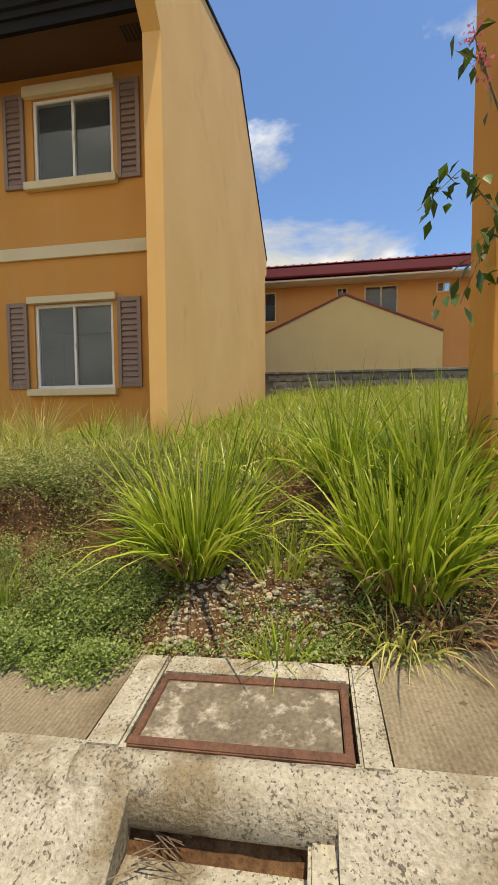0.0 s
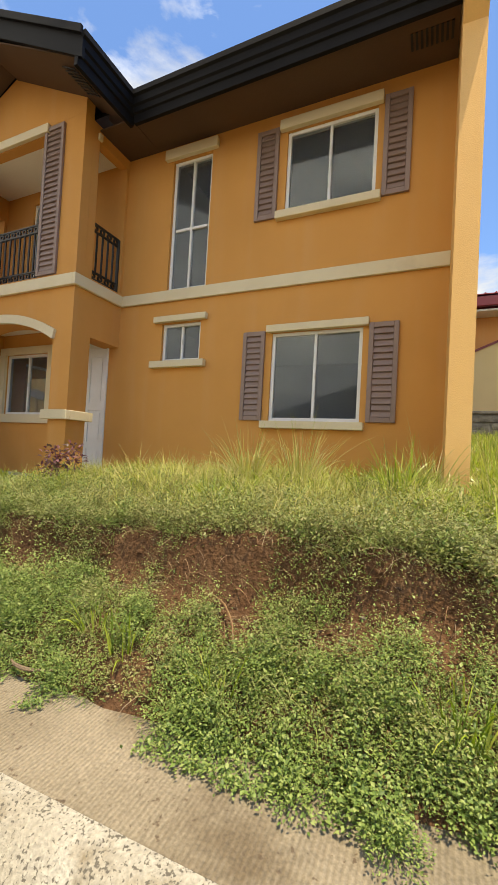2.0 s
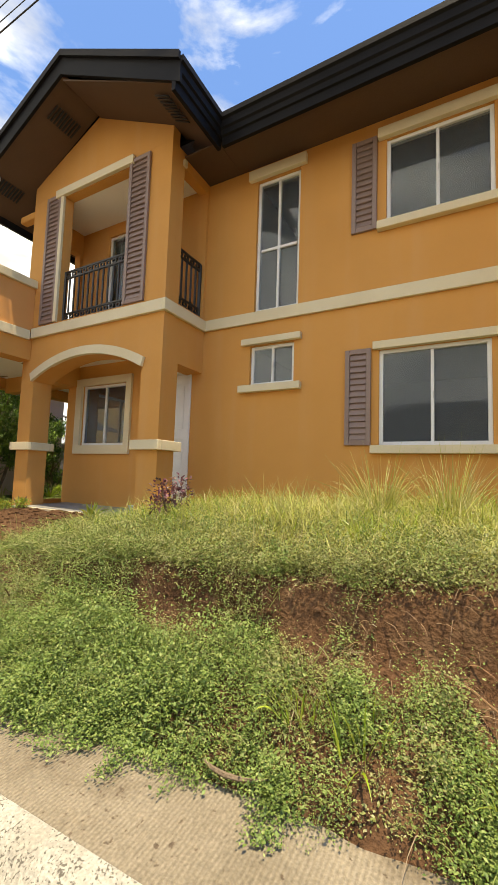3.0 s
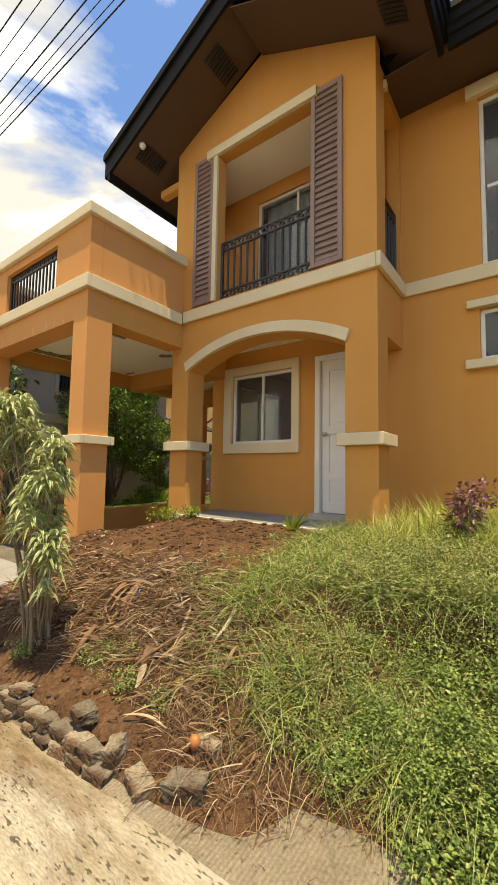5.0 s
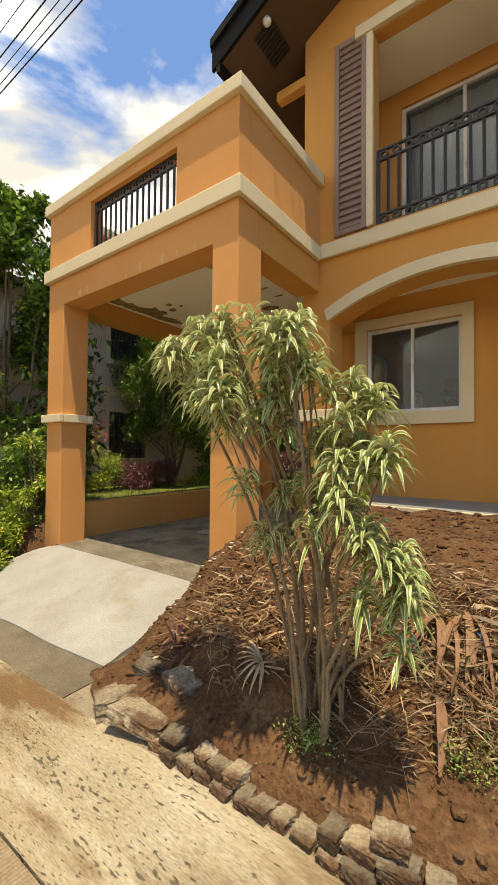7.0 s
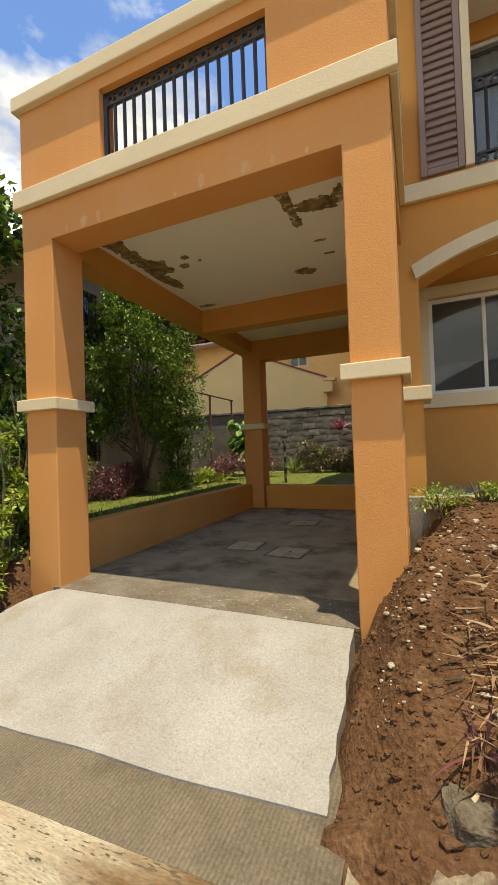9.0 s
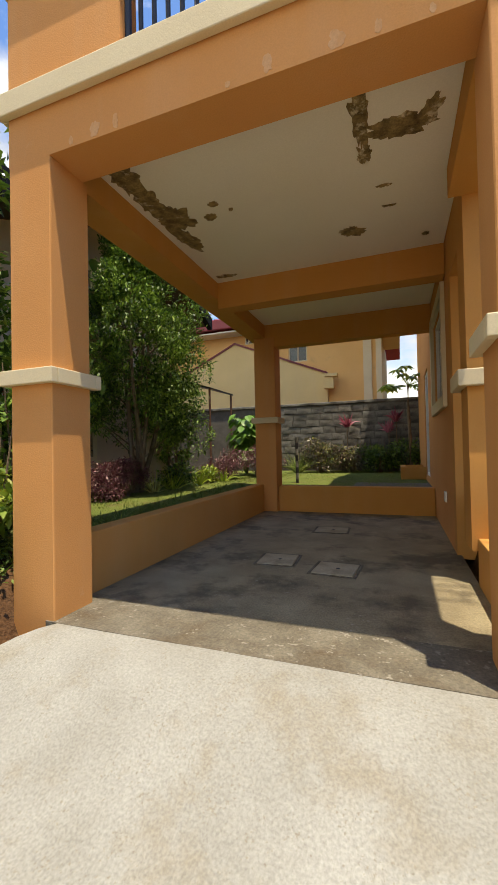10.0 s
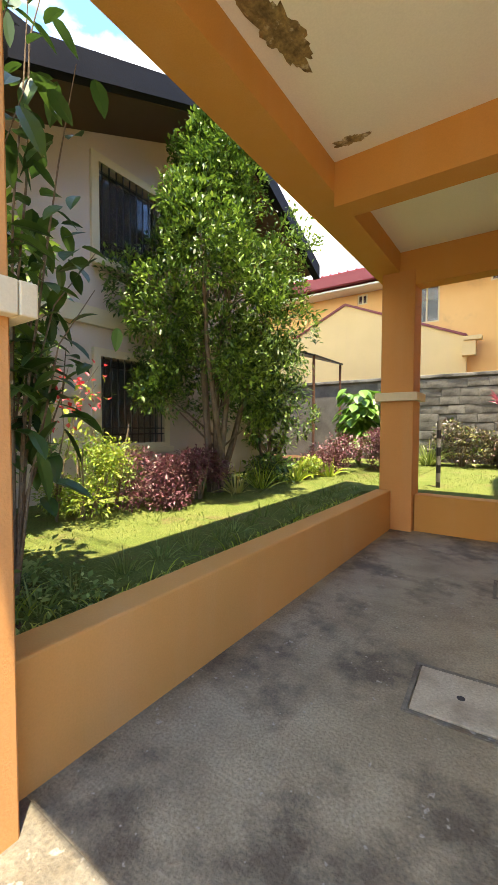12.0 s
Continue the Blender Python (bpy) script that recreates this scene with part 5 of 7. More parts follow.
field("wild_grass", -1.5, 6.0, 3.6, 12.4, 8000, 0.55, 0.010, DRYGRASS, "straw-coloured grass among the tall green", thin=-0.3, k=6.0)
field("wild_grass", 1.2, 9.0, 1.8, 4.0, 2500, 0.5, 0.011, GRASS, "tall grass beside the neighbouring column", thin=-0.4, k=8.0)

tuft((-0.72, 2.30, land(-0.72, 2.30)), 520, 1.05, GRASS, "large bright green tufted grass clump on the bank", 0.017, lean=0.40, droop=0.38, r=0.17)
tuft((0.48, 2.22, land(0.48, 2.22)), 560, 1.05, GRASS, "large bright green tufted grass clump beside the orange column", 0.017, lean=0.30, droop=0.38, r=0.25)
tuft((0.20, 2.95, land(0.20, 2.95)), 320, 1.1, GRASS, "tall green grass clump behind the others", 0.012)
tuft((0.75, 2.75, land(0.75, 2.75)), 420, 1.2, GRASS, "tall green grass clump at the column's foot", 0.013, r=0.2)
tuft((-0.20, 2.25, land(-0.20, 2.25)), 90, 0.45, GRASS, "small green grass tuft on the bank", 0.009)
tuft((-0.16, 1.80, land(-0.16, 1.80)), 90, 0.30, GRASS, "small green grass tuft behind the drain lid", 0.008)
tuft((0.42, 1.90, land(0.42, 1.90)), 90, 0.40, DRYGRASS, "drooping half-dry grass tuft beside the footpath", 0.010, 0.8, 0.9)
tuft((0.62, 1.98, land(0.62, 1.98)), 70, 0.42, STRAW, "collapsed dry grass tuft beside the footpath", 0.010, 0.9, 0.9)
for x, y, n, L, m, lab in ((-1.75, 1.95, 45, 0.34, GRASS, "small green grass tuft among weeds"), (-2.75, 1.90, 26, 0.36, GRASS, "thin green grass tuft among weeds"),
                           (-3.30, 1.92, 22, 0.30, GRASS, "thin green grass tuft among weeds"), (-3.05, 4.0, 220, 0.95, DRYGRASS, "pale straw-coloured grass clump before the wall"),
                           (-3.65, 4.1, 220, 0.85, DRYGRASS, "pale straw-coloured grass clump before the wall"), (-2.1, 3.6, 90, 0.65, GRASS, "green grass clump before the firewall"),
                           (-1.9, 3.9, 70, 0.8, DRYGRASS, "seeding grass clump at the firewall"), (-4.6, 4.1, 120, 0.55, DRYGRASS, "pale grass clump on the bank top"), (-3.62, 2.0, 30, 0.26, GRASS, "thin green grass tuft among weeds")):
    tuft((x, y, land(x, y)), n, L, m, lab, 0.006 if m is DRYGRASS else 0.009, 0.35, 0.4, 0.1)

# pebbles and crumbs of earth
def crumbs(name, x0, x1, y0, y1, n, r0, r1, mat, label, k=0.0):
    bm = bmesh.new()
    rnd = random.Random(int(k * 10) + n)
    bmesh.ops.create_icosphere(bm, subdivisions=1, radius=1.0)
    unit_v = [v.co.copy() for v in bm.verts]
    unit_f = [[v.index for v in f.verts] for f in bm.faces]
    bm.free()
    V, F = [], []
    for _ in range(n):
        x, y = rnd.uniform(x0, x1), rnd.uniform(y0, y1)
        r = rnd.uniform(r0, r1) * (0.4 + rnd.random() ** 3)
        z, o = land(x, y), len(V)
        sx, sy, sz = rnd.uniform(0.7, 1.4), rnd.uniform(0.7, 1.4), rnd.uniform(0.4, 0.8)
        for v in unit_v:
            j = rnd.uniform(0.8, 1.15) * r
            V.append((x + v.x * j * sx, y + v.y * j * sy, z + v.z * j * sz + r * 0.2))
        F += [[o + i for i in f] for f in unit_f]
    return stuff(name, raw(name, V, F, mat), label, "rubble")


crumbs("gravel", -0.75, 0.15, 1.74, 2.4, 1900, 0.004, 0.019, GRAVELC, "grey gravel and stones on the eroded bank", 1)
crumbs("earth_clods", -6.0, -1.7, 1.7, 2.6, 700, 0.006, 0.026, SOIL, "crumbled red-brown clods on the bank", 2)
crumbs("gravel", -9.55, -8.9, 1.8, 3.4, 260, 0.005, 0.02, GRAVELC, "small stones in the soil beside the driveway", 6)
crumbs("earth_clods", -9.5, -6.2, 1.35, 4.0, 2200, 0.006, 0.028, SOIL, "crumbled red-brown clods on the mound", 3)
crumbs("earth_clods", -9.66, -8.8, 1.55, 3.6, 1500, 0.005, 0.018, SOIL, "crumbled soil clods along the driveway edge", 7)
crumbs("gravel", -9.4, -6.3, 1.35, 3.9, 320, 0.004, 0.016, STONE, "small pale stones on the mound", 4)
crumbs("gravel", -1.8, -2.6, 2.1, 2.4, 60, 0.006, 0.02, STONE, "small pale stones in the earth face", 5)

# ---- the soil mound: litter, grass, edging stones, the variegated shrub ----
def on_mound(x, y):
    return (x < -5.6) & (y > 1.45)


field("wild_grass", -6.9, -5.5, 1.75, 4.2, 5600, 0.34, 0.0036, MOUNDGRASS, "tangled green grass over the mound", thin=-0.25, k=21.0, lean=0.8, droop=0.9, seg=4)
field("dry_grass", -6.7, -5.3, 1.34, 1.85, 1500, 0.16, 0.0035, STRAW, "flattened dry straw grass at the mound's foot", thin=-0.3, k=23.0, lean=1.4, droop=0.8)
field("wild_grass", -6.8, -5.0, 1.75, 4.2, 8200, 0.30, 0.0034, MOUNDGRASS, "fine tangled green grass over the mound's shoulder", thin=-0.35, k=22.0, lean=0.9, droop=0.9, seg=4)
field("dry_grass", -6.5, -4.8, 1.45, 2.2, 2200, 0.15, 0.0035, STRAW, "bleached hay lying over the footpath's edge", thin=-0.2, k=24.0, lean=1.5, droop=0.8)
weeds("ground_cover", -7.0, -5.2, 1.9, 4.3, 1700, 8, 0.015, 0.11, WEEDDRY, "small-leaved olive weeds over the mound's shoulder", -0.1, 25.0)
weeds("ground_cover", -7.6, -6.6, 1.5, 3.6, 380, 8, 0.016, 0.06, WEED, "sparse green seedlings in the soil", 0.05, 27.0)


def litter(name, x0, x1, y0, y1, n, length, width, label, k, flat=0.25):
    x, y = rng.normal((x0 + x1) / 2, (x1 - x0) / 4, n), rng.normal((y0 + y1) / 2, (y1 - y0) / 4, n)
    ok = (y > 1.60 + 0.22 * lump(x, x, 2.1, k) - 0.12 * (x > -6.9)) & (y < 4.0) & (x > -9.2)
    x, y = x[ok], y[ok]
    m = len(x)
    way = rng.normal(0, 1, (m, 3))
    way[:, 2] = np.abs(rng.normal(0.05, flat * 0.5, m))
    L = length * rng.uniform(0.3, 1.5, m)
    base = np.stack([x, y, lands(x, y) + rng.uniform(0.004, 0.05, m)], -1)
    me = blades(name, base, way, L, width * rng.uniform(0.4, 1.8, m), STRAW, rng.uniform(-0.25, 0.5, m), 4)
    return stuff(name, me, label, "leaf litter")


litter("leaf_litter", -8.7, -6.4, 1.6, 2.5, 3400, 0.10, 0.007, "heap of dry brown leaf strips and stalks", 1)
litter("leaf_litter", -8.0, -7.0, 1.75, 2.35, 260, 0.12, 0.018, "broad curled dry leaves on the heap", 2, 0.5)
litter("leaf_litter", -8.1, -6.6, 1.55, 2.4, 3600, 0.13, 0.0032, "fine pale straw spread over the heap", 5)
litter("leaf_litter", -9.4, -8.1, 1.55, 2.3, 1300, 0.11, 0.008, "dark rotting leaves by the shrub's foot", 3)
litter("leaf_litter", -7.1, -6.3, 1.5, 2.0, 700, 0.13, 0.0045, "dry straw at the mound's foot", 4)
for x, y, a, L in ((-7.25, 2.05, 20, 0.62), (-7.45, 1.80, -25, 0.5), (-6.95, 1.88, 60, 0.45), (-7.10, 1.70, 5, 0.48)):
    q = []
    for k in range(6):
        t = k / 5 - 0.5
        px, py = x + math.cos(radians(a)) * t * L, y + math.sin(radians(a)) * t * L
        q.append((px, py + 0.05 * math.sin(t * 4), land(px, py) + 0.045))
    tagged(new("dry_stalk", finish(pipe(q, [0.005, 0.007, 0.007, 0.006, 0.005, 0.003], 6), "dry_stalk", STRAW)), "long pale dry stalk lying on the litter heap", "dry stalk", "dry stalks")
q = [(-3.05 + 0.07 * k, 2.32 - 0.02 * k - 0.012 * k * k, land(-3.05 + 0.07 * k, 2.32 - 0.03 * k) + 0.06) for k in range(6)]
tagged(new("dry_twig", finish(pipe(q, [0.005, 0.006, 0.006, 0.005, 0.004, 0.003], 6), "dry_twig", STRAW)), "bent pale dry twig on the earth bank", "twig")
q = [(-3.92 + 0.06 * k, 1.70 - 0.03 * k + 0.008 * k * k, land(-3.92, 1.70) + 0.07 + 0.0 * k) for k in range(6)]
tagged(new("fallen_frond", finish(pipe(q, [0.004, 0.009, 0.011, 0.009, 0.006, 0.003], 6), "fallen_frond", BARK)), "brown dry curled frond lying on the footpath", "dry leaf")


def dry_leaf(points, width, mat, label, lift=0.05, fold=0.3, name="dry_leaf"):
    """A long dead leaf: a folded, tapering ribbon that lies on the soil and curls up between its ends."""
    (xa, ya), (xb, yb) = points
    n = 9
    d = Vector((xb - xa, yb - ya, 0))
    side = Vector((-d.y, d.x, 0)).normalized()
    V, Fc = [], []
    for k in range(n):
        t = k / (n - 1)
        x, y = xa + d.x * t, ya + d.y * t
        c = Vector((x, y, land(x, y) + 0.035 + lift * math.sin(math.pi * t))) + side * 0.05 * d.length * math.sin(math.pi * t)
        w = width * 0.5 * (0.25 + 0.75 * math.sin(math.pi * min(1, 0.1 + t * 0.9)))
        up = Vector((0, 0, fold * w))
        V += [c - side * w + up, c, c + side * w + up, c - Vector((0, 0, 0.003))]
        if k:
            o = 4 * k
            Fc += [(o - 4, o - 3, o + 1, o), (o - 3, o - 2, o + 2, o + 1), (o - 4, o, o + 3, o - 1), (o - 1, o + 3, o + 2, o - 2)]
    return tagged(new(name, raw(name, [tuple(v) for v in V], Fc, mat)), label, "dry leaf", "dead leaves on the heap")


REDLEAF = leafy("red_brown_dead_leaf", [(0.21, 0.095, 0.05), (0.27, 0.145, 0.075), (0.16, 0.07, 0.038)], 0.7, 0.15, True)
PALELEAF = leafy("bleached_dead_leaf", [(0.44, 0.35, 0.22), (0.36, 0.27, 0.16), (0.48, 0.40, 0.28)], 0.7, 0.15, True)
rl = random.Random(41)
for k in range(12):
    fx, fy = -7.68 + rl.gauss(0, 0.05), 2.12 + rl.gauss(0, 0.03)
    a, L = radians(rl.uniform(-125, -60)), rl.uniform(0.14, 0.40)
    dry_leaf(((fx, fy), (fx + math.cos(a) * L, fy + math.sin(a) * L)), rl.uniform(0.016, 0.042), REDLEAF, "long red-brown dead leaf on the litter heap", rl.uniform(0.02, 0.10))
dry_leaf(((-7.66, 1.80), (-7.61, 1.57)), 0.04, REDLEAF, "long red-brown dead leaf on the litter heap")
for pts, w, lab in ((((-7.36, 2.12), (-7.10, 2.03)), 0.022, "pale bleached leaf strip on the litter heap"), (((-7.28, 1.98), (-7.16, 2.06)), 0.035, "pale curled leaf on the litter heap"),
                    (((-7.02, 2.06), (-6.93, 1.82)), 0.022, "pale bleached leaf strip on the litter heap"), (((-7.48, 1.66), (-7.20, 1.68)), 0.02, "pale bleached leaf strip on the litter heap"),
                    (((-7.14, 1.70), (-6.76, 1.80)), 0.03, "pale bleached leaf strip on the litter heap"), (((-7.28, 1.84), (-6.98, 1.78)), 0.018, "pale bleached leaf strip on the litter heap"),
                    (((-6.73, 2.17), (-6.69, 1.88)), 0.024, "pale bleached leaf strip at the grass edge"), (((-7.03, 1.70), (-6.98, 1.60)), 0.04, "short bleached leaf on the soil"),
                    (((-7.30, 1.93), (-7.05, 1.90)), 0.014, "thin bleached stalk on the litter heap"), (((-6.95, 1.95), (-6.70, 1.98)), 0.016, "thin bleached stalk on the litter heap"),
                    (((-6.90, 1.46), (-6.62, 1.50)), 0.022, "pale bleached leaf strip on the soil")):
    dry_leaf(pts, w, PALELEAF, lab, 0.015)
for k in range(9):
    a = radians(150 + 18 * k)
    dry_leaf(((-8.50, 1.72), (-8.50 + math.cos(a) * 0.16, 1.72 + math.sin(a) * 0.13)), 0.02, PALELEAF, "pale dead leaf of a fan by the shrub's foot", 0.02)
dry_leaf(((-7.09, 1.80), (-7.04, 1.68)), 0.045, REDLEAF, "short red-brown dead leaf on the soil", 0.02)
dry_leaf(((-6.80, 1.70), (-6.71, 1.69)), 0.06, leafy("yellow_dead_leaf", [(0.46, 0.33, 0.12), (0.42, 0.29, 0.10)], 0.6, 0.2), "yellow fallen leaf on the soil", 0.015)
dry_leaf(((-7.56, 2.05), (-7.50, 2.00)), 0.035, plain("blue_film", (0.08, 0.28, 0.5), 0.3), "scrap of blue plastic wrapper on the litter heap", 0.03, 0.5, "plastic_wrapper")
for x, y, r, n in ((-7.51, 1.68, 0.10, 70), (-7.29, 1.69, 0.13, 80), (-7.07, 1.60, 0.05, 40), (-6.79, 1.61, 0.07, 40), (-7.12, 2.27, 0.14, 80), (-8.12, 1.52, 0.08, 50)):
    weeds("green_seedlings", x - r, x + r, y - r * 0.7, y + r * 0.7, n, 9, 0.013, 0.09, WEED, "small clump of fresh green seedlings in the soil", -0.6, 71.0, 0.0)
tuft((-9.15, 1.72, land(-9.15, 1.72)), 30, 0.22, PURPLE, "dark spiky dying rosette at the driveway corner", 0.014, 1.2, 0.4, 0.02, "spiky_plant")


tw = bmesh.new()
rt = random.Random(31)
for k in range(16):
    a = rt.uniform(-0.9, 1.0)
    c = Vector((-0.46 + rt.gauss(0, 0.05), 1.06 + rt.gauss(0, 0.03), street(-0.4) - 0.185 + rt.uniform(0, 0.025)))
    d = Vector((math.cos(a), math.sin(a) * 0.6, rt.uniform(-0.1, 0.1))) * rt.uniform(0.03, 0.075)
    tube(tw, c - d, c + d, 0.0025, 5, 0.0012)
solid("drain_twigs", tw, BARK, "small heap of dry twigs caught in the drain slot", "twigs", kind="stuff")


def boulder(name, at, size, turn, label, group="edging stones", seed=0, mat=None):
    """A broken block: a squared lump with knocked-off corners, chipped arrises and a rough skin."""
    rnd = random.Random(seed)
    bm = bmesh.new()
    bmesh.ops.create_cube(bm, size=1.0)
    for v in bm.verts:
        v.co += Vector((rnd.uniform(-1, 1), rnd.uniform(-1, 1), rnd.uniform(-1, 0.6))) * 0.09
    bmesh.ops.subdivide_edges(bm, edges=bm.edges[:], cuts=6, use_grid_fill=True)
    o = Vector((seed * 1.7, seed * 0.3, 0))
    mean = (size[0] * size[1] * size[2]) ** (1 / 3)
    for v in bm.verts:
        c = v.co.copy()
        edge = sum(1 for q in c if abs(q) > 0.40)
        worn = 0.10 * max(0.0, c.length - 0.66)
        if edge > 1:
            worn += 0.30 * max(0.0, noise.noise(c * 2.6 + o))
        p = Vector((c.x * size[0], c.y * size[1], c.z * size[2])) * (1 - worn)
        n = c.normalized()
        p += n * mean * (0.055 * noise.noise(c * 3.1 + o) + 0.05 * noise.noise(c * 8.0 + o) + 0.025 * rnd.uniform(-1, 1))
        v.co = p
    ob = tagged(new(name, finish(bm, name, mat or STONE)), label, "stone", group)
    ob.location = at
    ob.rotation_euler = [radians(a) for a in turn]
    return ob


rnd = random.Random(5)
i = 0
for course in range(3):
    x = -8.85 + 0.07 * course
    while x < -6.86:
        big = ease(x, -8.2, -7.3)
        w = rnd.uniform(0.06, 0.10) + big * rnd.uniform(0.02, 0.06)
        h = rnd.uniform(0.042, 0.054) + 0.008 * big
        y = 1.30 + 0.028 * course + rnd.uniform(-0.012, 0.012) - 0.03 * math.sin((x + 9) * 1.1)
        if rnd.random() < (0.95, 0.55 + 0.4 * big, 0.05 + 0.3 * big)[course]:
            boulder("edging_stone", (x + w / 2, y, street(x) + 0.012 + (0.046 + 0.008 * big) * course), (w, rnd.uniform(0.08, 0.11), h), (rnd.uniform(-7, 7), rnd.uniform(-5, 5), rnd.uniform(-9, 9)),
                    "rough earth-stained block in the dry-laid edging", seed=i)
        x += w + rnd.uniform(0.0, 0.02)
        i += 1
boulder("edging_stone", (-7.10, 1.365, street(-7.1) + 0.15), (0.13, 0.10, 0.06), (4, 2, -10), "squared buff paving block lying on the edging", seed=80)
boulder("edging_stone", (-6.79, 1.345, street(-6.8) + 0.075), (0.085, 0.11, 0.12), (8, -8, 24), "broken buff concrete block at the end of the edging", seed=81)
boulder("edging_stone", (-6.38, 1.40, street(-6.4) + 0.06), (0.17, 0.11, 0.085), (6, -5, 22), "broken grey concrete block at the mound's end", seed=84)
boulder("edging_stone", (-6.60, 1.33, street(-6.6) + 0.03), (0.15, 0.09, 0.06), (4, 6, -20), "earth-caked block slumped on the footpath", seed=85)
boulder("edging_stone", (-6.42, 1.56, street(-6.4) + 0.13), (0.15, 0.10, 0.05), (2, 4, 5), "broken concrete block half buried in soil", seed=82)
boulder("concrete_chunk", (-9.22, 1.42, street(-9.2) + 0.06), (0.34, 0.17, 0.10), (0, -6, 62), "broken grey concrete chunk at the driveway corner", "concrete chunks", 90, STONE)
boulder("concrete_chunk", (-8.98, 1.34, street(-9.0) + 0.06), (0.30, 0.22, 0.075), (-9, 4, 10), "tilted broken concrete slab at the driveway corner", "concrete chunks", 91, STONE)
boulder("concrete_chunk", (-9.20, 1.62, street(-9.2) + 0.12), (0.22, 0.26, 0.15), (4, 8, 20), "broken concrete chunk half in the soil", "concrete chunks", 92, STONE)
boulder("concrete_chunk", (-8.90, 1.55, street(-9.0) + 0.14), (0.20, 0.16, 0.12), (4, 8, -20), "rough stone lying on the soil", "concrete chunks", 93, STONE)

fruit = bmesh.new()
bmesh.ops.create_uvsphere(fruit, u_segments=14, v_segments=10, radius=0.03, matrix=Matrix.Translation((0, 0, 0.02)) @ Matrix.Diagonal((1, 0.9, 1.1, 1)))
ob = solid("fallen_fruit", fruit, plain("orange_fruit_skin", (0.42, 0.15, 0.045), 0.5), "small orange-brown rotten fruit on the soil", "fruit", smooth=True)
ob.location = (-6.45, 1.52, land(-6.45, 1.52) + 0.02)


def dracaena():
    """The variegated drooping shrub: bare slender stems, whorls of striped hanging leaves."""
    at = Vector((-8.16, 1.60, land(-8.16, 1.60)))
    S = thing("variegated_shrub", at, "variegated shrub with striped drooping leaves on slender stems", "shrub")
    hr_ = random.Random(17)
    heads = []
    for cx, cy, cz, rx, ry, rz, k in ((-0.26, -0.22, 1.60, 0.46, 0.24, 0.27, 56), (0.22, -0.08, 1.20, 0.24, 0.22, 0.36, 30), (0.36, -0.14, 0.72, 0.18, 0.14, 0.22, 9), (-0.05, -0.12, 1.05, 0.25, 0.2, 0.2, 8)):
        for _ in range(k):
            v = Vector((hr_.gauss(0, 1), hr_.gauss(0, 1), hr_.gauss(0, 1))).normalized() * hr_.random() ** 0.4
            heads.append((cx + v.x * rx, cy + v.y * ry, cz + v.z * rz))
    feet = [(-0.06, 0.0), (0.0, -0.05), (0.06, 0.02), (0.10, -0.06), (-0.02, 0.07), (0.14, 0.05), (0.05, 0.08)]
    rnd = random.Random(3)
    base_e, way_e, L_e, D_e = [], [], [], []
    for i, hd in enumerate(heads):
        f = feet[i % len(feet)]
        q = [Vector((f[0] + (hd[0] - f[0]) * t ** 1.9, f[1] + (hd[1] - f[1]) * t ** 1.9, -0.04 + (hd[2] + 0.04) * t)) + Vector((rnd.uniform(-1, 1), rnd.uniform(-1, 1), 0)) * 0.02 * (0 < t < 1) for t in (0, 0.2, 0.4, 0.6, 0.8, 1)]
        if i % 9 == 0 or (hd[2] < 0.9 and i % 3 == 0):
            part("stem", pipe(q, [0.013, 0.012, 0.010, 0.009, 0.007, 0.004], 6), STEMC, S)
        else:
            part("twig", pipe(q[4:], [0.004, 0.0025], 5), STEMC, S)
        for k in range(26):
            a = k * 2.4 + rnd.uniform(-0.3, 0.3)
            t = k / 26
            p = Vector(hd) - Vector((0, 0, 0.10 * t))
            base_e.append(p)
            way_e.append((math.cos(a), math.sin(a), 1.3 - 1.0 * t + rnd.uniform(-0.15, 0.15)))
            L_e.append(rnd.uniform(0.09, 0.155) * (1.1 - 0.3 * abs(t - 0.5)))
            D_e.append(rnd.uniform(0.55, 1.15))
    base, way, L, D = np.array(base_e), unit(np.array(way_e)), np.array(L_e), np.array(D_e)
    n = len(base)
    side = unit(np.cross(way, np.tile((0.0, 0.0, 1.0), (n, 1))) + rng.normal(0, 0.25, (n, 3)))
    for nm, mat, wd, lift in (("foliage_margin", LEAFEDGE, 0.0205, 0.0), ("foliage", LEAFMID, 0.0095, 0.0012)):
        rows = []
        seg = 7
        for k in range(seg + 1):
            t = k / seg
            c = base + way * (L * t)[:, None] + np.array((0, 0, -1.0)) * (L * D * t ** 2.3)[:, None]
            w = wd * 0.5 * (math.sin(math.pi * min(1.0, 0.10 + 0.90 * t)) ** 0.8 if t < 1 else 0.02)
            cup = np.array((0, 0, 0.35 * w))
            rows += [c - side * w + np.array((0, 0, lift)) + cup, c + np.array((0, 0, lift)), c + side * w + np.array((0, 0, lift)) + cup]
        v = np.stack(rows, 1).reshape(-1, 3)
        m = 3 * (seg + 1)
        faces = [(o + 3 * k + e, o + 3 * k + 1 + e, o + 3 * k + 4 + e, o + 3 * k + 3 + e) for o in range(0, n * m, m) for k in range(seg) for e in (0, 1)]
        ob = new(nm, raw(nm, v.tolist(), faces, mat))
        ob.parent = S


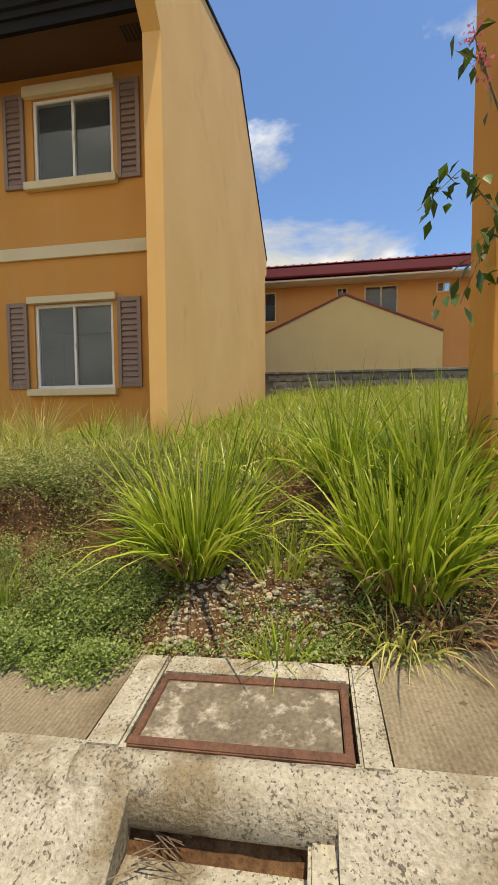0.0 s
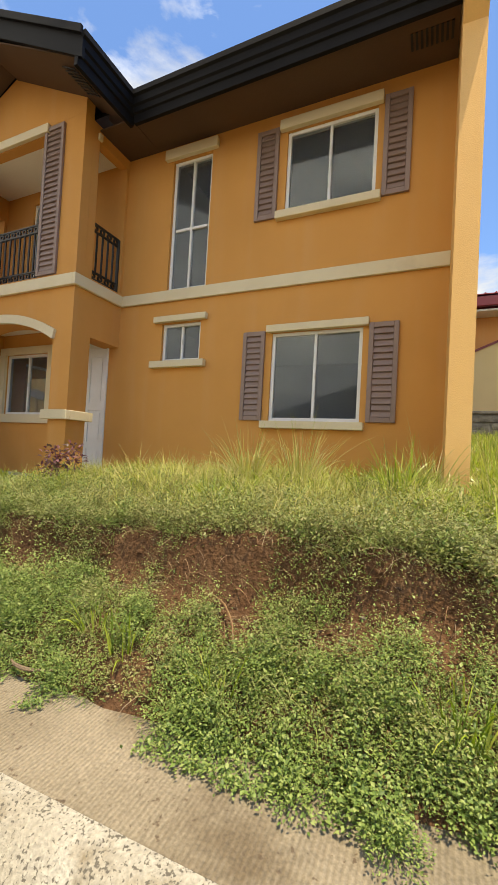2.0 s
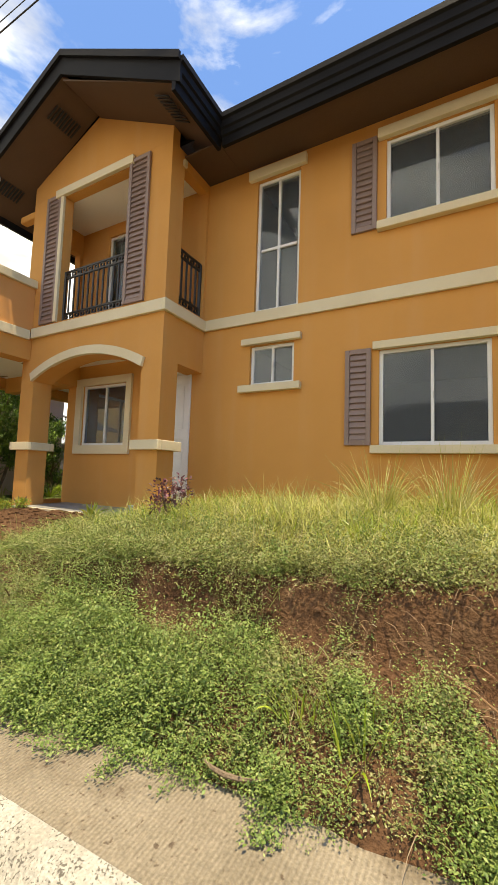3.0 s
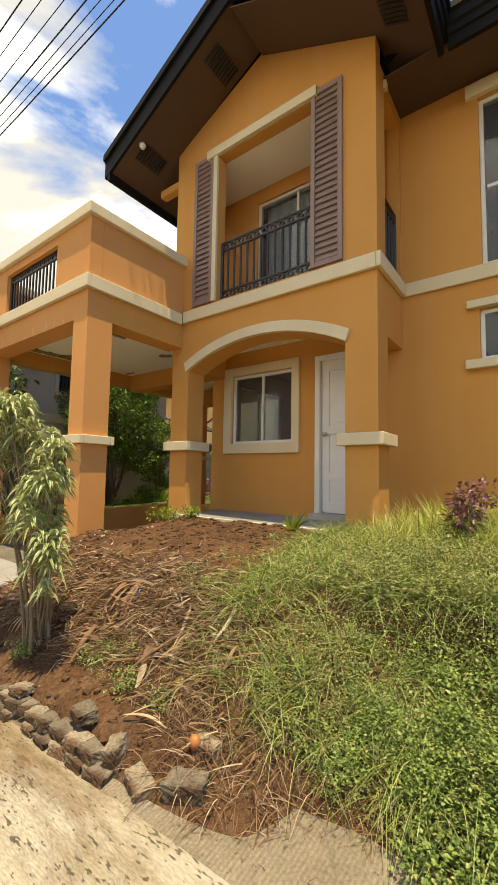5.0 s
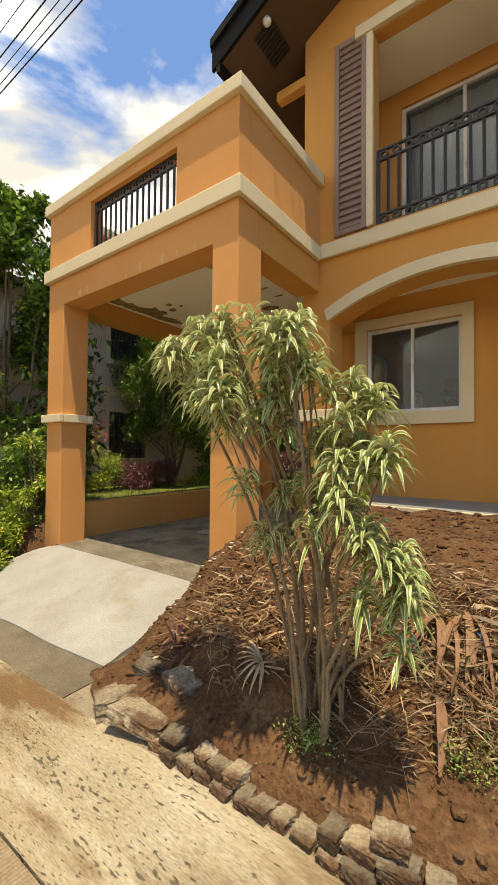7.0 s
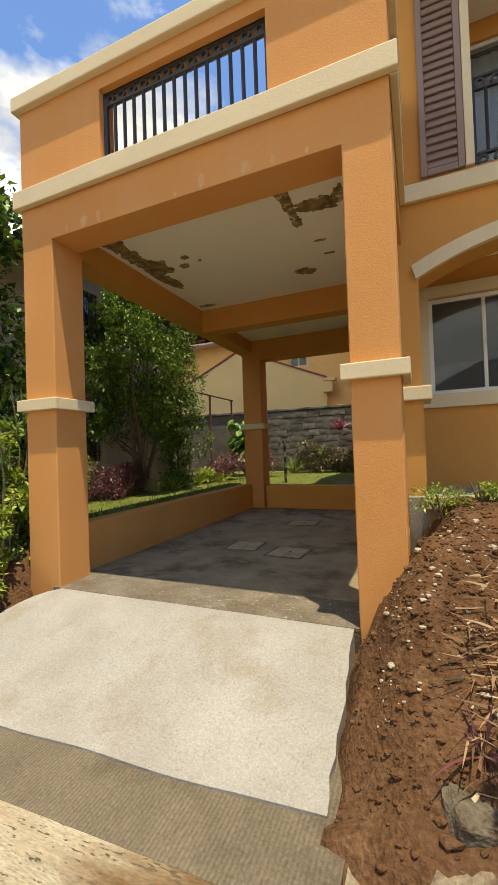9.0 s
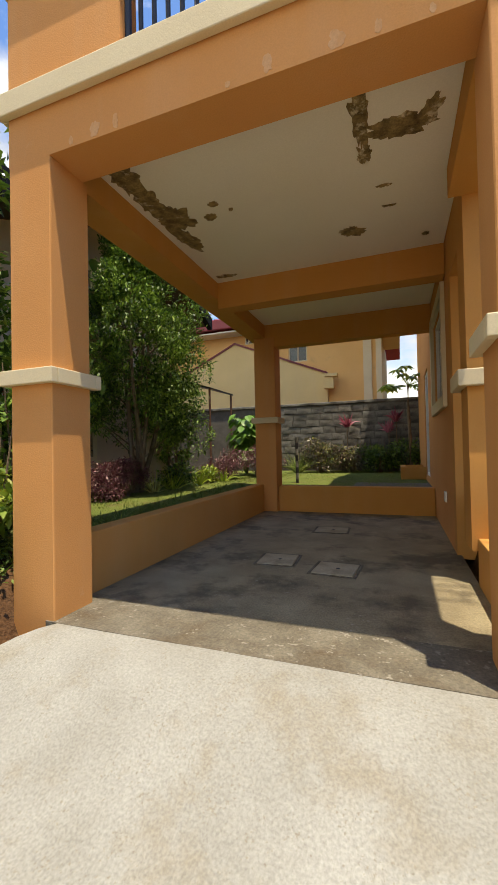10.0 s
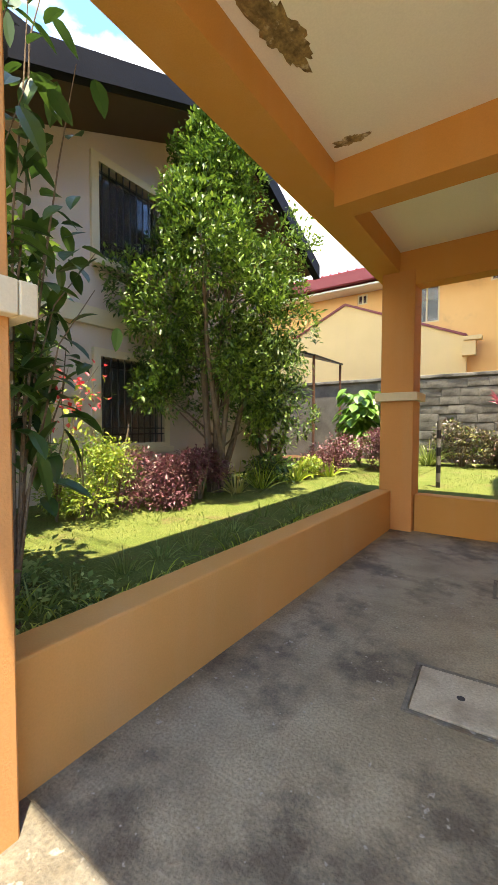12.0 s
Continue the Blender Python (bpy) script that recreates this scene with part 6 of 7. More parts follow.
dracaena()
shrub("lime_shrub", (-9.15, 3.72, land(-9.15, 3.72)), 0.26, 0.26, 700, 0.035, LIME, "small lime-yellow leafy bush at the porch corner", stems=4, group="porch bushes")
shrub("lime_shrub", (-8.85, 3.85, land(-8.85, 3.85)), 0.16, 0.20, 350, 0.035, LIME, "small lime-yellow leafy bush at the porch edge", stems=4, group="porch bushes")
tuft((-7.35, 3.92, land(-7.35, 3.92)), 26, 0.30, LIME, "small spiky yellow-green plant before the porch", 0.035, 0.5, 0.3, 0.03, "spiky_plant")
shrub("purple_weed", (-5.53, 3.37, land(-5.53, 3.37)), 0.24, 0.50, 320, 0.06, PURPLE, "small purple-leaved weed on the bank top", stems=5, group="bank weeds")

weeds("ground_cover", -16.5, -12.7, 1.65, 3.6, 2600, 8, 0.035, 0.16, WEED, "leafy green weeds beside the driveway", -0.4, 51.0)
field("wild_grass", -16.5, -12.75, 1.6, 3.4, 2500, 0.22, 0.008, GRASS, "grass verge beside the driveway", thin=-0.5, k=52.0)

# ---- the neighbouring column with its climber, beside the vacant lot ----
nc = thing("neighbour_column", (1.14, 2.83, 0.2), "orange stuccoed column of the neighbouring carport", "column")
wpart("shaft", B((1.045, 1.445, 2.63, 3.03, 0.1, 5.4), bevel=0.01), ORANGE, nc)


def climber(name, at, n, size, mat, label, spread, height, flowers=None, way=(0, 0, 0), leaves_low=0.0):
    C = thing(name, at, label, "climbing plant")
    rnd = random.Random(len(label))
    B0, W0 = [], []
    bm_pts = []
    for i in range(9):
        a = rnd.uniform(0, 2 * math.pi)
        q = [Vector((way[0] * t * t + math.cos(a) * spread * t * rnd.uniform(0.4, 1), way[1] * t * t + math.sin(a) * spread * t * rnd.uniform(0.4, 1), height * (leaves_low + (1 - leaves_low) * (i + 1) / 9) * t ** 0.7)) for t in (0, 0.25, 0.5, 0.75, 1.0)]
        part("vine", pipe(q, [0.010, 0.008, 0.006, 0.004, 0.002], 5), BARK, C)
        for k in range(n // 9):
            t = rnd.uniform(0.25, 1.0)
            j = min(3, int(t * 4))
            p = q[j].lerp(q[j + 1], t * 4 - j)
            B0.append(p + Vector((rnd.gauss(0, 1), rnd.gauss(0, 1), rnd.gauss(0, 1))) * 0.07)
            W0.append((rnd.gauss(0, 1), rnd.gauss(0, 1), rnd.uniform(-1.2, 0.4)))
    L = size * rng.uniform(0.6, 1.3, len(B0))
    ob = new("foliage", oval_leaves("foliage", np.array(B0), np.array(W0), L, L * 0.5, mat, 0.3))
    ob.parent = C
    if flowers:
        k, fm = flowers
        high = np.array(B0)[np.array(B0)[:, 2] > height * 0.55]
        pts = high[rng.integers(0, len(high), k)] + rng.normal(0, 0.05, (k, 3))
        ob = new("blossoms", leaves("blossoms", pts, rng.normal(0, 1, (k, 3)), 0.055, 0.045, fm, 0.3))
        ob.parent = C
    return C


def vine_on_column():
    C = thing("climber", (1.09, 2.55, 0.5), "climber with dark hanging leaves and pink blossom on the orange column", "climbing plant")
    rnd = random.Random(21)
    runs = (((1.08, 2.58, 0.5), (1.05, 2.57, 1.6), (1.02, 2.56, 2.5), (0.72, 2.52, 2.86), (0.48, 2.50, 2.64)), ((1.02, 2.56, 2.5), (0.98, 2.55, 3.0), (0.86, 2.52, 3.3), (0.78, 2.5, 3.5), (0.76, 2.5, 3.6)),
            ((1.02, 2.56, 2.2), (0.95, 2.52, 2.45), (0.86, 2.5, 2.5), (0.80, 2.5, 2.3), (0.72, 2.5, 2.1)), ((1.05, 2.57, 1.6), (1.0, 2.5, 1.75), (0.98, 2.48, 1.6), (0.97, 2.47, 1.4), (0.97, 2.47, 1.2)))
    o = Vector((1.0, 2.55, 0.5))
    B0, W0, F0 = [], [], []
    for i, r in enumerate(runs):
        q = [Vector(p) - o for p in r]
        part("vine", pipe(q, [0.010, 0.008, 0.006, 0.004, 0.002], 5), BARK, C)
        for k in range((46, 16, 26, 16)[i]):
            t = rnd.uniform(1.6, 4.0)
            j = min(3, int(t))
            p = q[j].lerp(q[j + 1], t - j) + Vector((rnd.gauss(0, 0.05), rnd.gauss(0, 0.05), rnd.gauss(0, 0.04)))
            B0.append(p)
            W0.append((rnd.gauss(0, 0.7), rnd.gauss(0, 0.7), rnd.uniform(-1.3, 0.1)))
        if i == 1:
            for k in range(60):
                t = rnd.uniform(2.0, 4.0)
                j = min(3, int(t))
                F0.append(q[j].lerp(q[j + 1], t - j) + Vector((rnd.gauss(0, 0.03), rnd.gauss(0, 0.03), rnd.gauss(0, 0.03))))
    L = rng.uniform(0.07, 0.13, len(B0))
    ob = new("foliage", leaves("foliage", np.array(B0), np.array(W0), L, L * 0.5, SILHOUETTE_LEAF, 0.15, 0.25))
    ob.parent = C
    ob = new("blossom", leaves("blossom", np.array(F0), rng.normal(0, 1, (len(F0), 3)), 0.03, 0.02, PINK, 0.3))
    ob.parent = C


vine_on_column()

# ---- garden beside the carport ----
def turf(x0, x1, y0, y1, label):
    xs, ys = np.linspace(x0, x1, 12), np.linspace(y0, y1, 24)
    V = [(a, b, land(a, b) + 0.012) for b in ys for a in xs]
    F = [(j * 12 + i, j * 12 + i + 1, (j + 1) * 12 + i + 1, (j + 1) * 12 + i) for j in range(23) for i in range(11)]
    return tagged(new("lawn_turf", raw("lawn_turf", V, F, TURF)), label, "lawn", kind="structure")


turf(-15.35, -12.52, 3.0, 12.5, "green turf of the side garden")
turf(-12.50, -9.62, 7.64, 12.5, "green turf behind the carport")
field("lawn", -14.3, -12.55, 3.0, 12.3, 26000, 0.055, 0.006, LAWN, "short sunlit garden lawn", "lawn", 0.5, 0.3, -1, 31.0, 2)
field("lawn", -12.55, -9.6, 7.66, 12.3, 14000, 0.055, 0.006, LAWN, "short lawn behind the carport", "lawn", 0.5, 0.3, -1, 32.0, 2)
field("lawn_edge", -12.75, -12.52, 3.1, 7.3, 1500, 0.13, 0.008, GRASS, "longer grass along the low wall", "grass", 0.5, 0.6, -1, 33.0, 3)


def tree(name, at, height, radius, clear, n, size, mat, label, trunks=4, seed=1, lumps=26, narrow=0.42):
    T = thing(name, at, label, "tree", "garden trees")
    rnd = random.Random(seed)
    cl = []
    for i in range(lumps):
        t = (i + 0.5) / lumps
        z = clear + (height - clear) * (0.06 + 0.88 * t)
        rr = radius * (1.0 - 0.58 * t ** 2.2) * (0.8 if t < 0.12 else 1.0) * rnd.uniform(0.88, 1.12)
        a = i * 2.4 + rnd.uniform(-0.5, 0.5)
        q = rnd.uniform(0.25, 0.85)
        cl.append((math.cos(a) * rr * q, math.sin(a) * rr * q, z, rr * rnd.uniform(0.24, 0.44)))
    for i in range(trunks):
        a = i * 2 * math.pi / trunks
        top = cl[int(lumps * (0.5 + 0.45 * i / trunks))]
        p0 = Vector((math.cos(a) * 0.07, math.sin(a) * 0.07, -0.05))
        q = [p0.lerp(Vector(top[:3]), t) + Vector((rnd.uniform(-1, 1), rnd.uniform(-1, 1), 0)) * 0.05 * (0 < t < 1) for t in (0, 0.2, 0.4, 0.6, 0.8, 1)]
        part("trunk", pipe(q, [0.05, 0.042, 0.034, 0.026, 0.018, 0.008], 7), BARK, T)
    limbs = bmesh.new()
    for c in cl[::2]:
        tube(limbs, (0, 0, max(clear * 0.6, c[2] - 0.7)), c[:3], 0.016, 5, 0.005)
    part("branchwork", limbs, BARK, T)
    cl = np.array(cl)
    pick = rng.integers(0, lumps, n)
    off = unit(rng.normal(0, 1, (n, 3))) * (rng.random((n, 1)) ** 0.4)
    base = cl[pick, :3] + off * cl[pick, 3:4]
    # twigs: leaves gather in sprays
    spray = rng.normal(0, 1, (n // 12 + 1, 3))
    base = base[np.arange(n) // 12 * 12 % n] + rng.normal(0, size * 0.55, (n, 3))
    way = unit(off[np.arange(n) // 12 * 12 % n]) * 0.7 + spray[np.arange(n) // 12] * 0.35 + rng.normal(0, 0.55, (n, 3)) + np.array((0, 0, 0.3))
    L = size * rng.uniform(0.65, 1.3, n)
    ob = new("crown", leaves("crown", base, way, L, L * narrow, mat, 0.2, 0.12))
    ob.parent = T
    return T


tree("garden_tree", (-14.35, 6.45, 0.62), 4.75, 1.42, 0.85, 52000, 0.072, TREELEAF, "dense upright evergreen tree with small glossy leaves", 6, 1, 46)
tree("garden_tree", (-14.9, 8.6, 0.62), 2.6, 0.9, 0.4, 5000, 0.10, TREELEAF, "dark leafy tree beneath the larger one", 3, 2, 16)
tree("street_tree", (-14.9, 3.1, 0.4), 5.9, 1.3, 1.0, 12000, 0.13, TREELEAF, "tall dark broad-leaved tree beside the carport", 4, 3, 26, 0.5)
tree("street_tree", (-17.5, 1.6, 0.2), 5.0, 1.3, 0.8, 6000, 0.13, TREELEAF, "dark broad-leaved tree further along the street", 3, 4, 20, 0.5)
climber("climber", (-13.05, 3.35, 0.6), 210, 0.16, SILHOUETTE_LEAF, "climber with large dark hanging leaves at the carport column", 0.30, 3.4, None, (0.15, 0.1, 0), 0.3)
climber("bougainvillea", (-14.45, 4.35, 0.62), 150, 0.07, LIME, "thin bush with bright red blossom", 0.42, 1.5, (120, RED), (0.1, 0, 0), 0.5)
GARDEN_BUSHES = ((-14.35, 4.55, 0.45, 0.85, 2600, 0.045, LIME, "lime-yellow leafy bush by the house wall"),
                 (-14.30, 5.30, 0.42, 0.66, 3400, 0.048, PURPLE, "purple-leaved bush by the house wall"),
                 (-14.20, 5.95, 0.42, 0.62, 3200, 0.048, PURPLE, "dark purple-leaved bush beneath the tree"),
                 (-14.55, 5.0, 0.30, 1.05, 800, 0.06, WEED, "thin green bush by the window"),
                 (-14.30, 7.60, 0.40, 0.50, 900, 0.09, TREELEAF, "dark green bush beneath the tree"),
                 (-13.95, 8.30, 0.28, 0.45, 600, 0.07, LIME, "yellow croton bush at the lawn's edge"),
                 (-13.90, 9.20, 0.55, 0.8, 3200, 0.055, PURPLE, "purple-leaved bush at the lawn's edge"),
                 (-13.30, 10.0, 0.55, 0.85, 3200, 0.055, PURPLE, "purple-leaved bush behind the carport column"),
                 (-12.15, 11.75, 0.55, 1.15, 3000, 0.075, CROTON, "dark variegated croton bush before the block wall"),
                 (-11.35, 11.8, 0.55, 1.0, 2800, 0.075, CROTON, "dark variegated croton bush before the block wall"),
                 (-10.6, 11.9, 0.50, 1.15, 2600, 0.08, TREELEAF, "dark green bush before the block wall"),
                 (-9.9, 12.0, 0.45, 1.1, 1400, 0.08, TREELEAF, "dark green bush before the block wall"),
                 (-13.0, 2.75, 0.30, 1.5, 900, 0.08, LIME, "light green leafy bush climbing beside the carport column"),
                 (-13.3, 3.3, 0.40, 1.9, 1500, 0.09, TREELEAF, "tall dark leafy bush beside the carport column"),
                 (-13.6, 2.4, 0.40, 0.8, 1200, 0.07, LIME, "light green leafy bush beside the driveway"),
                 (-14.2, 2.9, 0.5, 1.6, 1800, 0.09, WEED, "leafy green bush beneath the tree"),
                 (-12.95, 2.35, 0.28, 0.55, 700, 0.065, LIME, "light green leafy bush at the driveway's edge"),
                 (-13.35, 2.60, 0.42, 1.30, 1300, 0.08, TREELEAF, "leafy green bush beside the carport column"),
                 (-13.9, 2.1, 0.5, 1.1, 1500, 0.08, WEED, "leafy green bush at the street's edge"),
                 (-14.6, 1.7, 0.5, 0.9, 1300, 0.08, TREELEAF, "leafy green bush at the street's edge"))
for x, y, r, h, n in ((-12.55, 2.05, 0.20, 0.26, 700), (-12.80, 2.12, 0.22, 0.40, 700), (-12.70, 2.36, 0.16, 0.62, 600), (-12.95, 1.95, 0.25, 0.30, 700)):
    shrub("garden_bush", (x, y, land(x, y)), r, h, n, 0.05, LIME, "small light green leafy sprigs beside the driveway", stems=4)
shrub("garden_bush", (-12.62, 2.30, land(-12.62, 2.30)), 0.17, 0.30, 420, 0.05, LIME, "small light green leafy sprigs at the carport column's foot", stems=4)
shrub("garden_bush", (-12.78, 2.52, land(-12.78, 2.52)), 0.15, 0.95, 420, 0.055, LIME, "thin climbing green sprigs beside the carport column", stems=4)
for x, y, r, h, n, size, m, lab in GARDEN_BUSHES:
    shrub("garden_bush", (x, y, land(x, y)), r, h, n, size, m, lab)
for x, y, n, L, m, lab in ((-13.75, 8.7, 34, 0.55, LIME, "spiky yellow-green bromeliad at the lawn's edge"), (-13.95, 7.9, 34, 0.6, LIME, "spiky yellow-green plant at the lawn's edge"),
                           (-14.0, 7.0, 60, 0.7, GRASS, "strappy-leaved plant beneath the tree"), (-14.05, 6.5, 40, 0.6, DRYGRASS, "drooping strappy plant beneath the tree"),
                           (-12.72, 11.5, 200, 0.85, MOUNDGRASS, "reedy grass clump before the block wall")):
    tuft((x, y, land(x, y)), n, L, m, lab, 0.035 if m is LIME else 0.016, 0.5, 0.5, 0.06, "strappy_plant")
for k in range(16):
    y = 3.35 + 0.28 * k + rng.uniform(-0.06, 0.06)
    x = -12.86 - rng.uniform(0.0, 0.18)
    tuft((x, y, land(x, y)), 46, 0.26, LAWN if k % 3 else WEED, "dark strappy lily turf clump along the low wall", 0.008, 0.7, 0.6, 0.05, "lily_turf")
CORDY = leafy("red_cordyline_leaf", [(0.20, 0.03, 0.06), (0.34, 0.07, 0.11), (0.42, 0.16, 0.18)], 0.4, 0.25)
for x, y, h in ((-11.45, 12.1, 1.28), (-10.15, 12.1, 1.38), (-10.35, 12.2, 1.10)):
    C = tuft((x, y, land(x, y) + h), 44, 0.48, CORDY, "red-leaved cordyline on a slim stem before the block wall", 0.05, 0.6, 0.35, 0.04, "cordyline")
    part("stem", tube(bmesh.new(), (0, 0, -h - 0.03), (0, 0, 0.02), 0.016, 7, 0.012), BARK, C)


def elephant_ear():
    S = thing("elephant_ear_plant", (-13.9, 10.6, 0.65), "rounded bright green leafy plant by the block wall", "plant")
    rnd = random.Random(9)
    B0, W0, L0 = [], [], []
    for i in range(240):
        a, h = rnd.uniform(0, 6.28), rnd.uniform(0.5, 1.6)
        p = Vector((math.cos(a) * 0.45 * rnd.random(), math.sin(a) * 0.45 * rnd.random(), h))
        if i % 12 == 0:
            part("stalk", tube(bmesh.new(), (0, 0, 0), p, 0.012, 5), WEED, S)
        B0.append(p)
        W0.append((math.cos(a), math.sin(a), -0.5))
        L0.append(rnd.uniform(0.17, 0.27))
    ob = new("foliage", oval_leaves("foliage", np.array(B0), np.array(W0), np.array(L0), np.array(L0) * 0.8, BROADLEAF, 0.3))
    ob.parent = S


elephant_ear()


def papaya():
    S = thing("papaya_tree", (-9.85, 11.45, 0.7), "slim papaya tree with a spreading leafy head", "tree")
    part("trunk", pipe([(0, 0, -0.05), (0.02, 0, 0.8), (-0.01, 0, 1.6), (0, 0, 2.2)], [0.05, 0.04, 0.035, 0.03], 8), BARK, S)
    rnd = random.Random(4)
    B0, W0 = [], []
    for i in range(16):
        a = i * 2.4
        tip = Vector((math.cos(a) * 0.55, math.sin(a) * 0.55, 2.2 + rnd.uniform(-0.1, 0.4)))
        part("stalk", tube(bmesh.new(), (0, 0, 2.15), tip, 0.01, 5), WEED, S)
        for k in range(9):
            b = k / 9 * 6.28
            B0.append(tip)
            W0.append((math.cos(b), math.sin(b), -0.25))
    ob = new("foliage", leaves("foliage", np.array(B0), np.array(W0), 0.24, 0.11, GRASS, 0.1, 0.2))
    ob.parent = S


papaya()
solid("garden_path", B((-10.9, -9.6, 7.64, 9.6, 0.5, 0.642)), APRON, "grey concrete path behind the carport in shade", "path", kind="structure")
pl = thing("planter_box", (-9.85, 10.0, 0.6), "low orange planter box by the garden door", "planter")
wpart("box", pierced(-10.08, -9.60, 0.6, 0.90, 9.5, 9.6, []), ORANGE, pl)
wpart("box", B((-10.08, -9.98, 9.602, 10.6, 0.6, 0.90), (-9.98, -9.60, 10.5, 10.6, 0.6, 0.90)), ORANGE, pl)
wpart("earth", B((-9.978, -9.60, 9.602, 10.498, 0.6, 0.86)), SOIL, pl)
gp_ = thing("striped_post", (-12.02, 8.45, 0.65), "slim black and white banded metal post", "post")
for k in range(8):
    wpart("segment", tube(bmesh.new(), (-12.02, 8.45, 0.6 + 0.12 * k), (-12.02, 8.45, 0.718 + 0.12 * k), 0.03, 10), IRON if k % 2 == 0 else BLOCK, gp_)
out = thing("wall_socket", (-9.60, 5.9, 0.75), "white weatherproof socket on the side wall", "socket")
wpart("plate", B((-9.62, -9.597, 5.84, 5.96, 0.66, 0.78), bevel=0.004), WHITE, out)

# ---- details of the eaves ----
for x, y, z, ry in ((-9.85, 3.82, 6.06 + 0.5 * 0.49 - 0.045, -26.6), (-6.22, 3.82, 6.06 + 0.5 * 0.32 - 0.05, 26.6)):
    v = thing("soffit_vent", (x, y, z), "slatted vent let into the brown soffit", "vent", "soffit vents")
    v.rotation_euler.y = radians(ry)
    for k in range(9):
        part("slat", B((-0.13, 0.13, -0.20 + 0.05 * k, -0.175 + 0.05 * k, -0.012, 0.0)), BLACKP, v)
for x, ry in ((-8.45, -26.6), (-7.58, 26.6)):
    v = thing("soffit_vent", (x, 3.82, 6.06 + 0.5 * (2.28 - abs(x + 8.02)) - 0.05), "slatted vent let into the brown soffit", "vent", "soffit vents")
    v.rotation_euler.y = radians(ry)
    for k in range(9):
        part("slat", B((-0.13, 0.13, -0.20 + 0.05 * k, -0.175 + 0.05 * k, -0.012, 0.0)), BLACKP, v)
v = thing("soffit_vent", (-2.05, 4.72, 6.044), "slatted vent let into the brown soffit", "vent", "soffit vents")
for k in range(9):
    part("slat", B((-0.22 + 0.05 * k, -0.195 + 0.05 * k, -0.10, 0.10, -0.01, 0.0)), BLACKP, v)
lamp = thing("eave_lamp", (-9.78, 3.60, 6.29), "small round white lamp under the gable eave", "lamp")
bm = bmesh.new()
bmesh.ops.create_uvsphere(bm, u_segments=14, v_segments=8, radius=0.05)
part("globe", bm, WHITE, lamp, "", True)
part("base", tube(bmesh.new(), (0, 0, 0.02), (0, 0, 0.06), 0.04, 12), STEEL, lamp)

# peeled patches on the carport ceiling
PATCHES = ((-12.13, 3.25, 0.11, 0.30, 5), (-12.14, 3.65, 0.11, 0.30, 3), (-12.05, 3.95, 0.17, 0.20, 0), (-12.12, 4.30, 0.09, 0.26, -8), (-11.62, 3.85, 0.045, 0.035, 0), (-11.73, 4.02, 0.06, 0.05, 20),
           (-10.31, 3.36, 0.055, 0.34, 0), (-10.06, 3.55, 0.24, 0.10, 6), (-10.30, 3.74, 0.05, 0.10, 0), (-9.86, 3.47, 0.06, 0.11, 10), (-10.50, 4.80, 0.13, 0.085, 25), (-10.18, 4.16, 0.06, 0.014, 3),
           (-10.14, 4.47, 0.06, 0.010, 4), (-9.80, 5.12, 0.035, 0.025, 0), (-12.1, 5.25, 0.12, 0.04, 10), (-11.5, 3.98, 0.02, 0.02, 0))
for i, (x, y, a, b, turn) in enumerate(PATCHES):
    bm = bmesh.new()
    rnd = random.Random(i)
    n = 56
    outer, inner = [], []
    for k in range(n):
        t = 2 * math.pi * k / n
        j = 1 + 0.5 * noise.noise(Vector((math.cos(t) * 2.1, math.sin(t) * 2.1, i * 3.7))) + 0.3 * noise.noise(Vector((math.cos(t) * 6, math.sin(t) * 6, i * 2.9))) + rnd.uniform(-0.08, 0.08)
        c, s = math.cos(radians(turn)), math.sin(radians(turn))
        px, py = math.cos(t) * a * j, math.sin(t) * b * j
        outer.append(bm.verts.new((x + px * c - py * s, y + px * s + py * c, 3.5295)))
        inner.append(bm.verts.new((x + (px * c - py * s) * 0.8, y + (px * s + py * c) * 0.8, 3.522 - rnd.uniform(0, 0.008))))
    mid = bm.verts.new((x, y, 3.520))
    for k in range(n):
        bm.faces.new((outer[k], outer[(k + 1) % n], inner[(k + 1) % n], inner[k]))
        bm.faces.new((inner[k], inner[(k + 1) % n], mid))
    solid("ceiling_patch", bm, MOULD, "peeled brown damp patch on the carport ceiling", "damp patch", kind="structure")

# bleached drips of paint along the lower edge of the carport's front beam
SCUFF = surf("bleached_peach_paint", (0.69, 0.40, 0.22), (0.64, 0.33, 0.14), 14.0, 0.9, 0.2, 90, fine=0.1)
rnd = random.Random(77)
for i, (x, w, h) in enumerate(((-12.05, 0.05, 0.06), (-11.86, 0.09, 0.10), (-11.70, 0.06, 0.09), (-10.95, 0.04, 0.04), (-10.72, 0.07, 0.11), (-10.36, 0.12, 0.09), (-10.16, 0.05, 0.07), (-9.92, 0.04, 0.05))):
    bm = bmesh.new()
    z0, ring_v = 3.312, []
    for k in range(18):
        t = 2 * math.pi * k / 18
        j = 1 + 0.5 * noise.noise(Vector((math.cos(t) * 2, math.sin(t) * 2, i * 2.3)))
        ring_v.append(bm.verts.new((x + math.cos(t) * w * 0.36 * j, 2.6275, z0 + h * 0.5 + max(-0.5, math.sin(t) * 0.5 * j) * h)))
    f = bm.faces.new(ring_v)
    ext = bmesh.ops.extrude_face_region(bm, geom=[f])
    for v in ext["geom"]:
        if isinstance(v, bmesh.types.BMVert):
            v.co.y += 0.004
    solid("paint_scuff", bm, SCUFF, "bleached flaking paint patch on the carport beam", "paint patch", kind="structure")

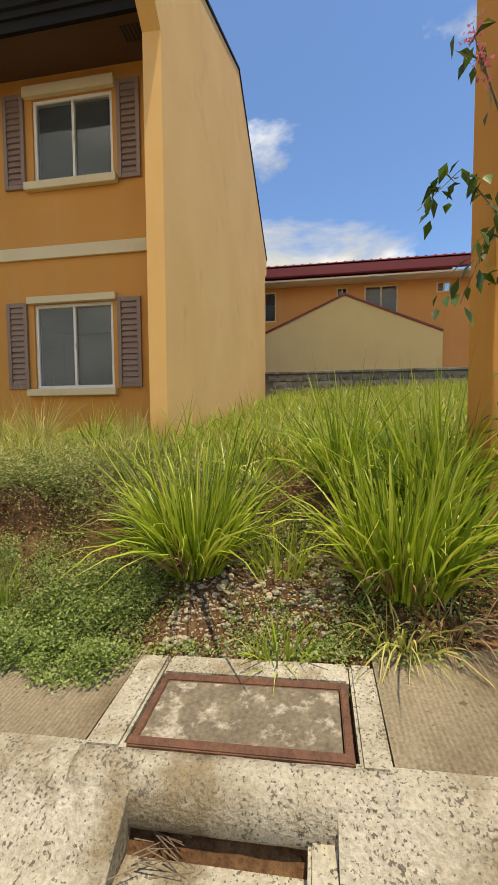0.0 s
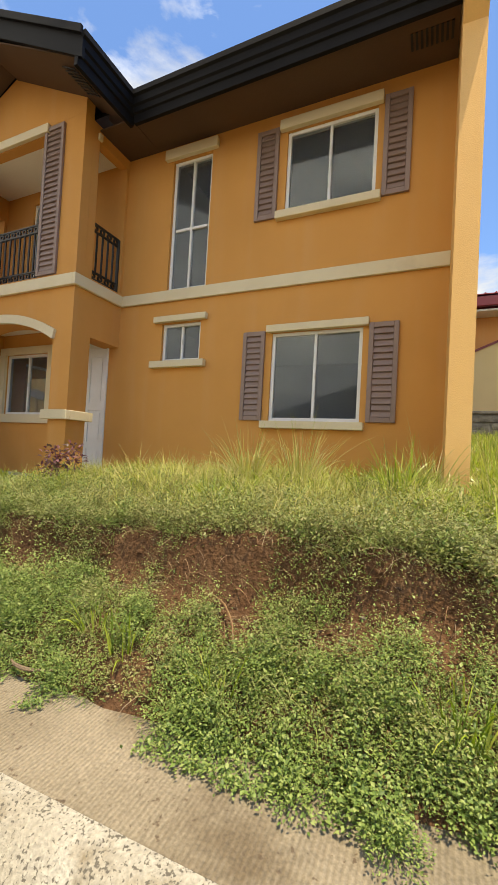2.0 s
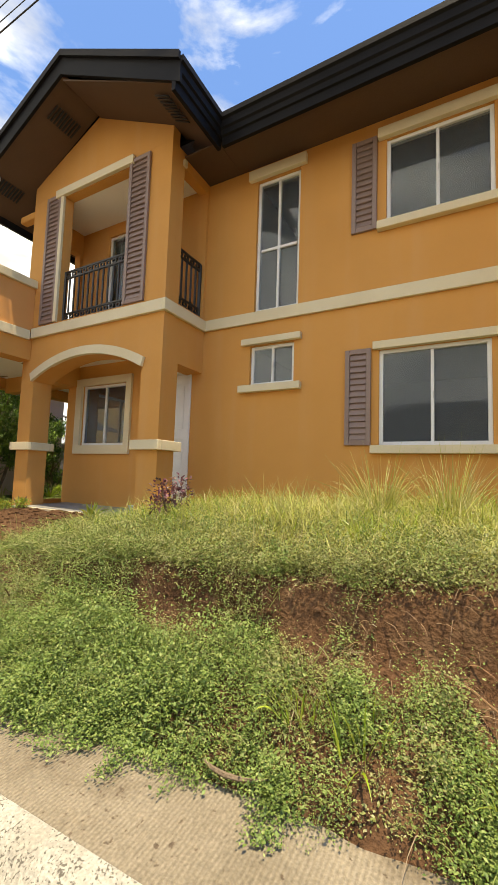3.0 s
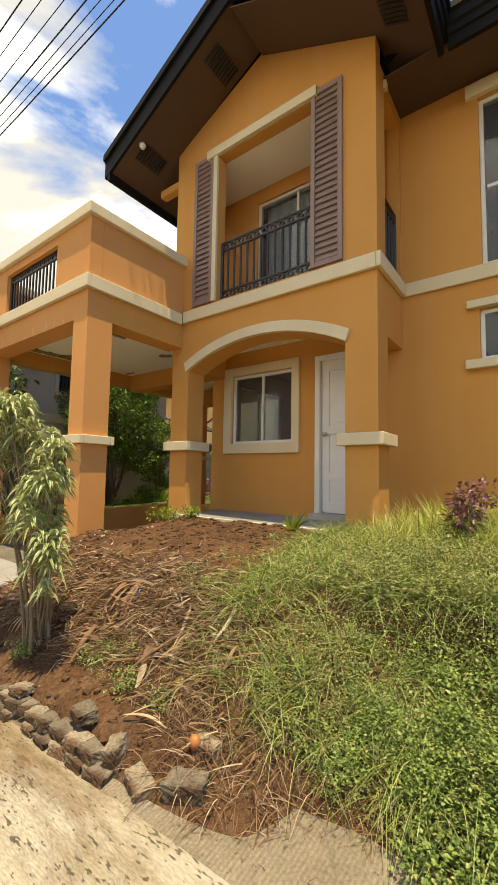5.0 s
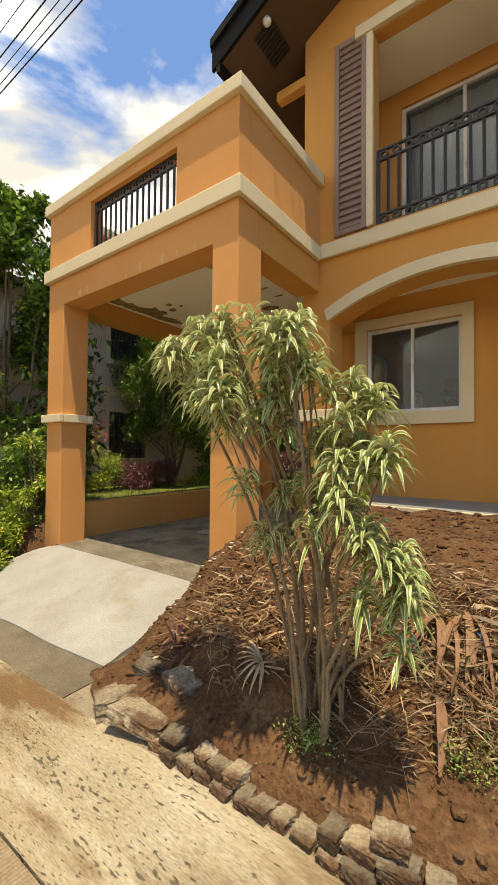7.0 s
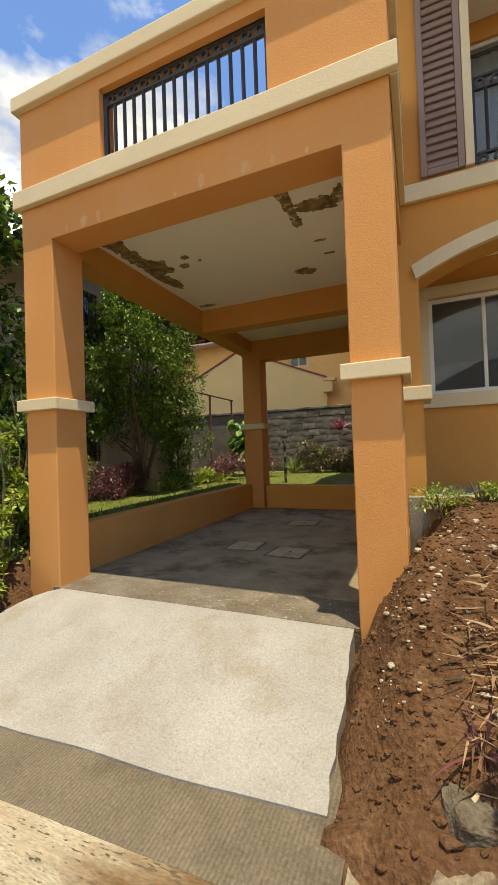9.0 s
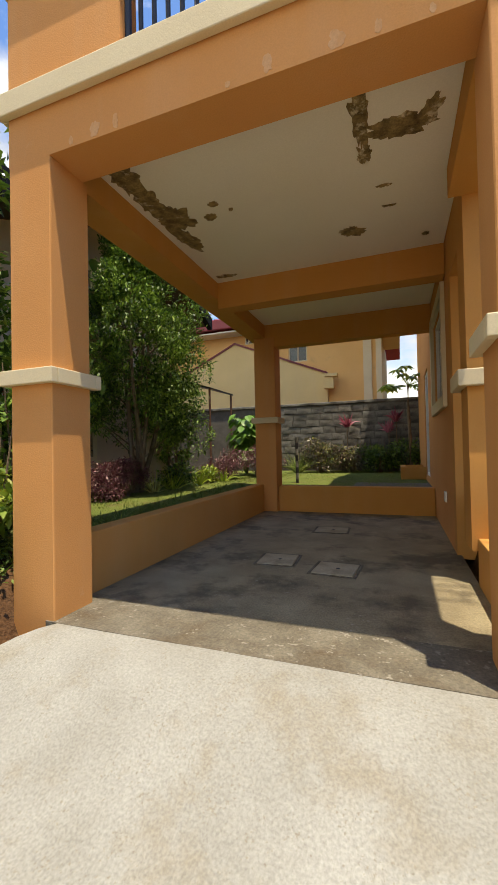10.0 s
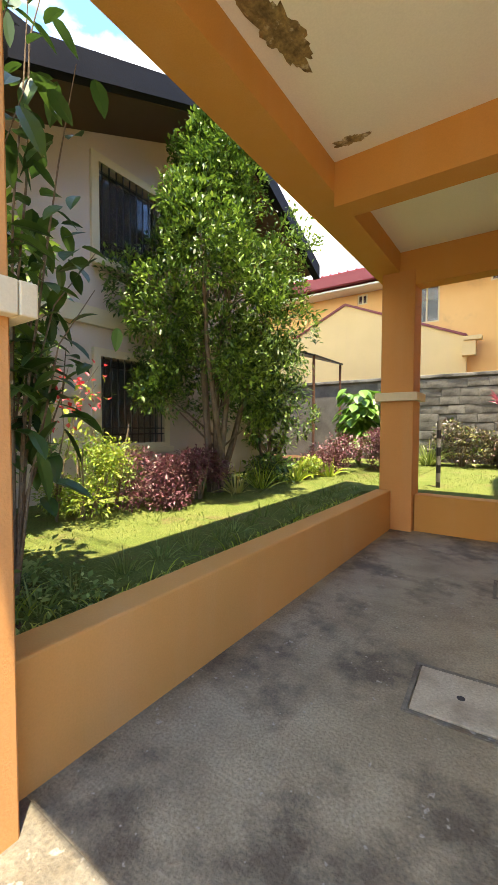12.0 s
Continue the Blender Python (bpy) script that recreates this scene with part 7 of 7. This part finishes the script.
# overhead cables along the street
for i, (y, z) in enumerate(((3.16, 8.44), (3.10, 8.50), (3.00, 8.53), (2.93, 8.65), (2.80, 8.81), (2.63, 8.90), (2.54, 9.15))):
    q = [(x, y, z - 0.3 + 0.0018 * (x + 6) ** 2) for x in np.arange(-34, 23, 3.0)]
    tagged(new("overhead_cable", finish(pipe(q, [0.007 if i % 3 else 0.011] * len(q), 5), "overhead_cable", BLACKP)), "black overhead cable strung along the street", "cable", "overhead cables")

for x in (-34.0, 20.0):
    pole = thing("utility_pole", (x, 2.85, street(x)), "grey concrete pole carrying the overhead cables", "utility pole", "utility poles")
    part("shaft", tube(bmesh.new(), (0, 0, -0.4), (0, 0, 11.2), 0.16, 12, 0.11), BLOCK, pole)
    part("crossarm", B((-0.05, 0.05, -0.6, 0.6, 9.6, 9.72)), BARK, pole)

# ---- the block wall behind, and the houses round about ----
wall_b = solid("wall_garden", B((-24, -9.2, 12.63, 12.77, 0.2, 2.62), (-1.6, 14, 12.63, 12.77, 0.5, 2.86)), MORTAR, "grey concrete block wall behind the gardens", "wall", kind="structure")
solid("wall_coping", B((-24, -9.2, 12.58, 12.80, 2.622, 2.70), (-1.6, 14, 12.58, 12.80, 2.862, 2.94), bevel=0.012), BLOCK, "rough cement capping on the block wall", "coping", kind="structure")


def far_house(name, x0, x1, y, zb, eave, wins, apex, gl, gr, label, paint):
    """A two-storey neighbour behind the block wall: wall, tiled roof with red fascia, windows, a yellow gabled annexe."""
    H = thing(name, ((x0 + x1) / 2, y, zb), label, "house", "houses behind the wall")
    holes = [w[:4] for w in wins]
    wpart("wall", pierced(x0, x1, zb, eave, y, y + 0.2, holes), paint, H)
    wpart("wall", B((x0, x0 + 0.2, y + 0.202, y + 7.8, zb, eave), (x1 - 0.2, x1, y + 0.202, y + 7.8, zb, eave), (x0, x1, y + 7.802, y + 8, zb, eave)), YELLOW, H)
    wpart("soffit", B((x0 - 0.6, x1 + 0.6, y - 0.7, y - 0.002, eave - 0.06, eave)), WHITE, H, "white soffit strip")
    wpart("fascia", B((x0 - 0.7, x1 + 0.7, y - 0.86, y - 0.702, eave + 0.05, eave + 0.45), bevel=0.03), REDTRIM, H, "dark red gutter")
    roof = slab(bmesh.new(), (x0 - 0.7, y - 0.86, eave + 0.45), (x1 + 0.7, y - 0.86, eave + 0.45), (x1 + 0.7, y + 4, eave + 1.9), (x0 - 0.7, y + 4, eave + 1.9), 0.08)
    slab(roof, (x0 - 0.7, y + 4, eave + 1.9), (x1 + 0.7, y + 4, eave + 1.9), (x1 + 0.7, y + 8.8, eave + 0.25), (x0 - 0.7, y + 8.8, eave + 0.25), 0.08)
    wpart("roof", roof, REDROOF, H, "red corrugated tile roof")
    for k in range(int((x1 - x0 + 1.4) / 0.30)):
        xx = x0 - 0.7 + 0.3 * k
        wpart("roof_rib", tube(bmesh.new(), (xx, y - 0.84, eave + 0.46), (xx, y + 4, eave + 1.905), 0.035, 5), REDROOF, H)
    for u0, u1, w0, w1 in holes:
        fr = wpart("window", pierced(u0, u1, w0, w1, y + 0.03, y + 0.09, [(u0 + 0.05, (u0 + u1) / 2 - 0.025, w0 + 0.05, w1 - 0.05), ((u0 + u1) / 2 + 0.025, u1 - 0.05, w0 + 0.05, w1 - 0.05)]), CREAM, H)
        part("pane", B((u0 + 0.05, u1 - 0.05, y + 0.055, y + 0.06, w0 + 0.05, w1 - 0.05)), GLASS, fr)
    wpart("room", B((x0 + 0.3, x1 - 0.3, y + 2.0, y + 2.1, zb, eave - 0.1)), DARK, H)
    ya = y - 0.2
    wpart("annexe", P([(gl[0], zb), (gl[0], gl[1]), apex, gr, (gr[0], zb)], ya, y - 0.003, "y"), YELLOW, H, "pale yellow gabled annexe wall")
    vb = bmesh.new()
    for p, q in ((gl, apex), (apex, gr)):
        prism(vb, [p, q, (q[0], q[1] + 0.07), (p[0], p[1] + 0.07)], ya - 0.06, y - 0.004, "y")
    wpart("verge", vb, REDTRIM, H, "thin dark red verge")
    return H


far_house("rear_house", -7.0, 5.4, 15.6, 0.5, 6.52, ((1.76, 2.95, 5.25, 6.35), (0.76, 1.16, 5.98, 6.36), (4.27, 4.78, 5.98, 6.36), (-2.4, -1.52, 5.2, 6.33)), (1.03, 6.0), (-2.4, 4.5), (4.46, 4.55), "orange house with a red roof and pale yellow annexe", PEACH)
far_house("rear_house", -24.0, -10.6, 16.0, 0.5, 6.10, ((-14.1, -13.35, 4.74, 6.0), (-15.95, -15.6, 5.65, 6.0), (-12.0, -11.6, 5.7, 6.1)), (-16.3, 5.65), (-19.8, 4.0), (-12.56, 4.14), "peach house with a red roof and yellow annexe behind the garden", FADED_LIT)

rh = bpy.data.objects["rear_house.001"]
wpart("eave_end", B((-10.598, -9.95, 14.9, 19.0, 5.55, 6.0), bevel=0.02), YELLOW, rh, "cream boxed eave at the gable end")
wpart("pilaster", B((-11.25, -10.95, 15.93, 15.997, 0.5, 6.03), (-10.80, -10.60, 15.93, 15.997, 0.5, 6.03)), CREAM, rh)
wpart("annexe_cap", B((-12.66, -12.30, 15.55, 15.79, 3.55, 3.98), (-12.62, -12.15, 15.5, 15.79, 3.98, 4.10), bevel=0.01), YELLOW, rh)

nb = thing("side_house", (-15.5, 6.0, 0.5), "grey-beige two-storey house with grilled windows and dark eaves", "house")
NW = ((5.45, 6.50, 3.56, 4.68), (5.45, 6.50, 1.25, 2.34))
wpart("wall", pierced(-3.0, 9.2, 0.2, 4.75, -15.6, -15.4, list(NW), "x"), BEIGE, nb)
wpart("gable", P([(4.4, 4.752), (9.2, 4.752), (6.9, 5.72)], -15.6, -15.4, "x"), BEIGE, nb)
wpart("wall", B((-22, -15.602, 9.0, 9.2, 0.2, 4.75), (-22, -15.602, -3.0, -2.8, 0.2, 4.75)), BEIGE, nb)
wpart("band", B((-15.395, -15.35, -3.0, 9.2, 2.70, 2.92), bevel=0.01), CREAM, nb, "cream floor band")
rf = bmesh.new()
slab(rf, (-22, 4.1, 4.62), (-14.55, 4.1, 4.62), (-14.55, 6.9, 5.90), (-22, 6.9, 5.90), 0.07)
slab(rf, (-22, 6.9, 5.90), (-14.55, 6.9, 5.90), (-14.55, 9.6, 4.62), (-22, 9.6, 4.62), 0.07)
slab(rf, (-14.65, -3.4, 4.95), (-14.65, 4.3, 4.95), (-19, 4.3, 6.6), (-19, -3.4, 6.6), 0.07)
wpart("roof", rf, ROOFM, nb, "dark grey roof")
vg = bmesh.new()
for (ya, za), (yb, zb) in (((4.0, 4.56), (6.9, 5.90)), ((6.9, 5.90), (9.7, 4.56))):
    prism(vg, [(ya, za - 0.20), (yb, zb - 0.20), (yb, zb + 0.06), (ya, za + 0.06)], -14.55, -14.42, "x")
wpart("bargeboard", vg, ROOFM, nb, "black stepped bargeboard")
sf = bmesh.new()
for (ya, za), (yb, zb) in (((4.1, 4.42), (6.9, 5.68)), ((6.9, 5.68), (9.6, 4.42))):
    prism(sf, [(ya, za), (yb, zb), (yb, zb + 0.03), (ya, za + 0.03)], -15.39, -14.56, "x")
wpart("soffit", sf, SOFFIT, nb)
for u0, u1, w0, w1 in NW:
    fr = wpart("window", pierced(u0 - 0.1, u1 + 0.1, w0 - 0.1, w1 + 0.1, -15.397, -15.35, [(u0, u1, w0, w1)], "x"), CREAM, nb, "cream window surround")
    part("pane", B((-15.50, -15.495, u0, u1, w0, w1)), GLASS, fr)
    part("sill", B((-15.35, -15.28, u0 - 0.12, u1 + 0.12, w0 - 0.14, w0 - 0.06), bevel=0.01), CREAM, fr)
    for k in range(10):
        yy = u0 + (u1 - u0) * (k + 0.5) / 10
        part("grille_bar", tube(bmesh.new(), (-15.37, yy, w0), (-15.37, yy, w1), 0.009, 5), IRON, fr)
    for zz in (w0 + 0.12, w0 + 0.20, w1 - 0.12):
        part("grille_rail", tube(bmesh.new(), (-15.37, u0, zz), (-15.37, u1, zz), 0.009, 5), IRON, fr)
wpart("room", B((-17.6, -17.5, -2, 8.9, 0.3, 4.7)), DARK, nb)

aw = thing("awning", (-15.0, 10.4, 0.6), "dark sloping awning on thin posts beside the far garden", "awning")
wpart("sheet", slab(bmesh.new(), (-16.6, 9.9, 3.55), (-14.6, 9.9, 2.95), (-14.6, 11.4, 2.95), (-16.6, 11.4, 3.55), 0.04), IRON, aw)
for yy in (9.95, 11.35):
    wpart("post", tube(bmesh.new(), (-14.65, yy, 0.5), (-14.65, yy, 2.93), 0.03, 8), RUST, aw)

# across the street, seen only in the window panes
op = thing("opposite_house", (-3, -11, 0.2), "plain house with a hipped dark roof across the street", "house")
wpart("wall", B((-9, 0.5, -16, -9.5, 0.0, 3.4)), BEIGE, op)
hr = bmesh.new()
vs = [hr.verts.new(p) for p in ((-9.8, -8.8, 3.3), (1.3, -8.8, 3.3), (1.3, -16.8, 3.3), (-9.8, -16.8, 3.3), (-6, -12.8, 5.6), (-2.5, -12.8, 5.6))]
for f in ((0, 1, 5, 4), (1, 2, 5), (2, 3, 4, 5), (3, 0, 4), (0, 3, 2, 1)):
    hr.faces.new([vs[i] for i in f])
wpart("roof", hr, ROOFM, op)

# blocks of the garden wall: a few worn shapes, laid unevenly
rnd = random.Random(11)
blks = []
for v in range(6):
    bm = B((-0.196, 0.196, -0.006, 0.03, -0.096, 0.096), bevel=0.006)
    for q in bm.verts:
        q.co += Vector((rnd.uniform(-1, 1) * 0.006, rnd.uniform(-1, 1) * 0.004, rnd.uniform(-1, 1) * 0.006))
    blks.append(finish(bm, "block", BLOCK))
for x0, x1, z0, rows in ((-14.2, -9.4, 0.78, 9), (-1.5, 5.0, 1.83, 5)):
    for r in range(rows):
        x = x0 + (0.2 if r % 2 else 0.0) + rnd.uniform(-0.04, 0.04)
        while x < x1:
            w = rnd.uniform(0.82, 1.12)
            b = keep(new("block", rnd.choice(blks)), wall_b)
            b.location = (x + 0.2 * w, 12.62 - rnd.uniform(0, 0.02), z0 + 0.2 * r + 0.1 + rnd.uniform(-0.008, 0.008))
            b.rotation_euler = (rnd.uniform(-0.04, 0.04), rnd.uniform(-0.02, 0.02), rnd.uniform(-0.04, 0.04))
            b.scale = (w, 1, rnd.uniform(0.94, 1.03))
            x += 0.4 * w
